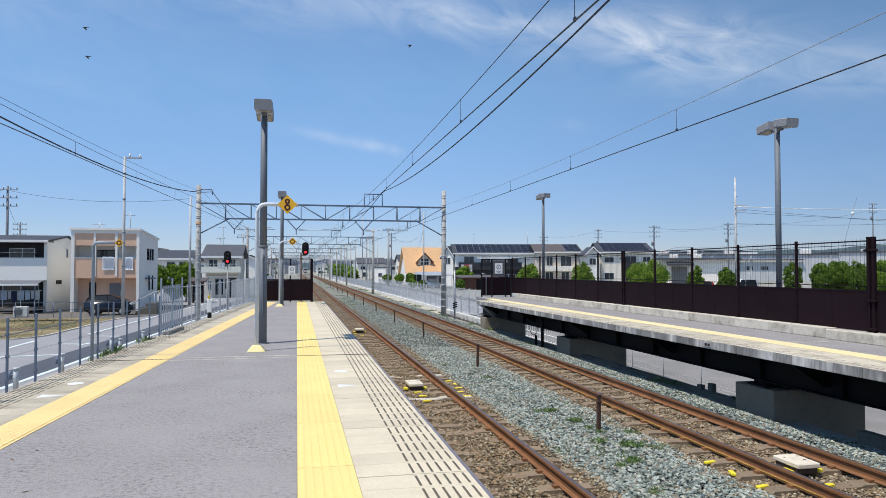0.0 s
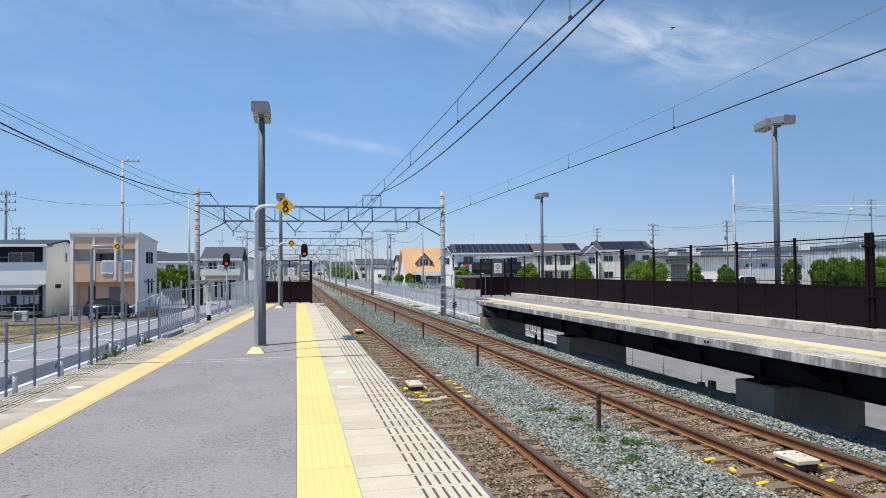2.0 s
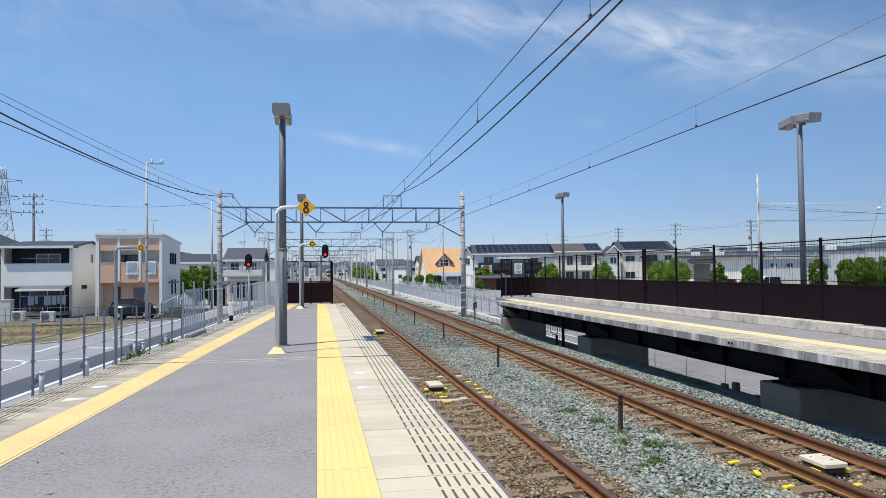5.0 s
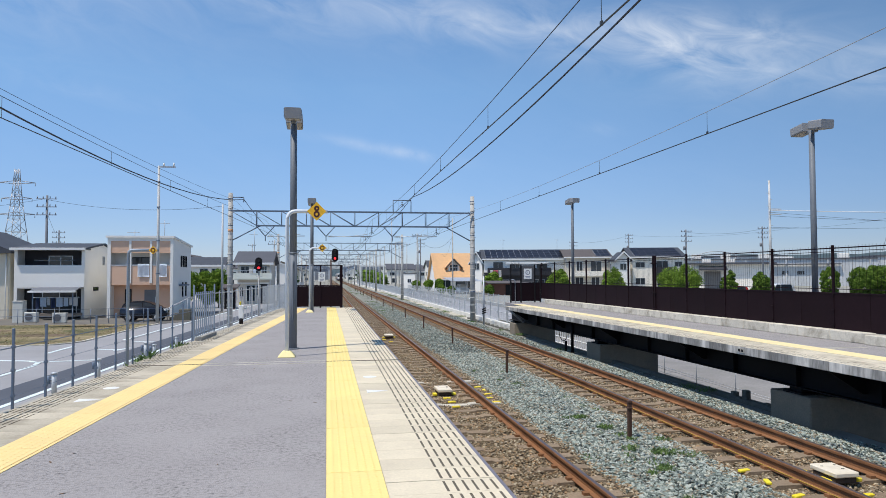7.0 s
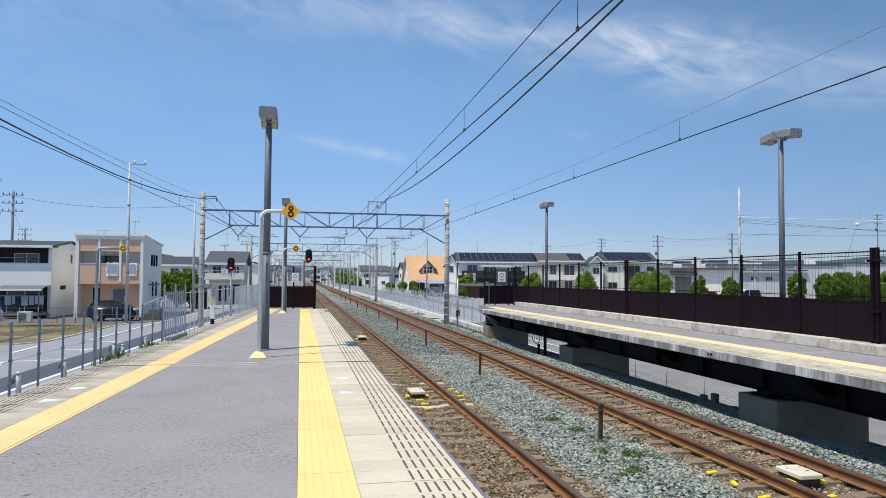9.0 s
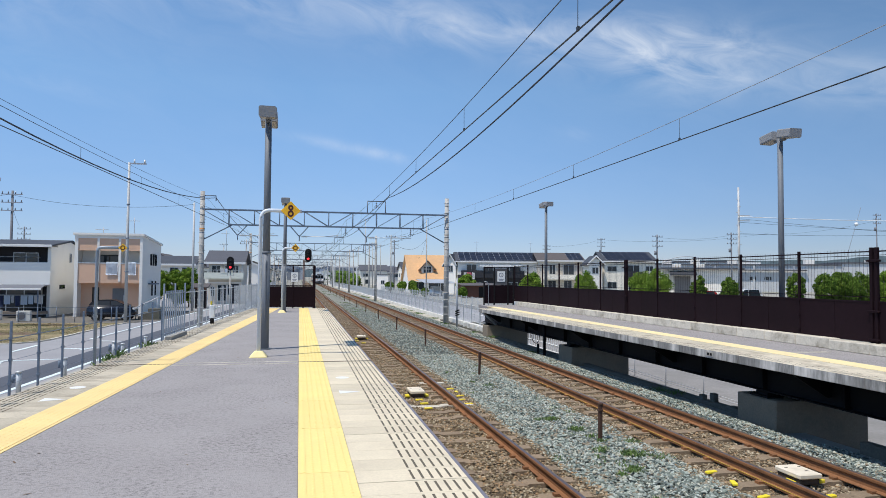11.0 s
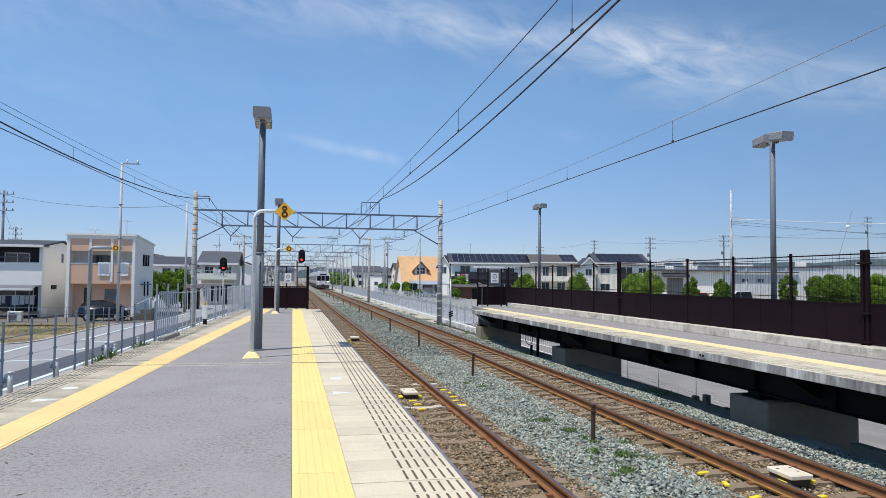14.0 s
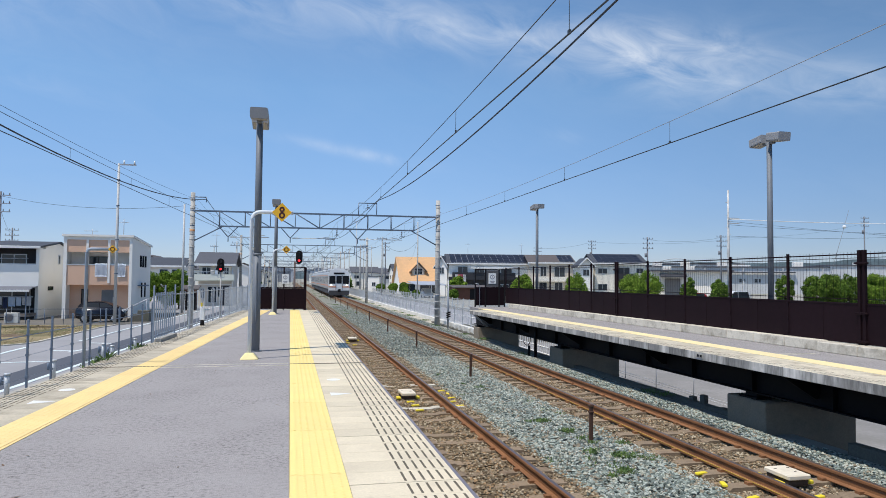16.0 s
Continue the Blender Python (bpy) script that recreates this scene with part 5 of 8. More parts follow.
def towel(x0, x1, z0, z1, y, material, label):
    bm = B()
    n = 14
    rows = []
    for j in range(7):
        z = z1 + (z0 - z1) * j / 6
        rows.append([bm.verts.new((x0 + (x1 - x0) * i / n, y + 0.009 * math.sin(i * 1.1 + j * 0.3) * (0.3 + j / 6), z + 0.008 * math.sin(i * 0.9))) for i in range(n + 1)])
    for a, b in zip(rows, rows[1:]):
        for i in range(n):
            bm.faces.new((a[i], a[i + 1], b[i + 1], b[i])).smooth = True
    bmesh.ops.solidify(bm, geom=bm.faces[:], thickness=0.012)
    solid("laundry", bm, material, label, "laundry", group="laundry")


def apricot_house():
    h = thing("house", "two-storey white house with apricot balcony and flat sloping roof", "house", pose(0, 0, GROUND_Z))
    g = -GROUND_Z
    x0, x1, y0, y1 = -15.25, -10.84, 52.0, 58.6
    bm = B()
    prism(bm, [(y0 + 1.05, 0), (y1, 0), (y1, 3.78 + g), (y0 + 1.05, 4.12 + g)], "x", x0, x1)
    part("wall", bm, HOUSE_WHITE, h)
    bm = B()
    prism(bm, [(y0 - 0.1, 4.20 + g), (y1 + 0.15, 3.78 + g), (y1 + 0.15, 3.92 + g), (y0 - 0.1, 4.34 + g)], "x", x0 - 0.1, x1 + 0.1)
    part("roof", bm, HOUSE_WHITE, h)
    bm = B()
    box(bm, x0 + 0.22, x1 - 0.19, y0 + 0.02, y0 + 1.05, 3.97 + g, 4.2 + g)
    part("parapet", bm, HOUSE_WHITE, h)
    for a0, a1, lo in ((x0, x0 + 0.22, 0), (x1 - 0.19, x1, 0), (-13.81, -13.66, 0.97 + g), (-12.42, -12.27, 0.97 + g)):
        bm = B()
        box(bm, a0, a1, y0, y0 + (1.05 if lo == 0 else 0.25), lo, 4.2 + g)
        part("fin", bm, HOUSE_WHITE, h, "white vertical fin")
    for a0, a1 in ((x0 + 0.22, -13.81), (-13.66, -12.42), (-12.27, x1 - 0.19)):
        for lo, hi in ((3.12, 3.97), (0.97, 2.22)):
            bm = B()
            box(bm, a0, a1, y0 + 0.05, y0 + 0.2, lo + g, hi + g)
            part("panel", bm, APRICOT, h, "apricot plastered panel")
    bm = B()
    box(bm, x0 + 0.22, x1 - 0.19, y0 + 0.03, y0 + 0.22, 2.22 + g, 2.29 + g)
    part("balcony_rail", bm, ALU, h)
    bm = B()
    box(bm, x0 + 0.22, x1 - 0.19, y0 + 0.05, y0 + 1.05, 0.85 + g, 0.97 + g)
    part("balcony_floor", bm, APRICOT, h)
    bm = B()
    box(bm, x0 + 0.22, x1 - 0.19, y0 + 0.9, y0 + 1.05, 0, 0.85 + g)
    part("lower_wall", bm, APRICOT, h, "apricot plastered wall")
    window(h, -14.0, -12.5, 1.5 + g, 2.85 + g, y0 + 1.05, BLACK)
    window(h, -14.28, -13.84, -0.9 + g, 0.55 + g, y0 + 0.9, BLACK, 1)
    bm = B()
    box(bm, -12.95, -12.05, y0 + 0.82, y0 + 0.9, 0.2, 0.48 + g)
    d = part("door", bm, mat("grey front door", (0.16, 0.17, 0.18), 0.5, bump=0.03), h, "grey front door")
    bm = B()
    box(bm, -12.2, -12.16, y0 + 0.76, y0 + 0.82, 0.9, 1.5)
    part("handle", bm, ALU, d)
    bm = B()
    box(bm, -13.1, -11.75, y0 - 0.1, y0 + 0.9, 0.0, 0.2)
    part("step", bm, CONCRETE_PALE, h)
    for k in range(3):
        side_window(h, x1, 54.6 + 0.85 * k, 55.0 + 0.85 * k, 2.15 + g, 3.0 + g, BLACK)
    for k in range(2):
        side_window(h, x1, 55.2 + 1.2 * k, 55.45 + 1.2 * k, -0.1 + g, 1.0 + g, BLACK)
    bm = B()
    box(bm, x1, x1 + 0.5, 54.0, 55.4, 0.75 + g, 0.85 + g)
    part("canopy", bm, STEEL_BLUE, h)
    antenna(h, -12.2, 55.5, 4.05 + g, 1.7)
    antenna(h, -14.6, 56.5, 4.0 + g, 1.0)
    towel(-13.22, -12.45, 1.42, 2.34, y0 - 0.02, CLOTH_BLUE, "pale blue towel hung over a balcony")
    towel(-11.85, -11.25, 1.42, 2.34, y0 - 0.02, CLOTH_BLUE, "pale blue towel hung over a balcony")


def balcony_house():
    h = thing("house", "two-storey white house with deep dark balcony recess", "house", pose(0, 0, GROUND_Z))
    g = -GROUND_Z
    x0, x1, y0, y1 = -21.27, -16.74, 52.0, 58.8
    bm = B()
    prism(bm, [(y0 + 1.3, 0), (y1, 0), (y1, 3.35 + g), (y0 + 4.2, 3.82 + g), (y0 + 1.3, 3.5 + g)], "x", x0, x1)
    part("wall", bm, HOUSE_WHITE, h)
    bm = B()
    prism(bm, [(y0 - 0.3, 3.33 + g), (y0 + 4.2, 3.86 + g), (y1 + 0.3, 3.33 + g), (y1 + 0.3, 3.43 + g), (y0 + 4.2, 3.98 + g), (y0 - 0.3, 3.45 + g)], "x", x0 - 0.2, x1 + 0.12)
    part("roof", bm, ROOF_DARK, h)
    bm = B()
    box(bm, x0 - 0.2, x1 + 0.15, y0 - 0.36, y0 - 0.28, 3.3 + g, 3.46 + g, 0.01)
    part("gutter", bm, WHITE, h)
    for a0, a1 in ((x0, x0 + 0.2), (x1 - 0.2, x1)):
        bm = B()
        box(bm, a0, a1, y0, y0 + 1.3, 0, 3.34 + g)
        part("side_wall", bm, HOUSE_WHITE, h)
    bm = B()
    box(bm, x0 + 0.2, x1 - 0.2, y0, y0 + 0.14, 0.71 + g, 2.2 + g)
    part("balcony_front", bm, HOUSE_WHITE, h)
    bm = B()
    box(bm, x0 + 0.2, x1 - 0.2, y0 - 0.01, y0 + 0.16, 2.2 + g, 2.27 + g)
    part("balcony_rail", bm, ALU, h)
    bm = B()
    box(bm, x0 + 0.2, x1 - 0.2, y0 + 0.14, y0 + 1.3, 0.62 + g, 0.74 + g)
    part("balcony_floor", bm, HOUSE_WHITE, h)
    # the recess's shade is painted into these back walls
    for lo, hi in ((0.0, 0.62 + g), (0.74 + g, 3.33 + g)):
        bm = B()
        box(bm, x0 + 0.2, x1 - 0.2, y0 + 1.22, y0 + 1.3, lo, hi)
        part("recess_wall", bm, SHADE_WALL, h, "recessed wall with its shade put into the colour")
    window(h, -19.5, -17.9, 1.4 + g, 2.95 + g, y0 + 1.22)
    window(h, -19.9, -17.6, 0.2, 0.45 + g, y0 + 1.22)
    bm = B()
    for z in (2.62,):
        tube(bm, (-20.2, y0 + 0.55, z + g), (-17.6, y0 + 0.55, z + g), 0.03, n=6)
    part("drying_pole", bm, ALU, h)
    side_window(h, x1, 53.9, 54.9, 0.42 + g, 0.7 + g, BLACK)
    side_window(h, x1, 55.9, 56.3, 2.3 + g, 3.0 + g)
    # terrace roof with laundry
    t = thing("terrace_roof", "white curved terrace awning on slim posts over a deck", "awning", pose(0, 0, GROUND_Z))
    bm = B()
    prism(bm, [(y0, 0.74 + g), (y0 - 1.0, 0.69 + g), (y0 - 1.7, 0.50 + g), (y0 - 1.74, 0.41 + g), (y0 - 1.69, 0.41 + g), (y0 - 1.66, 0.46 + g), (y0 - 0.98, 0.64 + g), (y0, 0.70 + g)], "x", -19.65, -16.75)
    part("roof_sheet", bm, mat("smoky awning sheet", (0.15, 0.16, 0.185), 0.5, var=0.1, bump=0), t)
    bm = B()
    box(bm, -19.7, -16.7, y0 - 1.79, y0 - 1.745, 0.39 + g, 0.51 + g, 0.01)
    part("front_gutter", bm, WHITE, t, "white front gutter")
    for x in (-19.45, -16.95):
        bm = B()
        box(bm, x - 0.03, x + 0.03, y0 - 1.6, y0 - 1.52, 0, 0.42 + g)
        part("post", bm, STEEL_BLUE, t)
    bm = B()
    tube(bm, (-19.55, y0 - 1.2, 0.05 + g), (-16.65, y0 - 1.2, 0.05 + g), 0.025, n=6)
    part("drying_pole", bm, ALU, t)
    bm = B()
    box(bm, -19.3, -16.8, y0 - 1.5, y0 - 0.1, 0.25, 0.45)
    part("deck", bm, mat("grey wooden deck", (0.2, 0.17, 0.14), 0.8, var=0.2), t)
    rnd = random.Random(3)
    x = -19.4
    while x < -16.9:
        w = rnd.uniform(0.16, 0.42)
        m, l = rnd.choice(((CLOTH_WHITE, "white washing hung on a pole"), (CLOTH_WHITE, "white washing hung on a pole"), (CLOTH_BLUE, "pale blue washing hung on a pole"), (CLOTH_BLUE, "pale blue washing hung on a pole"), (CLOTH_DARK, "navy washing hung on a pole")))
        towel(x, x + w, rnd.uniform(-0.75, -0.45), 0.03, y0 - 1.2, m, l)
        x += w + 0.05


def cream_house():
    h = thing("house", "cream two-storey house with dark gabled roof", "house", pose(0, 0, GROUND_Z))
    g = -GROUND_Z
    bm = B()
    box(bm, -29, -21.75, 52.5, 60, 0, 3.2 + g)
    part("wall", bm, HOUSE_CREAM, h)
    bm = B()
    prism(bm, [(-29.4, 3.1 + g), (-21.45, 3.1 + g), (-21.45, 3.25 + g), (-25.4, 5.0 + g), (-29.4, 3.25 + g)], "y", 52.0, 60.5)
    part("roof", bm, ROOF_DARK, h)
    window(h, -24.6, -23.2, 1.2 + g, 2.4 + g, 52.5)
    window(h, -24.6, -23.2, -1.0 + g, 0.5 + g, 52.5)
    bm = B()
    tube(bm, (-21.95, 52.4, 0), (-21.95, 52.4, 3.1 + g), 0.04, n=8)
    part("downpipe", bm, WHITE, h)


def gable_house(name_label, x0, x1, y0, y1, eave, ridge, wall, roof, wins, solar=0, across=False, lower=None, balcony=None, turn=0.0):
    """A plain house with a gabled roof; the ridge runs along x, or along y when across. wins: x0, x1, z0, z1 on the front."""
    mid = Matrix.Translation(((x0 + x1) / 2, (y0 + y1) / 2, 0))
    h = thing("house", name_label, "house", mid @ Matrix.Rotation(radians(turn), 4, "Z") @ mid.inverted() @ pose(0, 0, GROUND_Z), "houses beyond the line")
    g = -GROUND_Z
    bm = B()
    if across:
        xm = (x0 + x1) / 2
        prism(bm, [(x0, 0), (x1, 0), (x1, eave + g), (xm, ridge + g - 0.1), (x0, eave + g)], "y", y0, y1)
    else:
        ym = (y0 + y1) / 2
        prism(bm, [(y0, 0), (y1, 0), (y1, eave + g), (ym, ridge + g - 0.1), (y0, eave + g)], "x", x0, x1)
    part("wall", bm, wall, h)
    bm = B()
    o = 0.45
    if across:
        s = (ridge - eave) / ((x1 - x0) / 2)
        prism(bm, [(x0 - o, eave + g - o * s), ((x0 + x1) / 2, ridge + g), (x1 + o, eave + g - o * s), (x1 + o, eave + g - o * s + 0.18), ((x0 + x1) / 2, ridge + g + 0.2), (x0 - o, eave + g - o * s + 0.18)], "y", y0 - o, y1 + o)
    else:
        ym = (y0 + y1) / 2
        s = (ridge - eave) / ((y1 - y0) / 2)
        prism(bm, [(y0 - o, eave + g - o * s), (ym, ridge + g), (y1 + o, eave + g - o * s), (y1 + o, eave + g - o * s + 0.18), (ym, ridge + g + 0.2), (y0 - o, eave + g - o * s + 0.18)], "x", x0 - o, x1 + o)
    r = part("roof", bm, roof, h)
    bm = B()
    if across:
        s = (ridge - eave) / ((x1 - x0) / 2)
        for k in (-1, 1):
            xe = (x0 - o) if k < 0 else (x1 + o)
            xm = (x0 + x1) / 2
            pts = [(xe, eave + g - o * s - 0.02), (xm, ridge + g - 0.02), (xm, ridge + g + 0.24), (xe, eave + g - o * s + 0.22)]
            prism(bm, pts, "y", y0 - o - 0.04, y0 - o)
    else:
        box(bm, x0 - o, x1 + o, y0 - o - 0.06, y0 - o, eave + g - o * s - 0.02, eave + g - o * s + 0.2)
    part("fascia", bm, WHITE, r)
    if lower:
        bm = B()
        box(bm, x0 - 0.02, x1 + 0.02, y0 - 0.04, y0, 0, lower[0] + g)
        part("lower_wall", bm, lower[1], h)
    for a in wins:
        window(h, a[0], a[1], a[2] + g, a[3] + g, y0 - (0.04 if lower else 0), None, 2)
    if balcony:
        b0, b1, z0, z1, m = balcony
        bm = B()
        box(bm, b0, b1, y0 - 1.1, y0 - 1.0, z0 + g, z1 + g)
        box(bm, b0, b0 + 0.1, y0 - 1.0, y0, z0 + g, z1 + g)
        box(bm, b1 - 0.1, b1, y0 - 1.0, y0, z0 + g, z1 + g)
        box(bm, b0, b1, y0 - 1.0, y0, z0 + g - 0.1, z0 + g)
        part("balcony", bm, m, h)
    if solar and not across:
        ym = (y0 + y1) / 2
        s = (ridge - eave) / ((y1 - y0) / 2)
        rows_n, L = 4, ym - y0 + o
        sx0, sx1 = (x0 + 0.4, x1 - 0.4) if solar == 1 else solar
        n = max(3, int((sx1 - sx0) / 1.05))
        wpan, hy_ = (sx1 - sx0) / n, (L - 0.7) / rows_n
        tilt = math.degrees(math.atan(s))
        bm = B()
        hl = hy_ / math.cos(math.atan(s))
        box(bm, 0.028, wpan - 0.028, 0.05, hl - 0.05, 0.0, 0.05)
        pm = mesh_of("solar_panel", bm, SOLAR)
        bm = B()
        zf = eave + g + 0.195 + (-o + 0.35) * s
        prism(bm, [(y0 - o + 0.35, zf), (y0 - o + 0.35 + hy_ * rows_n, zf + hy_ * rows_n * s), (y0 - o + 0.35 + hy_ * rows_n, zf + hy_ * rows_n * s + 0.03), (y0 - o + 0.35, zf + 0.03)], "x", sx0, sx1)
        part("panel_rack", bm, STEEL, h)
        for i in range(n):
            for j in range(rows_n):
                yy = y0 - o + 0.35 + hy_ * j
                piece("solar_panel", pm, h, pose(sx0 + wpan * i, yy, eave + g + 0.21 + (yy - y0) * s, tilt, 0, 0))
    return h


def orange_house():
    h = gable_house("white house with steep orange tiled roof and a dormer", 20.6, 29.0, 130, 139.5, 0.95, 5.6, HOUSE_WHITE, ROOF_ORANGE, [(21.2, 23.3, -0.9, 0.55), (24.2, 28.0, -1.3, 0.55)])
    g = -GROUND_Z
    yf = 131.2
    c = 24.1
    bm = B()
    prism(bm, [(c - 1.2, 2.2 + g), (c + 1.2, 2.2 + g), (c + 1.2, 3.15 + g), (c, 4.35 + g), (c - 1.2, 3.15 + g)], "y", yf, yf + 4)
    d = part("dormer", bm, HOUSE_CREAM, h, "small gabled dormer")
    bm = B()
    for k in (-1, 1):
        prism(bm, [(c, 4.75 + g), (c + k * 1.75, 2.95 + g), (c + k * 1.75, 2.72 + g), (c, 4.5 + g)], "y", yf - 0.4, yf + 4)
    part("dormer_roof", bm, ROOF_ORANGE, d)
    bm = B()
    for k in (-1, 1):
        prism(bm, [(c, 4.66 + g), (c + k * 1.62, 2.9 + g), (c + k * 1.62, 2.72 + g), (c, 4.42 + g)], "y", yf - 0.46, yf - 0.4)
    part("dormer_fascia", bm, ROOF_BROWN, d)
    bm = B()
    box(bm, c - 0.95, c + 0.95, yf - 0.05, yf, 2.2 + g, 3.5 + g)
    part("window_trim", bm, WHITE, d, "white window surround")
    win = window(h, c - 0.8, c + 0.8, 2.25 + g, 3.5 + g, yf - 0.05, WHITE, 3)
    bm = B()
    box(bm, c - 0.75, c + 0.75, yf - 0.10, yf - 0.085, 2.95 + g, 3.03 + g)
    part("muntin", bm, WHITE, win)
    return h


def green_house():
    """A small two-storey house with a long balcony, a garage mouth and a sliding door."""
    pale = mat("pale green house plaster", (0.76, 0.77, 0.67), 0.85, var=0.06, scale=1, fine=25, bump=0.08)
    x0, x1, y0 = -9.2, -5.95, 75
    h = gable_house("pale green house with grey roof behind the fence", x0, x1, y0, 83, 2.78, 3.98, HOUSE_TAN, ROOF_GREY, [(x0 + 0.3, x0 + 1.2, 1.45, 2.5), (x0 + 1.6, x0 + 2.1, 1.5, 2.5), (x0 + 2.4, x0 + 3.0, 1.45, 2.5)])
    g = -GROUND_Z
    b0, b1 = x0 - 0.3, x1 + 0.3
    bm = B()
    box(bm, b0, b1, 73.9, 74.0, 1.15 + g, 1.75 + g)
    box(bm, b0, b1, 74.0, y0, 1.05 + g, 1.15 + g)
    for x in (b0, b1 - 0.1):
        box(bm, x, x + 0.1, 74.0, y0, 1.15 + g, 1.75 + g)
    bal = part("balcony", bm, pale, h, "pale green plastered balcony")
    bm = B()
    box(bm, b0, b1, 73.92, 73.98, 1.98 + g, 2.03 + g)
    for k in range(10):
        x = b0 + 0.05 + (b1 - b0 - 0.1) * k / 9
        box(bm, x - 0.015, x + 0.015, 73.94, 73.97, 1.75 + g, 1.98 + g)
    part("railing", bm, ALU, bal)
    bm = B()
    box(bm, x0, x1, 74.9, 74.98, 0.62 + g, 0.78 + g)
    part("trim_band", bm, WHITE, h)
    # no hole in the wall: a dark panel gives the shade inside the garage
    bm = B()
    box(bm, x1 - 1.0, x1 - 0.15, 74.93, 74.99, 0.05, 0.6 + g)
    part("garage_mouth", bm, SHADE_WALL, h, "dark panel painted as the shaded garage opening")
    window(h, x0 + 0.9, x0 + 1.8, -1.2 + g, 0.5 + g, y0)
    window(h, x0 + 1.9, x0 + 2.2, -0.6 + g, 0.5 + g, y0, None, 1)
    window(h, x0 + 0.2, x0 + 0.6, -0.7 + g, 0.3 + g, y0, None, 1)
    antenna(h, -7.9, 79, 4.0 + g, 2.4)
    bm = B()
    tube(bm, (x1 + 0.08, 74.9, 0), (x1 + 0.08, 74.9, 2.6 + g), 0.05, n=8)
    part("downpipe", bm, WHITE, h)
    for x, w, m in ((-7.9, 0.3, CLOTH_WHITE), (-7.5, 0.26, CLOTH_BLUE)):
        towel(x, x + w, 1.75, 2.15, 73.86, m, "pale washing hung over a green balcony")


def tree(x, y, base, height, spread, material, label, seed, count=1400, leaf=0.16, stem=0.14, squash=1.0, trunk_z=None):
    """A trunk with limbs and a crown of many small leaf clumps."""
    rs = np.random.RandomState(seed)
    t = thing("tree", label, "tree", pose(x, y, base), "trees")
    bm = B()
    top = height * 0.62
    tube(bm, (0, 0, 0), (0.05, 0.03, top * 0.6), 0.05 * spread + 0.05, 0.035 * spread + 0.03, 8)
    limbs = []
    for k in range(7):
        a = k * 2.4 + rs.rand()
        r = spread * (0.35 + 0.35 * rs.rand())
        tip = (r * math.cos(a), r * math.sin(a), height * (0.5 + 0.35 * rs.rand()))
        tube(bm, (0.03, 0.02, top * (0.35 + 0.2 * rs.rand())), tip, 0.03 * spread + 0.015, 0.012, 6)
        limbs.append(tip)
    part("trunk", bm, BARK, t)
    # clumps round the limbs and over an uneven crown
    z0, zc = height * stem, height * (1 + stem) / 2
    n_cl = 130
    cen = []
    for k in range(n_cl):
        d = rs.randn(3)
        d /= np.linalg.norm(d)
        rr = 0.56 + 0.24 * rs.rand()
        rr *= 1 + 0.15 * math.sin(3.1 * d[0] + seed) * math.cos(2.7 * d[2] + 2 * seed) + 0.12 * math.sin(5 * d[1] + seed)
        cen.append((d[0] * spread * rr, d[1] * spread * rr, zc + d[2] * (height - z0) / 2 * rr * squash))
    cen = np.array(cen)
    pick = rs.randint(0, n_cl, count)
    size = spread * (0.16 + 0.1 * rs.rand(n_cl))
    d = rs.randn(count, 3)
    d /= np.linalg.norm(d, axis=1)[:, None]
    p = cen[pick] + d * (size[pick] * (0.55 + 0.5 * rs.rand(count)))[:, None]
    p[:, 2] = np.maximum(p[:, 2], z0 * 0.9 + 0.3 * rs.rand(count))
    u = rs.randn(count, 3)
    u /= np.linalg.norm(u, axis=1)[:, None]
    w = np.cross(u, d + 0.4 * rs.randn(count, 3))
    w /= np.linalg.norm(w, axis=1)[:, None] + 1e-6
    l = leaf * (0.6 + 0.8 * rs.rand(count))[:, None]
    v = np.stack([p - u * l, p + w * l * 0.6, p + u * l, p - w * l * 0.6], 1).reshape(-1, 3)
    f = np.arange(count * 4).reshape(-1, 4)
    me = bpy.data.meshes.new("crown")
    me.from_pydata(v.tolist(), [], f.tolist())
    me.materials.append(material)
    crown = new("crown", me)
    crown.parent = t
    return t


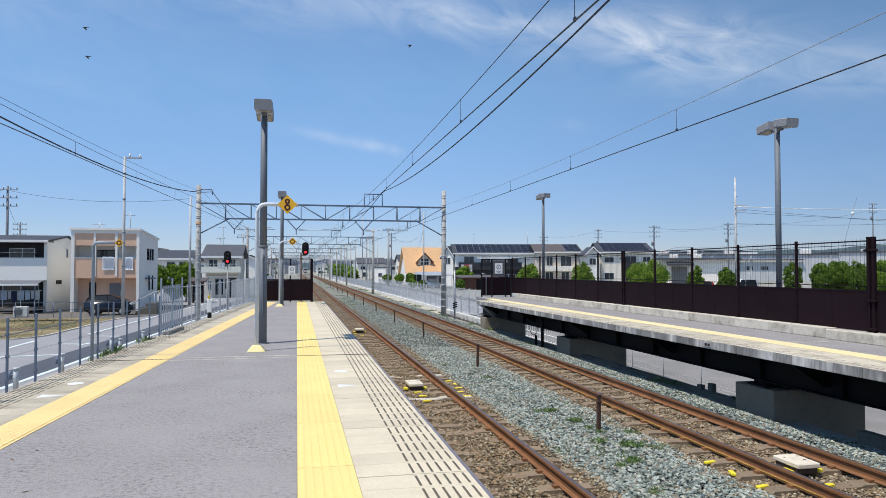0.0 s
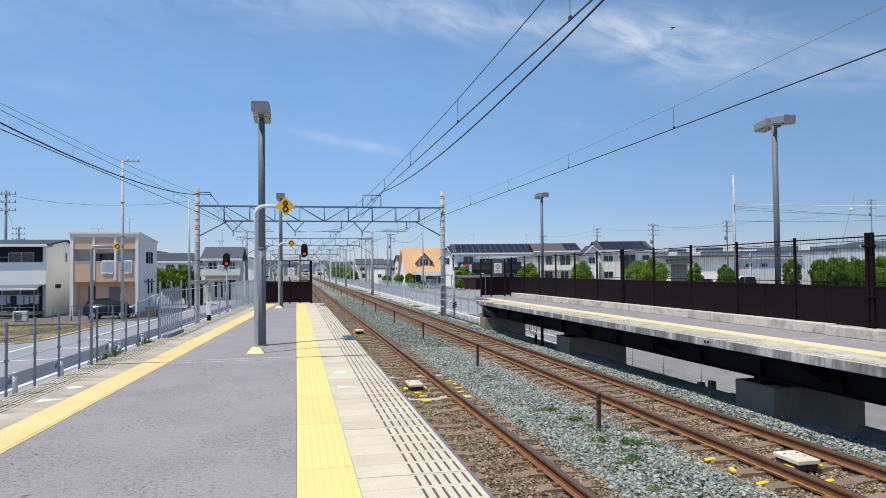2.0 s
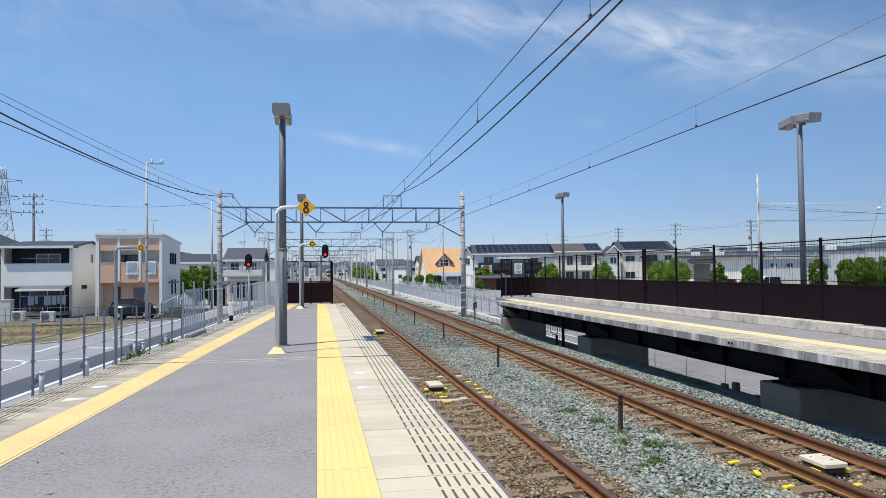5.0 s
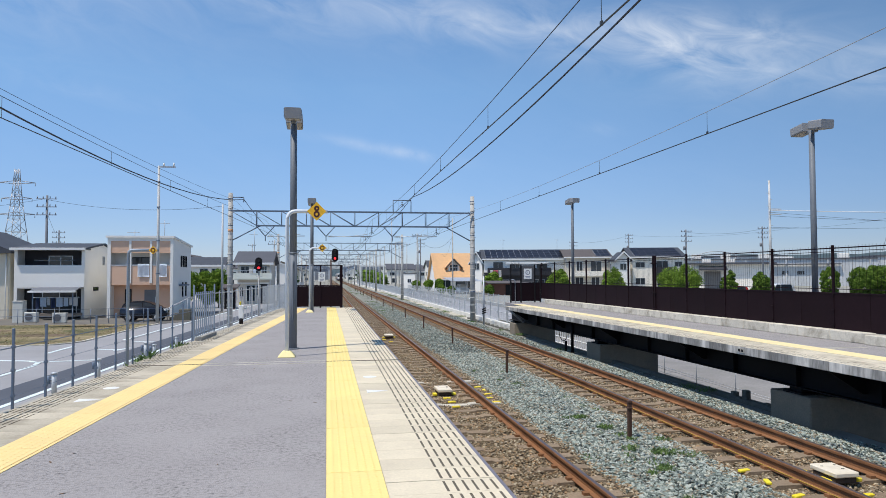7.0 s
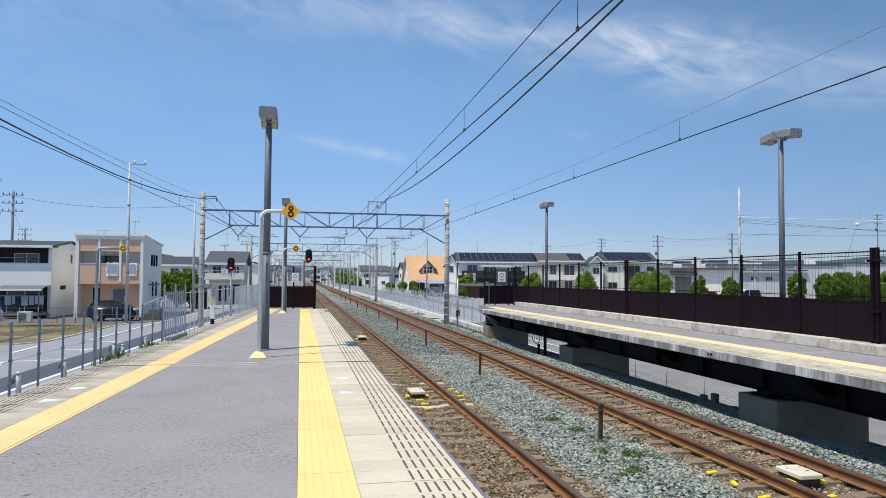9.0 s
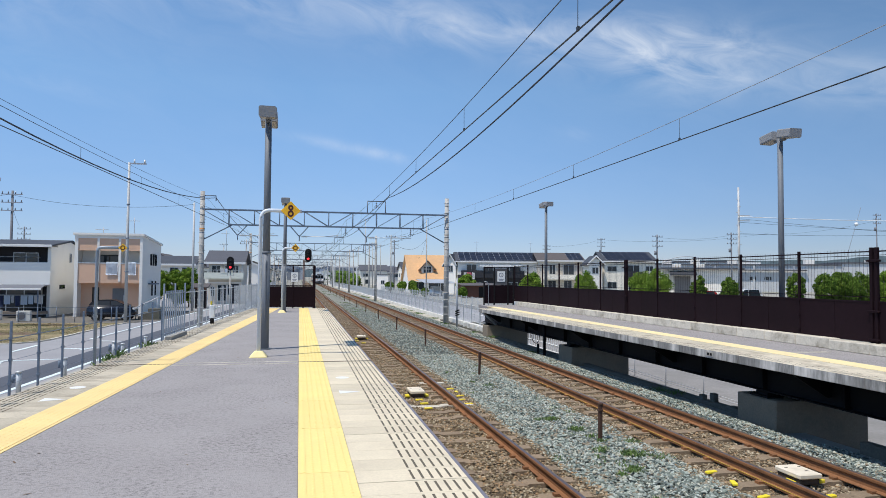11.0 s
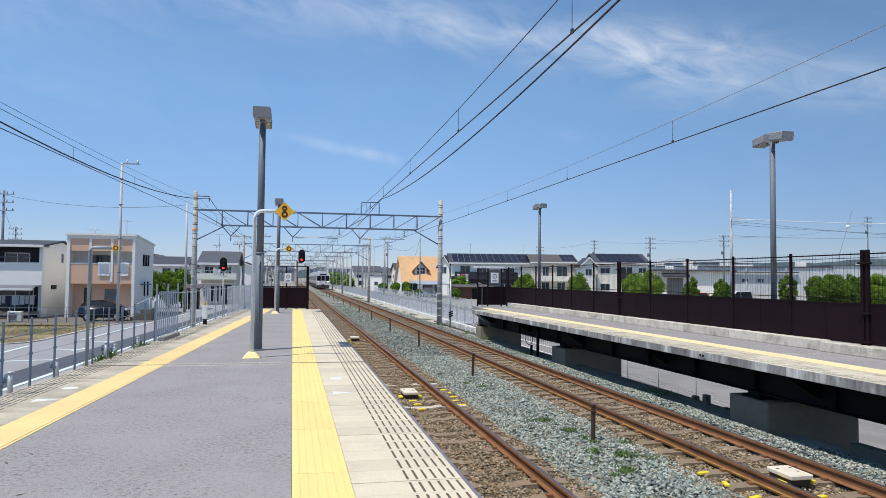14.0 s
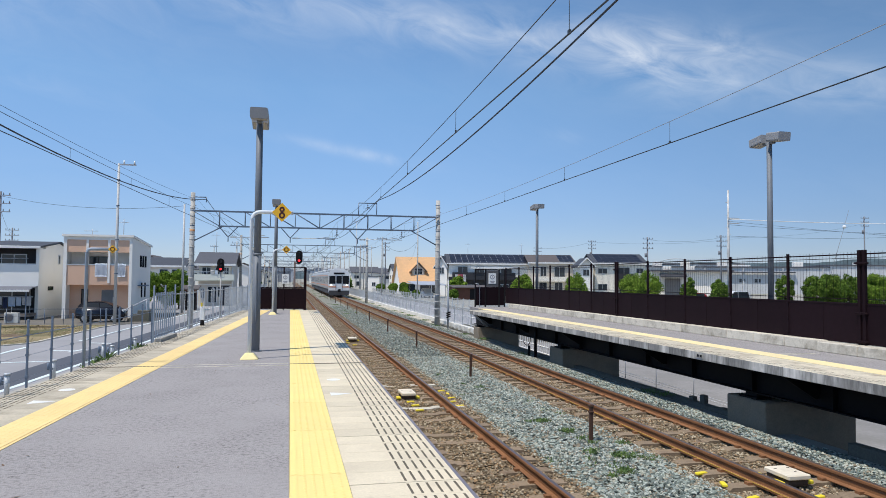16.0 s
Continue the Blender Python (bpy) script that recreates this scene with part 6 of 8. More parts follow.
def car(x, y, turn, paint, label, length=3.5, height=1.45, width=1.5):
    c = thing("car", label, "car", pose(x, y, GROUND_Z + 0.03, 0, 0, turn), "parked cars")
    L, H, W = length, height, width
    prof = [(-L / 2, 0.32), (-L / 2 + 0.05, 0.75), (-L / 2 + 0.35, 0.88), (-L * 0.28, 0.95), (L / 2 - 0.18, 0.98), (L / 2, 0.85), (L / 2 + 0.02, 0.35), (L / 2 - 0.1, 0.22), (-L / 2 + 0.1, 0.22)]
    bm = B()
    prism(bm, prof, "y", -W / 2, W / 2)
    bmesh.ops.bevel(bm, geom=[e for e in bm.edges], offset=0.06, segments=2, affect="EDGES")
    for f in bm.faces:
        f.smooth = True
    body = part("body", bm, paint, c)
    cab = [(-L * 0.37, 0.93), (-L * 0.12, H - 0.09), (0.0, H), (L * 0.30, H - 0.03), (L * 0.41, H - 0.14), (L / 2 - 0.05, 0.95)]
    bm = B()
    prism(bm, cab, "y", -W / 2 + 0.1, W / 2 - 0.1)
    bmesh.ops.bevel(bm, geom=[e for e in bm.edges], offset=0.05, segments=2, affect="EDGES")
    part("roof", bm, paint, c)
    for s in (-1, 1):
        for a0, a1, b0, b1 in ((-L * 0.29, 0.0, -L * 0.12, -0.02), (0.05, L * 0.40, 0.05, L * 0.33)):
            bm = B()
            prism(bm, [(a0, 0.96), (a1, 0.96), (b1, H - 0.1), (b0, H - 0.1)], "y", s * (W / 2 - 0.11), s * (W / 2 - 0.092))
            part("side_window", bm, GLASS, c)
        for wx in (-L * 0.31, L * 0.31):
            bm = B()
            tube(bm, (wx, s * (W / 2 - 0.17), 0.27), (wx, s * (W / 2 + 0.01), 0.27), 0.27, n=18)
            wh = part("wheel", bm, TYRE, c)
            bm = B()
            tube(bm, (wx, s * (W / 2), 0.27), (wx, s * (W / 2 + 0.018), 0.27), 0.18, 0.15, 12)
            part("rim", bm, ALU, wh)
        bm = B()
        box(bm, -L / 2 - 0.01, -L / 2 + 0.14, s * W * 0.34 - 0.14, s * W * 0.34 + 0.14, 0.66, 0.80, 0.03)
        part("headlight", bm, INSUL, c)
    return c


def air_conditioner(x, y, z=GROUND_Z):
    a = thing("air_conditioner", "cream outdoor air-conditioner unit on the ground", "air conditioner", pose(x, y, z), "air conditioners")
    bm = B()
    box(bm, -0.4, 0.4, -0.15, 0.15, 0.06, 0.68, 0.02)
    part("casing", bm, AC_WHITE, a)
    bm = B()
    for k in range(9):
        z = 0.14 + 0.055 * k
        box(bm, -0.34, 0.12, -0.165, -0.152, z, z + 0.02)
    part("grille", bm, STEEL, a)
    bm = B()
    tube(bm, (-0.11, -0.158, 0.37), (-0.11, -0.17, 0.37), 0.235, 0.22, 20)
    part("fan_guard", bm, UNDER_GREY, a, "dark round fan guard")
    for s in (-0.3, 0.3):
        bm = B()
        box(bm, s - 0.05, s + 0.05, -0.16, 0.16, 0, 0.06)
        part("foot", bm, CONCRETE, a)


apricot_house()
balcony_house()
cream_house()
steps = thing("entrance_steps", "low concrete steps with a sloping steel handrail", "steps", pose(-9.5, 48.7, GROUND_Z))
for k in range(3):
    bm = B()
    box(bm, -0.75 + 0.3 * k, 0.55, -0.45, 0.45, 0.25 * k, 0.25 * (k + 1), 0.01)
    part("step", bm, WALL_DAMP, steps)
bm = B()
pipe(bm, [(-1.3, -0.4, 0.75), (-0.9, -0.4, 0.8), (0.45, -0.4, 1.5), (0.6, -0.4, 1.5)], 0.03, 8)
for x, z in ((-0.9, 0.8), (0.4, 1.47)):
    tube(bm, (x, -0.4, 0.0), (x, -0.4, z), 0.025, n=8)
part("handrail", bm, STEEL, steps)
air_conditioner(-16.6, 47.2)
air_conditioner(-18.75, 48.5)
car(-11.75, 48.2, 180, CAR_DARK, "dark blue hatchback parked before a house", 2.8, 1.33, 1.42)
towel(28.5, 29.0, 1.0, 2.3, 119.35, CLOTH_WHITE, "white washing hung over a balcony")
towel(29.1, 29.9, 0.9, 2.3, 119.35, CLOTH_RED, "pink washing hung over a balcony")
towel(30.0, 30.5, 1.1, 2.3, 119.35, CLOTH_WHITE, "white washing hung over a balcony")
orange_house()
solar_house = gable_house("black and white house with solar panels on a dark roof", 28.6, 44.7, 120, 131, 4.3, 6.0, HOUSE_WHITE, ROOF_DARK,
            [(30.2, 32.0, 2.4, 3.8), (33.4, 35, 2.4, 3.8), (38, 40, 2.4, 3.8), (31, 33, -0.8, 0.6), (37, 39.5, -0.8, 0.6)], solar=(28.9, 44.2), lower=(1.9, HOUSE_DARK), balcony=(29.2, 40.5, 1.4, 2.7, HOUSE_DARK), turn=-9)
antenna(solar_house, 32.55, 125.5, 6.1 - GROUND_Z, 2.2)
antenna(solar_house, 42.7, 125.5, 6.1 - GROUND_Z, 2.2)
gable_house("white gabled wing beside a solar-roofed house", 27.6, 29.6, 122, 130, 4.0, 5.5, HOUSE_WHITE, ROOF_DARK, [(28.1, 29.1, 2.4, 3.6)], across=True, turn=-28)
gable_house("tan house with brown slate roof and a pale balcony", 42.6, 50.3, 116, 126, 4.5, 5.9, HOUSE_TAN, ROOF_BROWN,
            [(44.4, 45.5, 2.1, 3.8), (46.9, 48.8, 2.0, 3.8), (44.2, 45.6, -0.6, 1.0), (47, 48.4, -0.8, 1.0)], solar=(47.9, 50.5), balcony=(43.2, 49.6, 1.2, 2.05, HOUSE_BEIGE), turn=-12)
gable_house("beige house with solar panels on its dark roof", 52.3, 61.0, 110, 120, 4.4, 6.0, HOUSE_BEIGE, ROOF_DARK,
            [(52.8, 54.4, 2.6, 3.55), (56.3, 58.3, 2.0, 3.75), (59.4, 60.7, 2.7, 3.6), (52.8, 54.4, -0.3, 0.85), (56.4, 58.6, -1.2, 0.9)], solar=1, balcony=(56.1, 58.7, 1.1, 2.65, HOUSE_DARK), turn=-12)
gable_house("white gabled porch wing of a beige house", 48.3, 50.5, 109.0, 114, 4.05, 5.1, HOUSE_WHITE, ROOF_DARK, [(48.8, 49.9, 2.2, 3.3)], across=True, turn=-12)
green_house()
gable_house("dark-roofed grey house behind green trees", -20.5, -12.9, 90, 99, 2.75, 3.75, HOUSE_BEIGE, ROOF_DARK, [(-15.6, -14.6, 1.4, 2.4), (-14.2, -13.2, 1.4, 2.4)])


# ---------------------------------------------------------------- trees and hedges beyond the fence
for i, (x, y, h, s, m, l) in enumerate((
        (32.4, 60, 3.95, 2.05, LEAF, "round bright green tree in a yard"), (25.9, 60, 3.7, 1.25, LEAF, "small round green tree in a yard"),
        (37.4, 60, 3.35, 0.85, LEAF_DARK, "slim green tree in a yard"), (40.7, 60, 3.4, 0.95, LEAF_DARK, "bushy green tree in a yard"),
        (48.05, 60, 3.95, 0.95, LEAF_DARK, "slim dark green tree in a yard"), (51.5, 60, 3.8, 1.4, LEAF_DARK, "broad dark green tree in a yard"),
        (54.0, 60.5, 4.1, 1.7, LEAF_DARK, "broad dark green tree in a yard"), (56.4, 60.8, 3.9, 1.3, LEAF_DARK, "bushy dark green tree in a yard"), (58.6, 60, 4.1, 1.7, LEAF, "broad green tree in a yard"),
        (20.6, 60, 3.6, 1.25, LEAF, "green garden tree before a house"), (64, 60, 4.4, 2.0, LEAF_DARK, "broad dark green tree in a yard"),
        (-13.1, 66, 4.1, 1.7, LEAF, "leafy green tree beside a house"), (-11.0, 67, 3.6, 1.3, LEAF, "leafy green tree beside a house"),
        (-15.0, 68, 3.9, 1.4, LEAF_DARK, "leafy dark green tree beside a house"), (-9.9, 67.2, 3.75, 1.2, LEAF, "leafy green tree beside a house"), (26.6, 110, 3.4, 1.7, LEAF, "bright green shrub tree beside a house"),
        (20.4, 126, 2.5, 1.0, LEAF_DARK, "clipped green garden shrub"), (18.6, 127, 2.3, 0.9, LEAF, "clipped green garden shrub"),
        (43.0, 62, 2.7, 0.5, LEAF, "small yellow-green conifer shrub"))):
    tree(x, y, GROUND_Z, h, s, m, l, 20 + i, 30000 if s > 1.5 else 17000, 0.062 if y < 80 else 0.12, 0.05)


# ---------------------------------------------------------------- fences and small things on the tapering side
def picket_fence():
    f = thing("platform_fence", "slim blue-grey steel post fence along the platform ledge", "fence", group="platform fences")
    post = B()
    box(post, -0.013, 0.013, -0.013, 0.013, -0.3, 0.88, 0.003)
    for z in (0.12, 0.40, 0.66):
        box(post, -0.019, 0.019, -0.019, 0.019, z, z + 0.03)
    post = mesh_of("post", post, STEEL_BLUE)
    y = 4.46
    ys = []
    while y < 16.4:
        piece("post", post, f, pose(left_edge(y) - 0.03, y, 0))
        ys.append(y)
        y += 0.785
    for z, r in ((0.67, 0.006), (0.41, 0.002), (0.13, 0.002)):
        bm = B()
        tube(bm, (left_edge(ys[0]) - 0.03, ys[0], z), (left_edge(ys[-1]) - 0.03, ys[-1], z), r, n=6)
        part("rail", bm, STEEL_BLUE, f)
    # taller bar gate
    g = thing("bar_gate", "tall galvanised bar gate in the platform fence", "gate")
    bar = B()
    box(bar, -0.012, 0.012, -0.012, 0.012, 0.05, 1.08, 0.002)
    bar = mesh_of("bar", bar, STEEL_GATE)
    for k in range(10):
        y = 16.5 + 0.2 * k
        piece("bar", bar, g, pose(left_edge(y) - 0.05, y, 0))
    for y in (16.45, 17.5, 18.55):
        bm = B()
        box(bm, left_edge(y) - 0.064, left_edge(y) - 0.03, y - 0.017, y + 0.017, -0.3, 1.25, 0.004)
        part("post", bm, STEEL_GATE, g)
    for z in (0.12, 1.02):
        bm = B()
        tube(bm, (left_edge(16.45) - 0.05, 16.45, z), (left_edge(18.55) - 0.05, 18.55, z), 0.012, n=6)
        part("rail", bm, STEEL_GATE, g)
    bm = B()
    prism(bm, [(left_edge(16.3) + 0.02, 16.3), (left_edge(16.3) + 0.15, 16.3), (left_edge(17.9) + 0.15, 17.9), (left_edge(17.9) + 0.02, 17.9)], "z", 0.0, 0.08)
    solid("gutter_block", bm, CONCRETE, "dark concrete gutter block on the platform edge", "concrete block")
    # pale bar fence towards the end
    p = thing("platform_fence", "pale galvanised bar fence along the platform end", "fence", group="platform fences")
    slim = B()
    box(slim, -0.008, 0.008, -0.008, 0.008, -0.1, 1.08)
    slim = mesh_of("bar", slim, STEEL_LIGHT)
    y = 18.9
    while y < 44:
        piece("bar", slim, p, pose(left_edge(y) - 0.12, y, -0.02))
        y += 0.17 if y > 27 else 0.6
    for k in range(14):
        y = 18.9 + 1.93 * k
        bm = B()
        box(bm, left_edge(y) - 0.138, left_edge(y) - 0.102, y - 0.018, y + 0.018, -1.4, 1.1, 0.004)
        part("post", bm, STEEL, p)
    for z in (0.08, 1.0):
        bm = B()
        tube(bm, (left_edge(18.9) - 0.12, 18.9, z), (left_edge(44) - 0.12, 44, z), 0.010, n=6)
        part("rail", bm, STEEL_LIGHT, p)


def stub_pipe(y, h, off=0.09):
    s = thing("stub_pipe", "short capped galvanised pipe on the concrete ledge", "pipe", pose(left_edge(y) - off, y, -0.035), "stub pipes")
    bm = B()
    tube(bm, (0, 0, 0), (0, 0, h), 0.03, n=12)
    part("pipe", bm, STEEL_LIGHT, s)
    bm = B()
    tube(bm, (0, 0, h), (0, 0, h + 0.02), 0.04, 0.036, 12)
    part("cap", bm, STEEL_LIGHT, s)
    bm = B()
    tube(bm, (0, 0, h * 0.7), (-0.07, 0.01, h * 0.72), 0.014, n=8)
    tube(bm, (-0.07, 0.01, h * 0.5), (-0.07, 0.01, h * 0.9), 0.022, n=8)
    part("clamp", bm, STEEL_BLUE, s)


def weeds(name, clumps, label):
    """Small tufts of narrow leaves; clumps: x, y, z, leaves, leaf length, radius."""
    rs = np.random.RandomState(31)
    out = []
    for x, y, z, n, size, r in clumps:
        a, d = rs.rand(n) * 6.28, rs.rand(n) ** 0.7 * r
        p = np.stack([x + d * np.cos(a), y + d * np.sin(a), np.full(n, z)], 1)
        lean = rs.randn(n, 3) * 0.5
        tip = p + np.stack([lean[:, 0] * size, lean[:, 1] * size, size * (0.4 + 0.7 * rs.rand(n))], 1)
        side = np.stack([-np.sin(a), np.cos(a), np.zeros(n)], 1) * size * 0.13
        mid = (p + tip) / 2 + np.array([0, 0, size * 0.12])
        out.append(np.stack([p, mid - side, tip, mid + side], 1).reshape(-1, 3))
    v = np.concatenate(out)
    me = bpy.data.meshes.new(name)
    me.from_pydata(v.tolist(), [], np.arange(len(v)).reshape(-1, 4).tolist())
    me.materials.append(WEED)
    tagged(new(name, me), label, "weeds", kind="stuff")


def dry_grass():
    rs = np.random.RandomState(17)
    n = 40000
    u, v = -30 + 25.0 * rs.rand(n) ** 0.8, -9.9 + 12.4 * rs.rand(n)
    # thick in drifts, thin on the bare earth between them
    keep = ~((u > -5.2) & (v < -9.0)) & (np.sin(u * 0.55 + 1.3 * np.sin(v * 0.7)) + np.sin(v * 1.3 + 0.8) > -0.5 + 1.2 * rs.randn(n))
    u, v = u[keep], v[keep]
    n = len(u)
    c, s = math.cos(-TAPER), math.sin(-TAPER)
    p = np.stack([-5.6 + u * c - v * s, 42 + u * s + v * c, np.full(n, GROUND_Z + 0.045)], 1)
    a, l = rs.rand(n) * 6.28, 0.02 + 0.05 * rs.rand(n) ** 2
    side = np.stack([np.cos(a), np.sin(a), np.zeros(n)], 1) * (0.006 + 0.016 * rs.rand(n))[:, None]
    tip = p + np.stack([rs.randn(n) * 0.06, rs.randn(n) * 0.06, l], 1)
    vv = np.stack([p - side, p + side, tip], 1).reshape(-1, 3)
    me = bpy.data.meshes.new("dry_grass")
    me.from_pydata(vv.tolist(), [], np.arange(3 * n).reshape(-1, 3).tolist())
    me.materials.append(mat("straw-coloured grass", (0.2, 0.2, 0.1), 0.95, var=0.1, bump=0, spread=[(0.30, 0.24, 0.13), (0.25, 0.20, 0.11), (0.34, 0.28, 0.16), (0.20, 0.19, 0.07), (0.22, 0.175, 0.095), (0.16, 0.17, 0.06)]))
    tagged(new("dry_grass", me), "tufts of dry straw-coloured grass on the vacant lot", "grass", kind="stuff")
    n = 26
    p = np.stack([-2.2 + 3.4 * rs.rand(n), 4.2 + 9 * rs.rand(n) ** 1.5, np.full(n, 0.004)], 1)
    p = p[p[:, 0] < -0.04]
    n = len(p)
    a = rs.rand(n) * 6.28
    d = np.stack([np.cos(a), np.sin(a), 0.15 * rs.rand(n)], 1) * (0.012 + 0.03 * rs.rand(n))[:, None]
    w = np.stack([-np.sin(a), np.cos(a), np.zeros(n)], 1) * 0.008
    vv = np.stack([p - d, p + w, p + d, p - w], 1).reshape(-1, 3)
    me = bpy.data.meshes.new("leaf_litter")
    me.from_pydata(vv.tolist(), [], np.arange(4 * n).reshape(-1, 4).tolist())
    me.materials.append(mat("brown leaf scraps", (0.16, 0.09, 0.04), 0.9, var=0.2, bump=0))
    tagged(new("leaf_litter", me), "small brown leaf scraps on the asphalt", "leaf litter", kind="stuff")


def telephone_box(y):
    b = thing("trackside_box", "white trackside cabinet with yellow cap on the platform edge", "cabinet", pose(left_edge(y) + 0.05, y, 0))
    bm = B()
    tube(bm, (0, 0, 0), (0, 0, 0.2), 0.06, n=10)
    part("foot", bm, BLACK, b)
    bm = B()
    box(bm, -0.07, 0.07, -0.06, 0.06, 0.16, 0.56, 0.015)
    part("case", bm, WHITE, b)
    bm = B()
    box(bm, -0.05, 0.0, -0.05, 0.05, 0.56, 0.68, 0.015)
    part("cap", bm, SAFETY_YELLOW, b)


def signal(x, y, z_lo, z_hi, post_base, lit, label, dx=0.0, shaft=None):
    s = thing("rail_signal", label, "rail signal", pose(x, y, 0), "rail signals")
    bm = B()
    h = z_hi - z_lo
    w = h * 0.25
    pts = [(w * math.cos(a), z_hi - w + w * math.sin(a)) for a in [k * math.pi / 10 for k in range(11)]] + [(w * math.cos(a), z_lo + w + w * math.sin(a)) for a in [math.pi + k * math.pi / 10 for k in range(11)]]
    prism(bm, pts, "y", 0, 0.03)
    part("backboard", bm, BLACK, s, "black oval backboard")
    bm = B()
    box(bm, -w * 0.6, w * 0.6, 0.03, 0.28, z_lo + 0.06, z_hi - 0.06, 0.02)
    part("case", bm, BLACK, s)
    red = glow("lit red signal lens", (1.0, 0.03, 0.04), 2.2)
    off = glass("unlit signal lens", (0.02, 0.012, 0.012), 0.2)
    for k in range(3):
        z = z_hi - h * (0.24 + 0.26 * k)
        bm = B()
        tube(bm, (0, -0.012, z), (0, -0.002, z), h * 0.085, n=16)
        lens = part("lens", bm, red if lit and k == 2 else off, s)
        bm = B()
        for q in range(9):
            a0, a1 = q * math.pi / 9, (q + 1) * math.pi / 9
            r = h * 0.1
            bm.faces.new([bm.verts.new(v) for v in ((r * math.cos(a0), 0, z + r * math.sin(a0)), (r * math.cos(a1), 0, z + r * math.sin(a1)),
                                                   (r * math.cos(a1), -0.16, z + r * math.sin(a1) - 0.02), (r * math.cos(a0), -0.16, z + r * math.sin(a0) - 0.02))])
        bmesh.ops.solidify(bm, geom=bm.faces[:], thickness=0.006)
        part("hood", bm, BLACK, lens)
    bm = B()
    tube(bm, (dx, 0.15, post_base), (dx, 0.15, z_lo + 0.1), 0.05, n=10)
    if dx:
        box(bm, min(dx, 0) - 0.03, max(dx, 0) + 0.03, 0.1, 0.2, z_lo - 0.02, z_lo + 0.05)
    part("post", bm, shaft or POLE_CONC, s)
    bm = B()
    for q in (-0.2, 0.2):
        tube(bm, (q, 0.3, z_lo - 0.35), (q, 0.3, z_lo + 0.3), 0.012, n=5)
    tube(bm, (-0.2, 0.3, z_lo - 0.35), (0.2, 0.3, z_lo - 0.35), 0.012, n=5)
    part("cage", bm, STEEL, s)


picket_fence()
dry_grass()
for y, h in ((9.55, 0.25), (11.0, 0.25), (13.2, 0.28), (13.7, 0.2), (15.2, 0.2), (8.1, 0.3), (8.0, 0.16)):
    stub_pipe(y, h)
weeds("ledge_weeds", [(left_edge(y) - 0.08, y, -0.035, n, sz, 0.15) for y, n, sz in ((12.7, 26, 0.08), (12.95, 34, 0.11), (13.4, 44, 0.14), (15.4, 44, 0.13), (12.2, 14, 0.08), (15.05, 24, 0.1))],
      "green weeds growing from the concrete ledge")
rndw = random.Random(12)
weeds("ballast_weeds", [(rndw.uniform(3.85, 5.5), 7 + 18 * rndw.random() ** 1.4, BED_Z, rndw.randint(20, 60), rndw.uniform(0.04, 0.07), rndw.uniform(0.07, 0.2)) for k in range(26)]
      + [(x, y, BED_Z, n, 0.07, 0.16) for x, y, n in ((4.77, 12.75, 150), (4.91, 11.83, 200), (5.47, 10.78, 100), (5.06, 10.07, 160), (4.7, 9.18, 180), (5.19, 9.98, 100), (5.42, 9.77, 130), (4.71, 10.35, 90))]
      + [(rndw.uniform(3.9, 5.5), rndw.uniform(50, 160), BED_Z, 60, 0.07, 0.35) for k in range(40)] + [(rndw.uniform(8.7, 9.3), rndw.uniform(14, 120), BED_Z - 0.12, 70, 0.1, 0.3) for k in range(36)],
      "low green weeds between the ballast stones")
telephone_box(21.8)
signal(0.39, 33.5, 2.12, 2.75, -1.4, True, "black rail signal showing red on a slim post", -0.2, mat("rust-stained grey post", (0.13, 0.095, 0.09), 0.7, var=0.3, scale=2, fine=20, bump=0.1, dirt=(0.25, 0.24, 0.23), dirt_amount=0.8, dirt_scale=1.5))
signal(-4.52, 48, 1.78, 2.7, -1.6, True, "black rail signal showing red on a pale post")
stop_sign(-3.245, 12.2, 1.885, 0.475, False, 0.026, 0.07, -0.12, STEEL_GATE)
notice(-0.22, DECK_END - 0.195, 1.40, 0.30, 0.42, "white notice on the platform-end fence")
notice(10.42, 35.17, 1.5, 0.42, 0.55, "white notice on the opposite end fence")
beacon(2.62, 15.65, 0.33, 0.6, "cream track beacon between the near rails")
beacon(2.66, 30.2, 0.36, 0.6, "cream track beacon between the near rails")
beacon(6.59, 8.24, 0.34, 0.5, "cream track beacon between the far rails")


def yellow_block(x, y, turn):
    bm = B()
    box(bm, -0.085, 0.085, -0.035, 0.035, 0, 0.035, 0.008)
    solid("cable_cleat", bm, SAFETY_YELLOW, "yellow painted cleat on the ballast", "cleat", pose(x, y, BED_Z + 0.02, 0, 0, turn), "yellow cleats")


for x, y, a in ((3.61, 16.5, 20), (3.66, 16.05, 85), (3.63, 15.5, 15), (3.53, 15.0, 10), (3.58, 14.5, 5), (2.62, 15.15, 5), (2.65, 14.7, 8), (2.64, 14.15, 5), (2.4, 29.3, 0), (2.6, 28.4, 10),
                (5.69, 8.85, 10), (5.68, 8.32, 70), (5.69, 7.73, 15), (5.83, 6.85, 20), (6.53, 7.6, 10), (6.9, 6.9, 30), (6.42, 8.66, 10), (6.86, 8.3, 15)):
    yellow_block(x, y, a)
bm = B()
tube(bm, (6.045, -5, RAIL_Z - 0.128), (6.045, 60, RAIL_Z - 0.128), 0.008, n=5)
solid("signal_cable", bm, mat("dusty twisted yellow cable", (0.36, 0.22, 0.035), 0.8, var=0.75, scale=2.0, fine=26, bump=0.4), "thin yellow signal cable clipped along a rail", "cable")


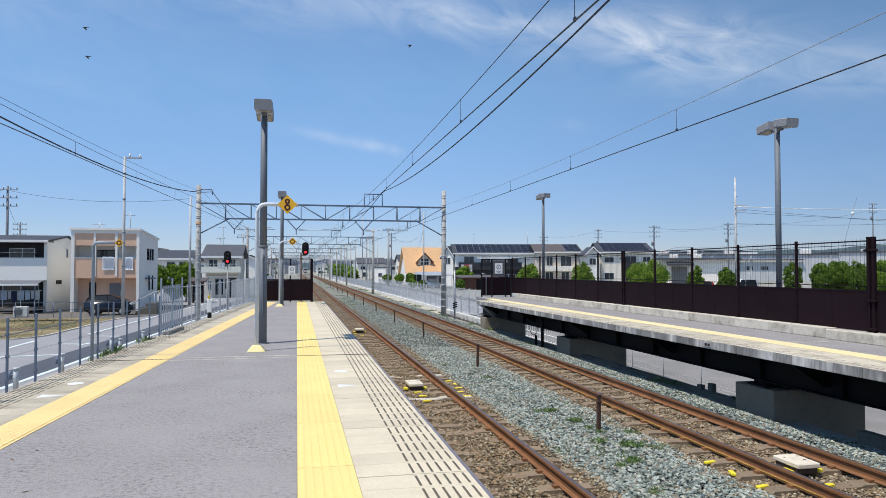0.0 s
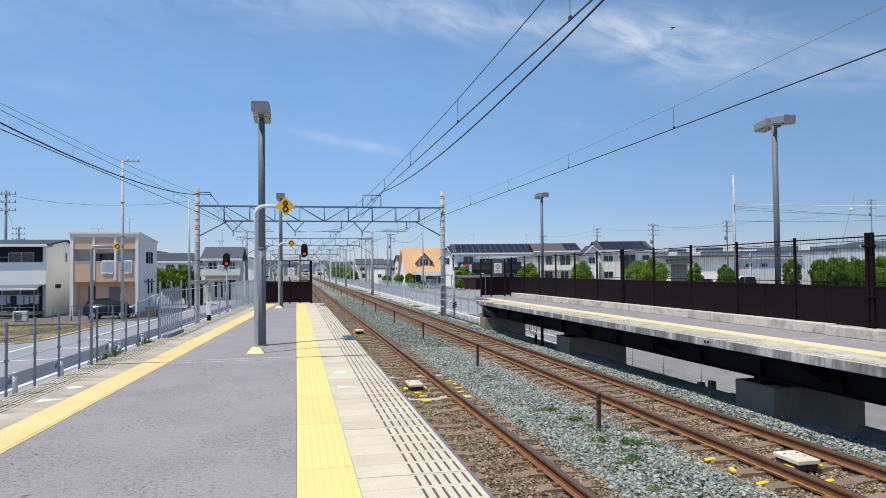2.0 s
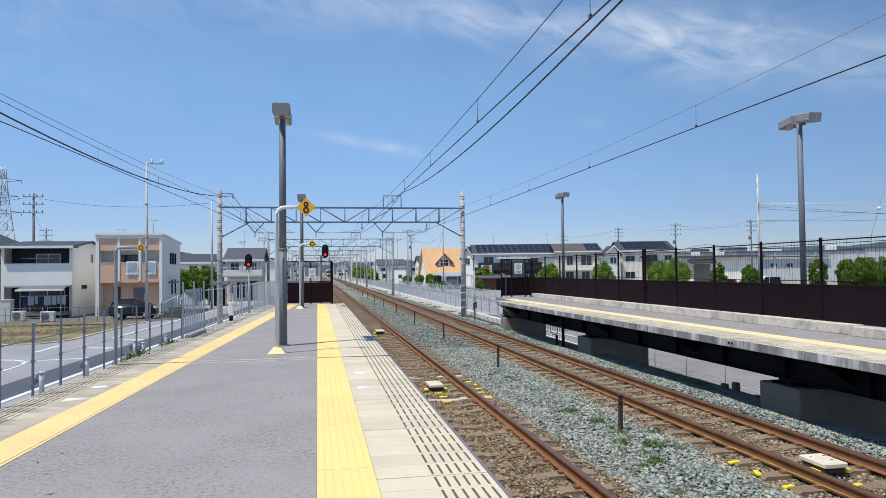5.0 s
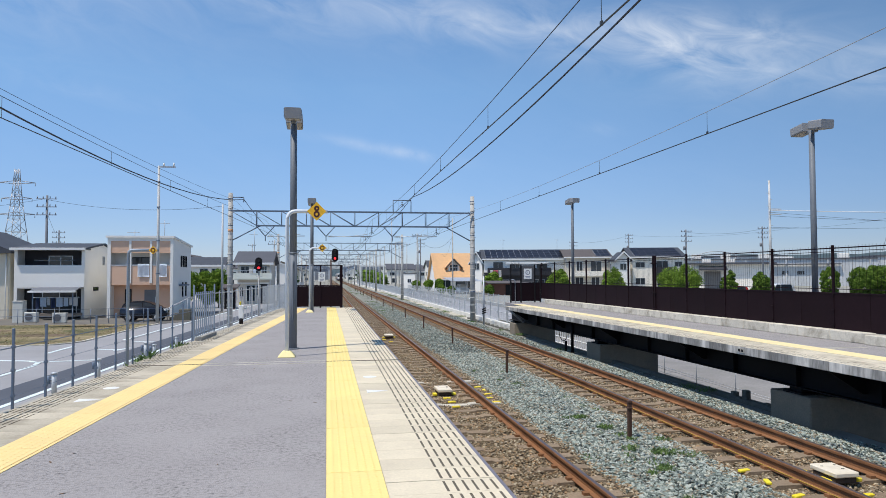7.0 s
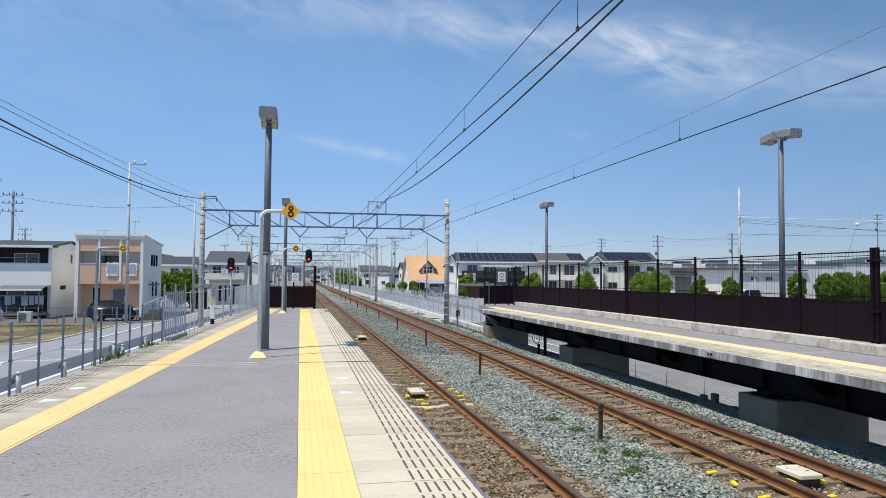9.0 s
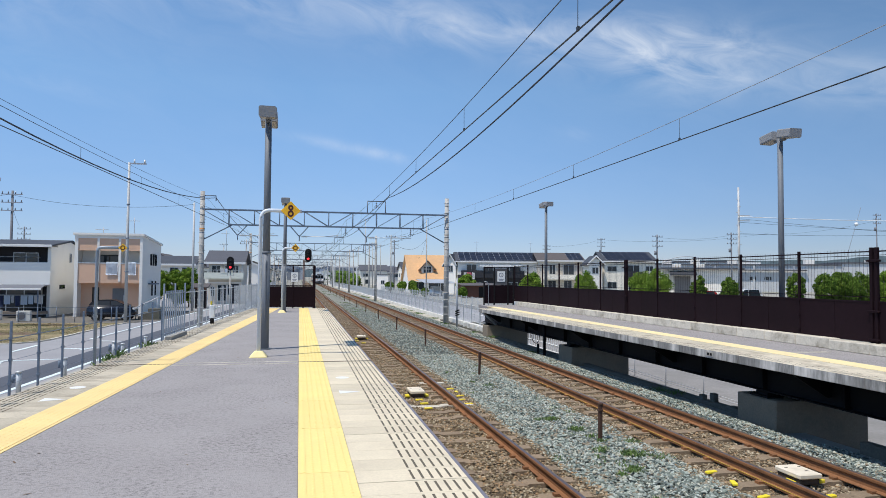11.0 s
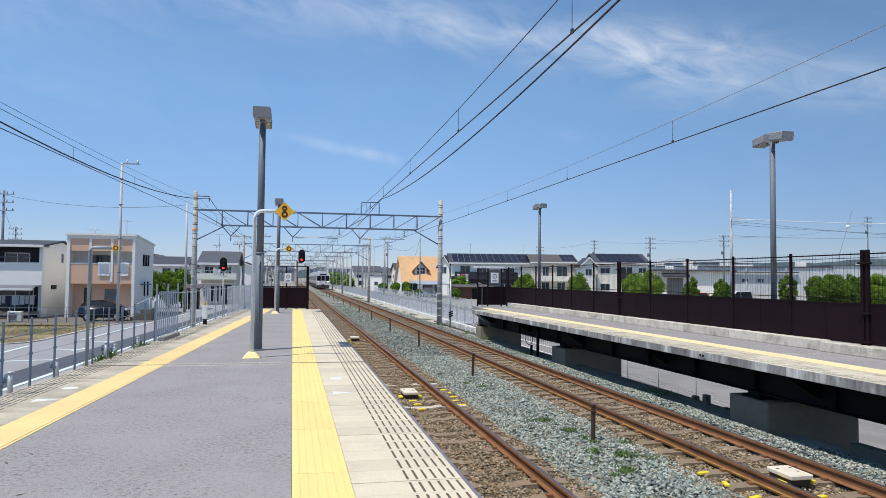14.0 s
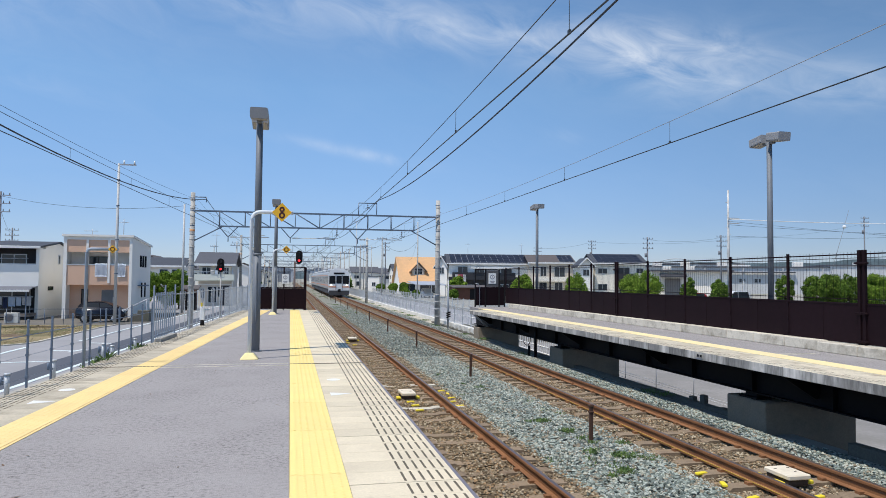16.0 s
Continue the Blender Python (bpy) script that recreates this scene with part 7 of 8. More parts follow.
# ---------------------------------------------------------------- east roadside
def road_fence():
    f = thing("road_fence", "long pale grey bar fence along the road", "fence")
    kerb = B()
    for k in range(5):
        box(kerb, 9.35, 9.47, 35.0 + 1.05 * k, 35.12 + 1.05 * k, GROUND_Z - 0.1, GROUND_Z + 0.32, 0.01)
    box(kerb, 9.75, 10.0, 33, 260, GROUND_Z - 0.1, GROUND_Z + 0.28, 0.02)
    structure("kerb_east", kerb, mat("white concrete kerb", (0.70, 0.68, 0.62), 0.85, var=0.12, scale=1.5, fine=20, bump=0.2, dirt=(0.45, 0.42, 0.36), dirt_amount=0.6, dirt_scale=0.8), "white concrete kerb wall along the road", "kerb")
    post = B()
    box(post, -0.03, 0.03, -0.03, 0.03, 0, 1.12, 0.004)
    post = mesh_of("post", post, STEEL_LIGHT)
    for k in range(100):
        piece("post", post, f, pose(9.87, 33.4 + 2.0 * k, GROUND_Z + 0.28))
    for z in (0.12, 0.55, 1.02):
        bm = B()
        tube(bm, (9.87, 33.4, GROUND_Z + 0.28 + z), (9.87, 232, GROUND_Z + 0.28 + z), 0.016, n=5)
        part("rail", bm, STEEL_LIGHT, f)
    bar = B()
    box(bar, -0.0055, 0.0055, -0.0055, 0.0055, 0.12, 1.02)
    bar = mesh_of("bar", bar, STEEL)
    rest = B()
    for k in range(780):
        if k % 13 == 0:
            continue
        y = 33.4 + 2.0 * k / 13
        if k < 320:
            piece("bar", bar, f, pose(9.87, y, GROUND_Z + 0.28))
        else:
            box(rest, 9.863, 9.877, y - 0.007, y + 0.007, GROUND_Z + 0.40, GROUND_Z + 1.30)
    tagged(part("distant_bars", rest, STEEL_LIGHT, f), kind="stuff")


FAR_POLE = mat("dark weathered pole", (0.17, 0.18, 0.20), 0.8, var=0.2, scale=2, fine=20, bump=0.1)


def utility_pole(x, y, top, label, arms=2, r=0.15, turn=0.0, drum=True, shaft=None):
    p = thing("utility_pole", label, "utility pole", pose(x, y, GROUND_Z, 0, 0, turn), "utility poles")
    t = top - GROUND_Z
    bm = B()
    tube(bm, (0, 0, -0.2), (0, 0, t), r, r * 0.65, 12)
    part("pole", bm, shaft or POLE_CONC, p)
    for k in range(arms):
        z = t - 0.35 - 0.75 * k
        bm = B()
        box(bm, -0.9, 0.9, -0.16, -0.10, z - 0.04, z + 0.04)
        a = part("crossarm", bm, STEEL, p)
        for q in (-0.8, -0.3, 0.3, 0.8):
            bm = B()
            tube(bm, (q, -0.13, z + 0.04), (q, -0.13, z + 0.26), 0.05, 0.03, 8)
            part("insulator", bm, UNDER_GREY, a)
    if drum:
        bm = B()
        tube(bm, (-0.3, 0, t - 3.2), (-0.3, 0, t - 2.6), 0.18, n=14)
        part("transformer", bm, FAR_POLE, p)
    return p


def hang_wire(a, b, drop, r=0.012, label="thin black utility wire"):
    a, b = Vector(a), Vector(b)
    pts = []
    for k in range(15):
        u = k / 14
        q = a.lerp(b, u)
        q.z -= drop * 4 * u * (1 - u)
        pts.append(q)
    bm = B()
    pipe(bm, pts, r, 4)
    solid("utility_wire", bm, CABLE, label, "wire", group="utility wires")


road_fence()
garden = thing("garden_fence", "low grey mesh fence on the far side of the road", "fence")
gpost = B()
box(gpost, -0.03, 0.03, -0.03, 0.03, 0, 1.15, 0.004)
for q in range(1, 8):
    box(gpost, -0.008, 0.008, 0.27 * q - 0.008, 0.27 * q + 0.008, 0.1, 1.05)
for z in (0.1, 0.58, 1.05):
    box(gpost, -0.012, 0.012, 0.03, 2.17, z - 0.012, z + 0.012)
gpost = mesh_of("fence_bay", gpost, STEEL_LIGHT)
for k in range(42):
    piece("fence_bay", gpost, garden, pose(16.0, 46 + 2.2 * k, GROUND_Z))
for i, (x, y, h, s) in enumerate(((17.3, 96, 1.5, 0.6), (17.2, 104, 1.7, 0.7), (22.6, 95.5, 1.6, 0.8), (30.4, 98, 1.6, 0.9), (17.4, 136, 2.2, 1.1))):
    tree(x, y, GROUND_Z, h, s, LEAF if i % 2 else LEAF_DARK, "leafy garden shrub behind a low fence", 70 + i, 2600, 0.10, 0.05)
lot = thing("lot_fence", "thin dark pipe fence round the vacant lot", "fence")
for k in range(13):
    bm = B()
    tube(bm, (-23.0 + 1.05 * k, 46.6, GROUND_Z), (-23.0 + 1.05 * k, 46.6, GROUND_Z + 0.95), 0.02, n=6)
    part("post", bm, STEEL_BLUE, lot)
for z in (0.5, 0.92):
    bm = B()
    tube(bm, (-23.0, 46.6, GROUND_Z + z), (-10.4, 46.6, GROUND_Z + z), 0.014, n=6)
    part("rail", bm, STEEL_BLUE, lot)
cab = thing("storage_cabinet", "tall cream storage cabinet beside a house", "cabinet", pose(-19.55, 48.7, GROUND_Z))
bm = B()
box(bm, -0.31, 0.31, -0.3, 0.3, 0, 1.36, 0.02)
part("case", bm, AC_WHITE, cab)
bm = B()
box(bm, -0.32, 0.32, -0.33, 0.32, 1.36, 1.41, 0.01)
part("lid", bm, AC_WHITE, cab)
pl = utility_pole(-10.5, 46, 8.45, "tall slim grey utility pole on the roadside", 0, 0.105, drum=False, shaft=PIPE_GREY)
for z in (3.1, 5.2, 7.3, 8.9):
    bm = B()
    tube(bm, (0, 0, z), (0, 0, z + 0.06), 0.135 - 0.004 * z, n=12)
    part("band", bm, STEEL_BLUE, pl)
bm = B()
box(bm, 0.0, 1.0, -0.05, 0.05, 9.85, 9.93)
arm = part("side_arm", bm, STEEL, pl)
for q in (0.3, 0.9):
    bm = B()
    tube(bm, (q, 0, 9.93), (q, 0, 10.15), 0.06, 0.04, 8)
    part("insulator", bm, INSUL, arm)
utility_pole(-8.6, 60, 7.45, "slim grey utility pole near a house", 0, 0.11, drum=False, shaft=PIPE_GREY)
for x, y, z in ((-25.9, 70, 9.1), (-39, 110, 8.3), (20.2, 150, 9.5), (55.2, 100, 8.4), (68.3, 100, 9.0), (105.5, 110, 13.9), (64.0, 140, 10.2), (51.5, 140, 8.6)):
    utility_pole(x, y, z, "dark weathered utility pole with crossarms", 3, drum=x > 0, shaft=FAR_POLE)
utility_pole(16.4, 90, 9.0, "slim pale roadside pole with a hanging cable", 0, 0.1, drum=False, shaft=POLE_CONC)
utility_pole(21.3, 230, 20.6, "tall slim antenna mast far along the railway", 1, 0.16, drum=False, shaft=STEEL)
bm = B()
tube(bm, (0, 0, 0), (0, 0, 11.9), 0.14, 0.085, 12)
for k in range(14):
    box(bm, -0.28 if k % 2 else 0.1, -0.1 if k % 2 else 0.28, -0.02, 0.02, 2.6 + 0.62 * k, 2.64 + 0.62 * k)
for z in (8.6, 9.1):
    box(bm, -0.2, 1.1, -0.2, -0.12, z, z + 0.08)
mast = solid("radio_mast", bm, mat("mottled pale pole", (0.50, 0.495, 0.48), 0.8, var=0.45, scale=3.5, fine=20, bump=0.1), "tall pale concrete mast with climbing steps beyond the fence", "mast", pose(41.8, 60, GROUND_Z))
bm = B()
tube(bm, (0, 0, 0), (3.66, 0, 10.6), 0.03, 0.018, 6)
rod = thing("leaning_rod", "thin leaning grey rod with a white ball", "antenna", pose(53.92, 62, GROUND_Z))
part("rod", bm, FAR_POLE, rod)
bm = B()
bmesh.ops.create_icosphere(bm, subdivisions=2, radius=0.19, matrix=Matrix.Translation((3.04, -0.04, 8.8)))
part("ball", bm, WHITE, rod, "white ball")
for a, b, d in (((-25.9, 70, 8.7), (-8.6, 60, 7.3), 0.6), ((-60, 90, 8.8), (-25.9, 70, 8.8), 0.8), ((16.4, 90, 8.8), (20.2, 150, 9.2), 0.8), ((16.4, 90, 6.95), (21.3, 128, 5.6), 1.6), ((55.2, 100, 8.0), (68.3, 100, 8.6), 0.5), ((68.3, 100, 8.7), (105.5, 110, 12.6), 0.9),
                ((51.5, 140, 8.2), (64.0, 140, 9.8), 0.5), ((64.0, 140, 9.8), (105, 140, 12), 1.0), ((41.8, 60, 7.0), (75, 60, 6.6), 0.25), ((41.8, 60, 7.35), (75, 60, 5.9), 0.2), ((41.8, 60, 5.9), (75, 60, 7.2), 0.5), ((-25.9, 70, 7.6), (-39, 110, 7.4), 0.5), ((15.9, 122.6, 8.6), (16.4, 90, 8.7), 0.5), ((20.2, 150, 9.1), (15.9, 122.6, 8.6), 0.5), ((16.4, 90, 6.5), (9, 70, 5.2), 1.2)):
    hang_wire(a, b, d, 0.013)
bm = B()
pipe(bm, [(41.7 + 34 * u, 60, 7.55 + 0.4 * u - 0.9 * u * (1 - u)) for u in [k / 10 for k in range(11)]], 0.035, 5)
solid("utility_wire", bm, WHITE, "thick white sleeved utility wire", "wire", group="utility wires")
bm = B()
tube(bm, (0, 0, 0), (0, 0, 2.9), 0.055, 0.05, 12)
post = thing("concrete_post", "short concrete post with coiled cable beside the platform end", "post", pose(9.05, 39.6, GROUND_Z))
part("post", bm, STEEL, post)
bm = B()
for k in range(3):
    tube(bm, (-0.12, -0.1, 0.7 + 0.12 * k), (0.12, -0.12, 0.8 + 0.12 * k), 0.04, n=6)
part("cable_coil", bm, BLACK, post)


def shed(x0, x1, y0, y1, h, wall, roof, label):
    s = thing("shed", label, "shed", pose(0, 0, GROUND_Z), "sheds")
    bm = B()
    box(bm, x0, x1, y0, y1, 0, h)
    part("wall", bm, wall, s)
    bm = B()
    prism(bm, [(y0 - 0.4, h - 0.05), (y1 + 0.3, h + 0.25), (y1 + 0.3, h + 0.35), (y0 - 0.4, h + 0.05)], "x", x0 - 0.3, x1 + 0.3)
    part("roof", bm, roof, s)
    bm = B()
    xm = (x0 + x1) / 2
    box(bm, xm - 0.5, xm + 0.5, y0 - 0.04, y0, 0.05, min(h - 0.2, 1.9))
    part("door", bm, BLACK, s)


shed(23.2, 28.6, 97, 101, 1.75, SHED_RED, ROOF_BROWN, "low rust-red shed with dark roof")
shed(-9.05, -8.15, 64.4, 65.8, 1.88, SHED_RED, ROOF_BROWN, "low brown shed beside a grey house")
cp = thing("carport", "white steel carport with a flat translucent roof", "carport", pose(0, 0, GROUND_Z))
bm = B()
prism(bm, [(104, 2.0), (112, 2.5), (112, 2.58), (104, 2.08)], "x", 18.8, 23.6)
part("roof", bm, ALU, cp)
for x in (19, 21.2, 23.4):
    bm = B()
    box(bm, x - 0.05, x + 0.05, 104.1, 104.2, 0, 2.05)
    part("post", bm, ALU, cp)
car(21.2, 108, 90, CAR_WHITE, "white car under a carport")
car(39.5, 63, 0, CAR_RED, "red car parked in the yard beyond the fence", 3.4, 1.75)
car(46.5, 66, 10, CAR_WHITE, "white car parked in the yard beyond the fence", 4.3, 1.9)


FACTORY_WALL = mat("pale ribbed factory steel", (0.55, 0.56, 0.57), 0.6, var=0.16, scale=0.4, fine=5, bump=0.1, stretch=(1, 1, 0.12), dirt=(0.40, 0.40, 0.40), dirt_amount=0.6, dirt_scale=0.3)


def factory():
    h = thing("factory", "long white ribbed metal factory with a flat roof", "factory", pose(110, 150, GROUND_Z, 0, 0, -24) @ pose(-110, -150, 0))
    g = -GROUND_Z
    for x0, x1, y0, top, m in ((84, 128, 150, 4.9, FACTORY_WALL), (128, 190, 150, 5.4, FACTORY_WALL), (92, 112, 165, 6.0, HOUSE_GREY)):
        bm = B()
        box(bm, x0, x1, y0, y0 + 40, 0, top + g)
        x = x0 + 0.3
        while x < x1:
            wide = int(x) % 9 == 0
            box(bm, x, x + (0.35 if wide else 0.12), y0 - (0.25 if wide else 0.06), y0, 0, top + g - (0.0 if wide else 0.3))
            x += 0.9
        w = part("wall", bm, m, h)
        bm = B()
        box(bm, x0 - 0.3, x1 + 0.3, y0 - 0.3, y0 + 40, top + g, top + g + 0.3)
        part("roof", bm, ROOF_GREY, h)
    for x in (107.6, 111.1, 134, 141, 150, 160):
        window(h, x, x + 1.7, 1.2 + g, 2.2 + g, 150)
    bm = B()
    box(bm, 95.8, 120.5, 149.0, 149.75, 3.62 + g, 3.86 + g)
    part("canopy", bm, ROOF_DARK, h, "dark canopy edge")
    for x in (99.2, 101.4):
        bm = B()
        box(bm, x, x + 0.7, 149.3, 149.75, 0, 3.6 + g)
        part("pilaster", bm, ROOF_GREY, h)
    bm = B()
    box(bm, 105.8, 110.4, 149.9, 151, 5.2 + g, 5.6 + g)
    part("parapet", bm, WHITE, h, "white roof parapet")
    for x in (88, 95, 104, 122, 136, 150, 158):
        bm = B()
        box(bm, x, x + 2.2, 156, 158, 5.3 + g, 6.4 + g, 0.05)
        part("roof_unit", bm, HOUSE_GREY, h)
    # low hall with an arched frame beside it
    s = thing("hall", "grey workshop hall with a roller door", "workshop", pose(77, 124, GROUND_Z, 0, 0, -24) @ pose(-77, -124, 0))
    bm = B()
    box(bm, 70, 84, 118, 130, 0, 3.3 + g)
    part("wall", bm, HOUSE_GREY, s)
    bm = B()
    box(bm, 69.5, 84.5, 117, 130.5, 3.3 + g, 3.6 + g)
    part("roof", bm, ROOF_GREY, s)
    bm = B()
    box(bm, 72.1, 75.0, 117.9, 118, 0.1, 1.95 + g)
    part("bay_door", bm, mat("grey roller door", (0.22, 0.21, 0.20), 0.7, var=0.1, stretch=(0.1, 0.1, 6)), s)
    bm = B()
    prism(bm, [(116.2, 2.15 + g), (117.95, 2.5 + g), (117.95, 2.9 + g), (116.2, 2.45 + g)], "x", 71.2, 76.0)
    part("awning", bm, ROOF_DARK, s, "dark awning over the door")
    for x in (71.9, 76.2):
        bm = B()
        for k in range(3):
            box(bm, x + 0.52 * k, x + 0.52 * k + 0.46, 118.5, 119.6, 3.6 + g, 4.3 + g, 0.04)
        part("roof_unit", bm, HOUSE_GREY, s)
    bm = B()
    pts = [(77 + 5.5 * math.cos(a), 140, 3.4 + g + 3.0 * math.sin(a)) for a in [math.pi * k / 14 for k in range(15)]]
    pipe(bm, pts, 0.09, 6)
    part("roof_arch", bm, STEEL, s)


factory()


# ---------------------------------------------------------------- distance
def far_houses():
    protos = []
    for i, (w, d, e, r, wall, roof, lab) in enumerate(((9, 8, 4.6, 6.6, HOUSE_WHITE, ROOF_GREY, "distant white house with grey roof"), (9, 9, 5.2, 7.2, HOUSE_BEIGE, ROOF_DARK, "distant beige house with dark roof"),
                                                 (11, 8, 4.5, 6.4, HOUSE_CREAM, ROOF_BROWN, "distant cream house with brown roof"), (9, 9, 5.0, 6.8, HOUSE_GREY, ROOF_GREY, "distant grey house with slate roof"))):
        h = gable_house(lab, -w / 2, w / 2, -d / 2, d / 2, e + GROUND_Z, r + GROUND_Z, wall, roof, [(-w / 2 + 1, -w / 2 + 2.6, 2.8 + GROUND_Z, 4 + GROUND_Z), (0.6, 2.4, 2.8 + GROUND_Z, 4 + GROUND_Z), (-w / 2 + 1.2, -0.4, 0.4 + GROUND_Z, 2.1 + GROUND_Z)], across=i == 3)
        h["group"] = "distant houses"
        for ya, yb, za, zb in ((-d / 2 + 0.9, -d / 2 + 2.5, 2.9, 4.0), (0.3, 1.7, 2.9, 4.0), (-d / 2 + 1.4, -d / 2 + 3.2, 0.5, 2.0), (1.2, 2.6, 0.8, 2.0)):
            side_window(h, w / 2, ya, yb, za, zb)
            bm = B()
            box(bm, -w / 2 - 0.06, -w / 2 + 0.03, ya, yb, za, zb)
            part("window", bm, GLASS, h)
        protos.append(h)
    rnd = random.Random(5)
    spots = [(27.5, 262), (33, 205), (44, 176), (26.5, 238), (36, 222), (40, 235), (52, 215), (25, 252), (34, 268), (29, 300), (42, 320), (33, 352), (38, 398), (50, 300), (70, 250), (62, 190), (80, 205),
             (-48, 150), (-24, 125), (-12, 150), (-30, 150), (-42, 118), (-13, 182), (-26, 190), (-15, 215), (-12, 250), (-28, 240), (-40, 205), (-14, 290), (-24, 320), (-13, 350), (-12, 395), (-40, 290), (-56, 180), (-70, 140), (-58, 120), (-80, 220),
             (-22, 430), (-34, 380), (18, 440), (40, 420), (100, 300), (130, 260), (150, 330), (90, 360), (64, 340)]
    for k, (x, y) in enumerate(spots):
        m = pose(x + rnd.uniform(-2, 2), y, GROUND_Z, 0, 0, 0 if k < 2 else rnd.choice((0, 0, 90, -90, 8)))
        if k < 4:
            protos[k].matrix_basis = m
        else:
            copy_thing(protos[k % 4], m)


def far_blocks():
    rnd = random.Random(9)
    bm = B()
    for k in range(1100):
        x, y = rnd.uniform(-420, 620) * (0.35 if k % 2 else 1.0), rnd.uniform(420, 900)
        if abs(x - 5) < 12:
            continue
        w, h = rnd.uniform(5, 13), rnd.uniform(4.0, 7.5) + (y - 420) * 0.017
        box(bm, x, x + w, y, y + 8, GROUND_Z, GROUND_Z + h)
        prism(bm, [(x - 0.4, GROUND_Z + h), (x + w + 0.4, GROUND_Z + h), (x + w / 2, GROUND_Z + h + rnd.uniform(0.3, 2.5))], "y", y - 0.4, y + 8.4, 1)
    # blue-grey wall and roof colours carry the haze of the distance
    ob = new("distant_town", mesh_of("distant_town", bm, mat("haze-tinted distant walls", (0.40, 0.43, 0.48), 0.9, island=0.5, bump=0), mat("haze-tinted distant roofs", (0.23, 0.26, 0.31), 0.8, island=0.35, bump=0)))
    tagged(ob, "low crowded town of haze-tinted houses far along the line", "town", kind="stuff")
    n = 9000
    rs = np.random.RandomState(6)
    pts = []
    for cx, cy, r, h in ((16.6, 210, 1.5, 3.2), (16.8, 222, 1.7, 3.8), (16.6, 236, 2, 4.4), (16.8, 252, 2, 4.9), (16.6, 270, 2, 5.3), (16.8, 290, 3, 5.8), (16.8, 315, 3, 6.2), (-9, 165, 2, 4), (30, 290, 5, 6), (-45, 160, 5, 6), (60, 260, 6, 6), (-20, 300, 6, 6), (46, 160, 3, 4)):
        c = rs.randn(450, 3) * (r * 0.45, r * 0.9, h * 0.22) + (cx, cy, GROUND_Z + h * 0.5)
        c[:, 2] = np.clip(c[:, 2], GROUND_Z, GROUND_Z + 0.86 * h)
        pts.append(c)
    ob = shards("distant_shrubs", np.concatenate(pts), 0.42, LEAF_DARK, 0.6, 8)
    tagged(ob, "far green shrubs and trees along the railway", "shrubs", kind="stuff")


def hills():
    hill = mat("distant wooded hills", (0.06, 0.09, 0.105), 1.0, var=0.45, scale=0.01, fine=0.06, bump=0)
    rs = np.random.RandomState(3)
    bm = B()
    prev = None
    for k in range(161):
        a = radians(-55 + 110 * k / 160)
        d = 2600
        h = 26 + 16 * math.sin(k * 0.11 + 1) + 9 * math.sin(k * 0.31) + 4 * math.sin(k * 0.83 + 2) + 5 * rs.rand()
        h = h * 0.7 + 12 + 52 * math.exp(-((math.degrees(a) - 44) / 13) ** 2)
        base, top, back = (d * math.sin(a), d * math.cos(a), GROUND_Z - 1), (d * 1.02 * math.sin(a), d * 1.02 * math.cos(a), h), (d * 1.15 * math.sin(a), d * 1.15 * math.cos(a), h * 0.6)
        row = [bm.verts.new(p) for p in (base, top, back)]
        if prev:
            for i in range(2):
                bm.faces.new((prev[i], row[i], row[i + 1], prev[i + 1])).smooth = True
        prev = row
    bmesh.ops.recalc_face_normals(bm, faces=bm.faces)
    structure("backdrop_hills", bm, hill, "low wooded hills on the horizon", "hills")


def pylon(x, y, top):
    p = thing("pylon", "tall lattice steel power pylon far behind the houses", "pylon", pose(x, y, GROUND_Z))
    h = top - GROUND_Z
    def half(z):
        u = z / h
        return 6.0 * (1 - u) ** 1.3 + 0.9
    bm = B()
    zs = [h * k / 9 for k in range(10)]
    for sx, sy in ((-1, -1), (1, -1), (1, 1), (-1, 1)):
        for a, b in zip(zs, zs[1:]):
            tube(bm, (sx * half(a), sy * half(a), a), (sx * half(b), sy * half(b), b), 0.22, n=4)
    part("leg", bm, STEEL, p)
    bm = B()
    for a, b in zip(zs, zs[1:]):
        for sy in (-1, 1):
            tube(bm, (-half(a), sy * half(a), a), (half(b), sy * half(b), b), 0.13, n=4)
            tube(bm, (half(a), sy * half(a), a), (-half(b), sy * half(b), b), 0.13, n=4)
            tube(bm, (-half(a), sy * half(a), a), (half(a), sy * half(a), a), 0.12, n=4)
    part("bracing", bm, STEEL, p)
    for z, w in ((0.60, 9), (0.74, 7.5), (0.88, 9)):
        bm = B()
        for s in (-1, 1):
            tube(bm, (0, 0, h * z + 1.2), (s * w, 0, h * z), 0.2, n=4)
            tube(bm, (0, 0, h * z - 0.6), (s * w, 0, h * z), 0.2, n=4)
            tube(bm, (s * w, 0, h * z), (s * w, 0, h * z - 1.8), 0.18, n=4)
        part("crossarm", bm, STEEL, p)


far_houses()
for x, y, z in ((15.9, 122.6, 8.9), (16.6, 168, 9.4), (16.9, 205, 10.2), (15.6, 250, 10.5), (23.5, 205, 11.0), (-9.5, 130, 8.0), (-9.2, 175, 9.0), (-16.5, 160, 8.6), (30.5, 232, 12.0), (10.6, 108, 6.6), (10.6, 140, 6.9), (10.7, 176, 7.4), (10.6, 212, 8.0), (12.4, 186, 8.2), (-7.6, 104, 6.4), (-7.4, 146, 7.4), (13.4, 300, 11.0), (-8.4, 210, 9.0), (18.6, 180, 10.4), (10.8, 248, 8.6)):
    utility_pole(x, y, z, "distant slim utility pole along the railway", 1, 0.13, drum=False)
out = thing("outbuilding", "small white flat-roofed outbuilding beside the road", "outbuilding", pose(17.4, 146, GROUND_Z, 0, 0, -20))
bm = B()
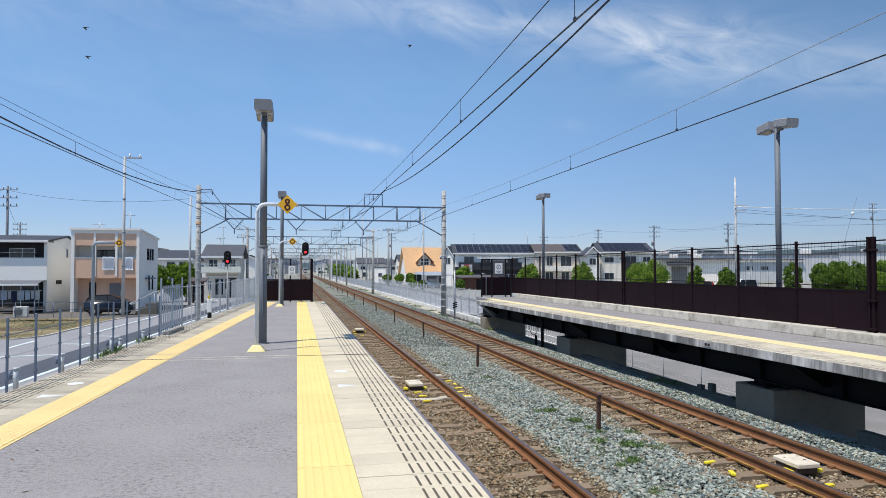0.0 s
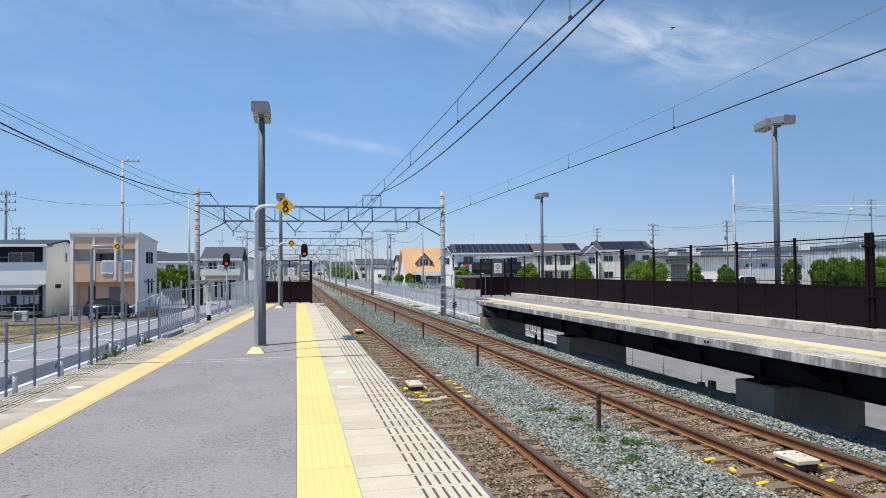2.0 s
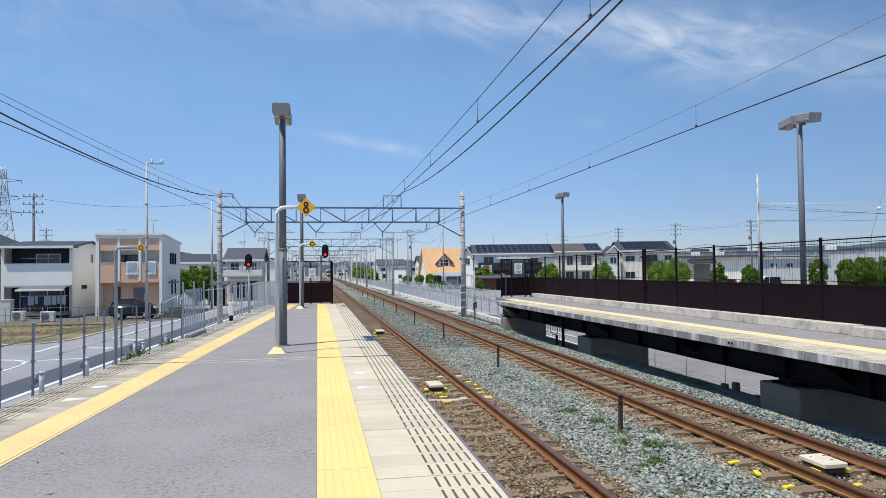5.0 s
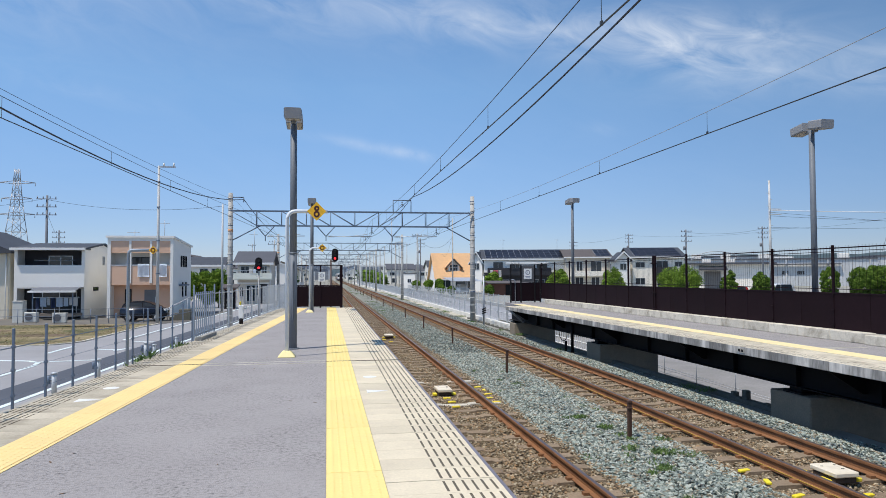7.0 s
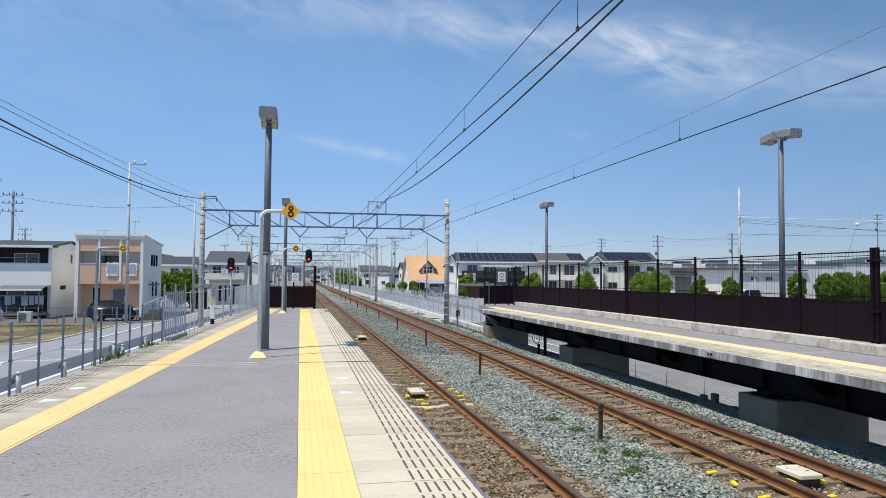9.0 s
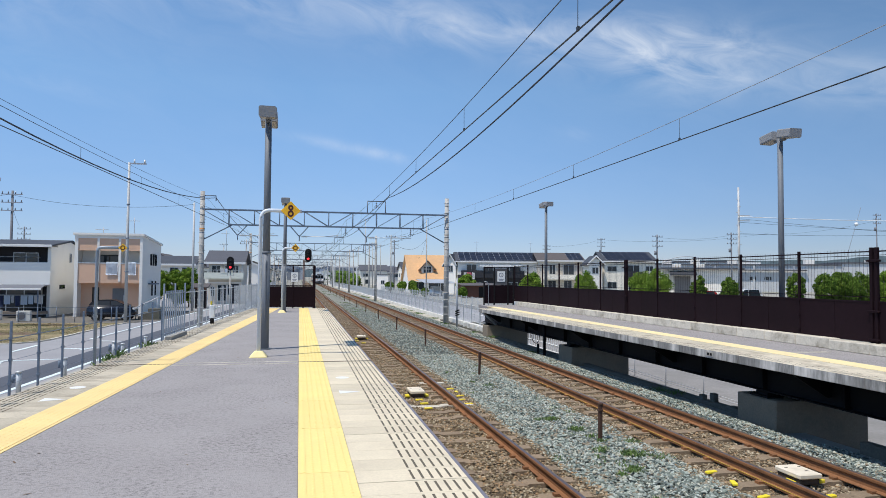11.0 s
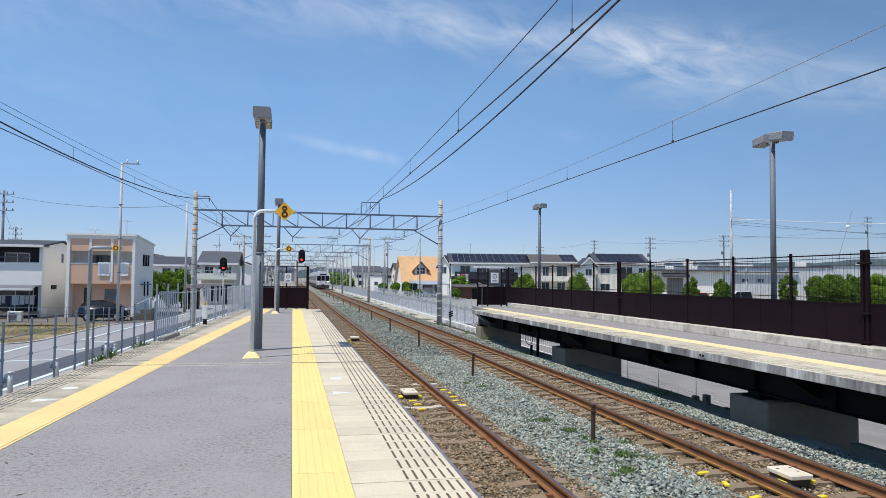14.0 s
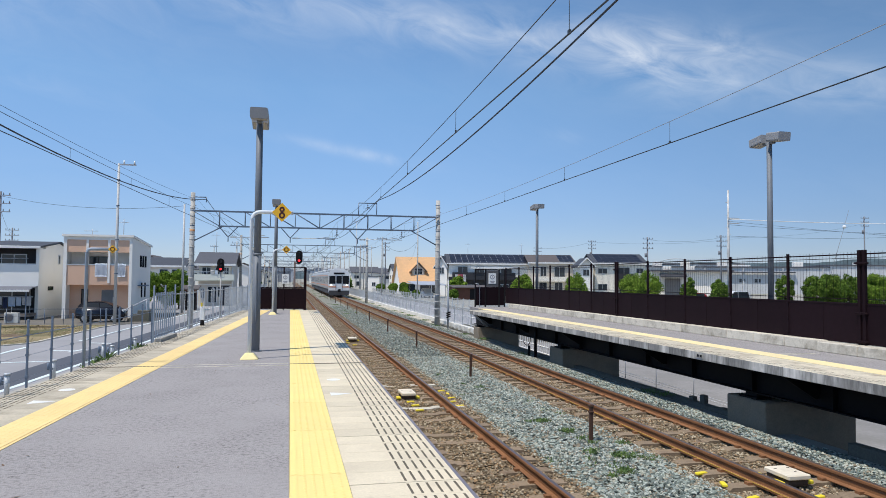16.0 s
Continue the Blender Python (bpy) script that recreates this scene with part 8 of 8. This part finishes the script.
box(bm, -1.4, 1.4, -1.5, 1.5, 0, 3.3)
part("wall", bm, HOUSE_WHITE, out)
bm = B()
box(bm, -1.5, 1.5, -1.6, 1.6, 3.3, 3.45)
part("roof", bm, ROOF_GREY, out)
window(out, -0.2, 0.6, 1.4, 2.2, -1.5)
perg = thing("pergola", "white slatted pergola over a dark balcony", "pergola", pose(35.0, 118.2, 3.35, 0, 0, -9))
for z, y in ((0.0, 0.0), (0.22, 0.5)):
    bm = B()
    box(bm, -3.7, 3.7, y - 0.05, y + 0.05, z, z + 0.12)
    part("beam", bm, WHITE, perg)
slat = B()
box(slat, -0.05, 0.05, -0.3, 1.6, 0.12, 0.2)
slat = mesh_of("slat", slat, WHITE)
for k in range(13):
    piece("slat", slat, perg, pose(-3.6 + 0.6 * k, 0, 0))
portal = thing("portal_frame", "white steel height-limit frame across the road", "portal frame", pose(12.6, 197, GROUND_Z))
for x in (-3.1, 3.3):
    bm = B()
    box(bm, x - 0.16, x + 0.16, -0.16, 0.16, 0, 5.5, 0.02)
    part("column", bm, WHITE, portal)
bm = B()
box(bm, -3.4, 3.6, -0.2, 0.2, 5.5, 6.0, 0.02)
part("beam", bm, WHITE, portal)
far_blocks()
hills()
pylon(-163, 400, 59)


# ---------------------------------------------------------------- train and birds
TRAIN_STEEL = mat("brushed stainless train body", (0.46, 0.455, 0.44), 0.4, 0.45, var=0.06, scale=1, fine=20, bump=0.03, stretch=(1, 0.1, 3))
TRAIN_WHITE = mat("white train front", (0.72, 0.73, 0.74), 0.35, 0.0, var=0.04, bump=0)
TRAIN_ORANGE = mat("orange train stripe", (0.75, 0.25, 0.06), 0.4, var=0.04, bump=0)
UNDER = mat("dark underframe grey", (0.05, 0.05, 0.055), 0.7, var=0.2, bump=0.1)
HEADLAMP = glow("lit white headlamp", (1.0, 0.97, 0.9), 1.1)


def make_train():
    tr = thing("train", "silver commuter train with orange stripes and lit headlamps", "train", pose(FAR_TRACK, 540, RAIL_Z))
    for c in range(4):
        y0, y1 = 20.0 * c + 0.0, 20.0 * c + 19.5
        prof = [(-1.42, 1.05), (-1.46, 1.2), (-1.46, 3.0), (-1.36, 3.32), (-1.1, 3.5), (-0.5, 3.6), (0.5, 3.6), (1.1, 3.5), (1.36, 3.32), (1.46, 3.0), (1.46, 1.2), (1.42, 1.05)]
        bm = B()
        prism(bm, prof, "y", y0 + (0.35 if c == 0 else 0), y1)
        body = part("car_body", bm, TRAIN_STEEL, tr, "stainless steel car body")
        for s in (-1, 1):
            bm = B()
            box(bm, s * 1.46, s * 1.468, y0 + 0.6, y1, 1.45, 1.6)
            box(bm, s * 1.46, s * 1.468, y0 + 0.6, y1, 2.95, 3.02)
            part("stripe", bm, TRAIN_ORANGE, body, "orange stripe")
            for k in range(3):
                yy = y0 + 3.2 + 6.3 * k
                bm = B()
                box(bm, s * 1.455, s * 1.472, yy, yy + 1.3, 1.1, 2.95)
                part("door", bm, TRAIN_STEEL, body)
            for k in range(4):
                yy = y0 + (1.6, 5.0, 11.3, 17.4)[k]
                bm = B()
                box(bm, s * 1.46, s * 1.474, yy, yy + (1.2 if k in (0, 3) else 4.0), 1.85, 2.75)
                part("window", bm, GLASS, body)
        bm = B()
        box(bm, -1.3, 1.3, y0 + 0.6, y1 - 0.3, 0.35, 1.05)
        part("underframe", bm, UNDER, tr)
        for yy in (y0 + 3.0, y0 + 16.5):
            bm = B()
            for ax in (-1.05, 1.05):
                for s in (-0.53, 0.53):
                    tube(bm, (s - 0.06, yy + ax, 0.43), (s + 0.06, yy + ax, 0.43), 0.43, n=16)
            box(bm, -1.0, -0.85, yy - 1.6, yy + 1.6, 0.3, 0.65)
            box(bm, 0.85, 1.0, yy - 1.6, yy + 1.6, 0.3, 0.65)
            part("bogie", bm, UNDER, tr)
        bm = B()
        box(bm, -1.0, 1.0, y0 + 6.5, y0 + 12.5, 3.58, 3.92, 0.08)
        part("roof_unit", bm, ALU, body)
    # front
    bm = B()
    prism(bm, [(-1.42, 0.62), (-1.46, 1.2), (-1.46, 3.0), (-1.38, 3.34), (-1.12, 3.62), (-0.55, 3.90), (0.55, 3.90), (1.12, 3.62), (1.36, 3.32), (1.46, 3.0), (1.46, 1.2), (1.42, 0.62)], "y", 0.0, 0.5)
    face = part("front", bm, TRAIN_WHITE, tr, "white front end")
    for x0, x1, z0, z1 in ((-1.36, -0.52, 1.78, 2.9), (-0.36, 0.36, 1.82, 2.9), (0.52, 1.36, 1.78, 2.9)):
        bm = B()
        box(bm, x0, x1, -0.02, 0.05, z0, z1, 0.015)
        part("windscreen", bm, mat("black tinted windscreen", (0.008, 0.009, 0.012), 0.25, var=0.05, bump=0, gloss=0.25), face)
    bm = B()
    for x in (-0.47, 0.41):
        box(bm, x, x + 0.06, -0.05, 0.02, 0.95, 3.0, 0.01)
    part("gangway_frame", bm, UNDER, face)
    bm = B()
    box(bm, -0.75, 0.75, -0.03, 0.03, 3.1, 3.35)
    part("destination_box", bm, BLACK, face)
    bm = B()
    for x0, x1 in ((-1.44, -0.42), (0.42, 1.44)):
        box(bm, x0, x1, -0.012, 0.01, 1.28, 1.42)
    part("stripe", bm, TRAIN_ORANGE, face)
    for s in (-1, 1):
        bm = B()
        tube(bm, (s * 1.05, -0.04, 1.58), (s * 1.05, 0.02, 1.58), 0.13, n=16)
        part("headlamp", bm, HEADLAMP, face)
    bm = B()
    prism(bm, [(-1.35, 0.18), (1.35, 0.18), (1.42, 0.85), (-1.42, 0.85)], "y", -0.06, 0.35)
    part("skirt", bm, UNDER, face)
    bm = B()
    tube(bm, (0, -0.45, 0.85), (0, 0.2, 0.85), 0.14, n=8)
    box(bm, -0.2, 0.2, -0.62, -0.35, 0.65, 1.05, 0.03)
    part("coupler", bm, BLACK, face)
    bm = B()
    for s in (-0.5, 0.5):
        tube(bm, (s, 24.5, 3.7), (s * 0.9, 23.3, 4.4), 0.03, n=5)
        tube(bm, (s * 0.9, 23.3, 4.4), (s * 0.8, 24.4, 4.95), 0.025, n=5)
    tube(bm, (-0.8, 24.4, 4.97), (0.8, 24.4, 4.97), 0.03, n=6)
    part("pantograph", bm, UNDER, tr)
    return tr


def make_bird(label):
    b = thing("bird", label, "bird", group="birds")
    bm = B()
    bmesh.ops.create_icosphere(bm, subdivisions=2, radius=0.5, matrix=Matrix.Diagonal((0.16, 0.56, 0.16, 1)))
    part("body", bm, UNDER, b)
    bm = B()
    prism(bm, [(-0.05, -0.2), (0.05, -0.2), (0.1, -0.42), (-0.1, -0.42)], "z", -0.01, 0.01)
    part("tail", bm, UNDER, b)
    wings = []
    for s in (-1, 1):
        bm = B()
        prism(bm, [(0, 0.12), (s * 0.3, 0.16), (s * 0.62, -0.05), (s * 0.3, -0.06), (0, -0.1)], "z", -0.012, 0.012)
        wings.append(part("wing", bm, UNDER, b))
    return b, wings


train = make_train()
birds = [make_bird("small dark bird flying across the sky") for _ in range(3)]


# seconds and how far the train's front is along the line
TRAIN_RUN = [(0, 541), (2, 486), (4, 430), (7, 348), (9, 292), (11.5, 228), (12.5, 200.5), (13.5, 171.5), (14.5, 142), (15.5, 112), (16, 97.5)]
# start, speed in metres a second, heading
FLIGHTS = [(14.5, 90.0, 31.2, 19.5, 2.46, -90), (-25.2, 90.0, 30.7, -12.2, -2.32, 90), (-24.9, 90.0, 27.2, -13.5, -1.43, 90)]
BIRD_RUNS = [[(t, x + vx * t, y, z + vz * t, turn) for t in range(17)] for x, y, z, vx, vz, turn in FLIGHTS]


def motions():
    """All that moves: the train along the far track, and the birds."""
    walk(train, [(t, pose(FAR_TRACK, y, RAIL_Z)) for t, y in TRAIN_RUN])
    for (bird, wings), path in zip(birds, BIRD_RUNS):
        walk(bird, [(t, pose(x, y, z, 0, 0, turn)) for t, x, y, z, turn in path])
        for s, w in zip((1, -1), wings):
            walk(w, [(0.2 * k, pose(0, 0, 0, 0, s * (26 if k % 2 else -14), 0)) for k in range(81)])


lay_sleepers(track_near)
lay_sleepers(track_far)
tile_platform(platform_main)
motions()
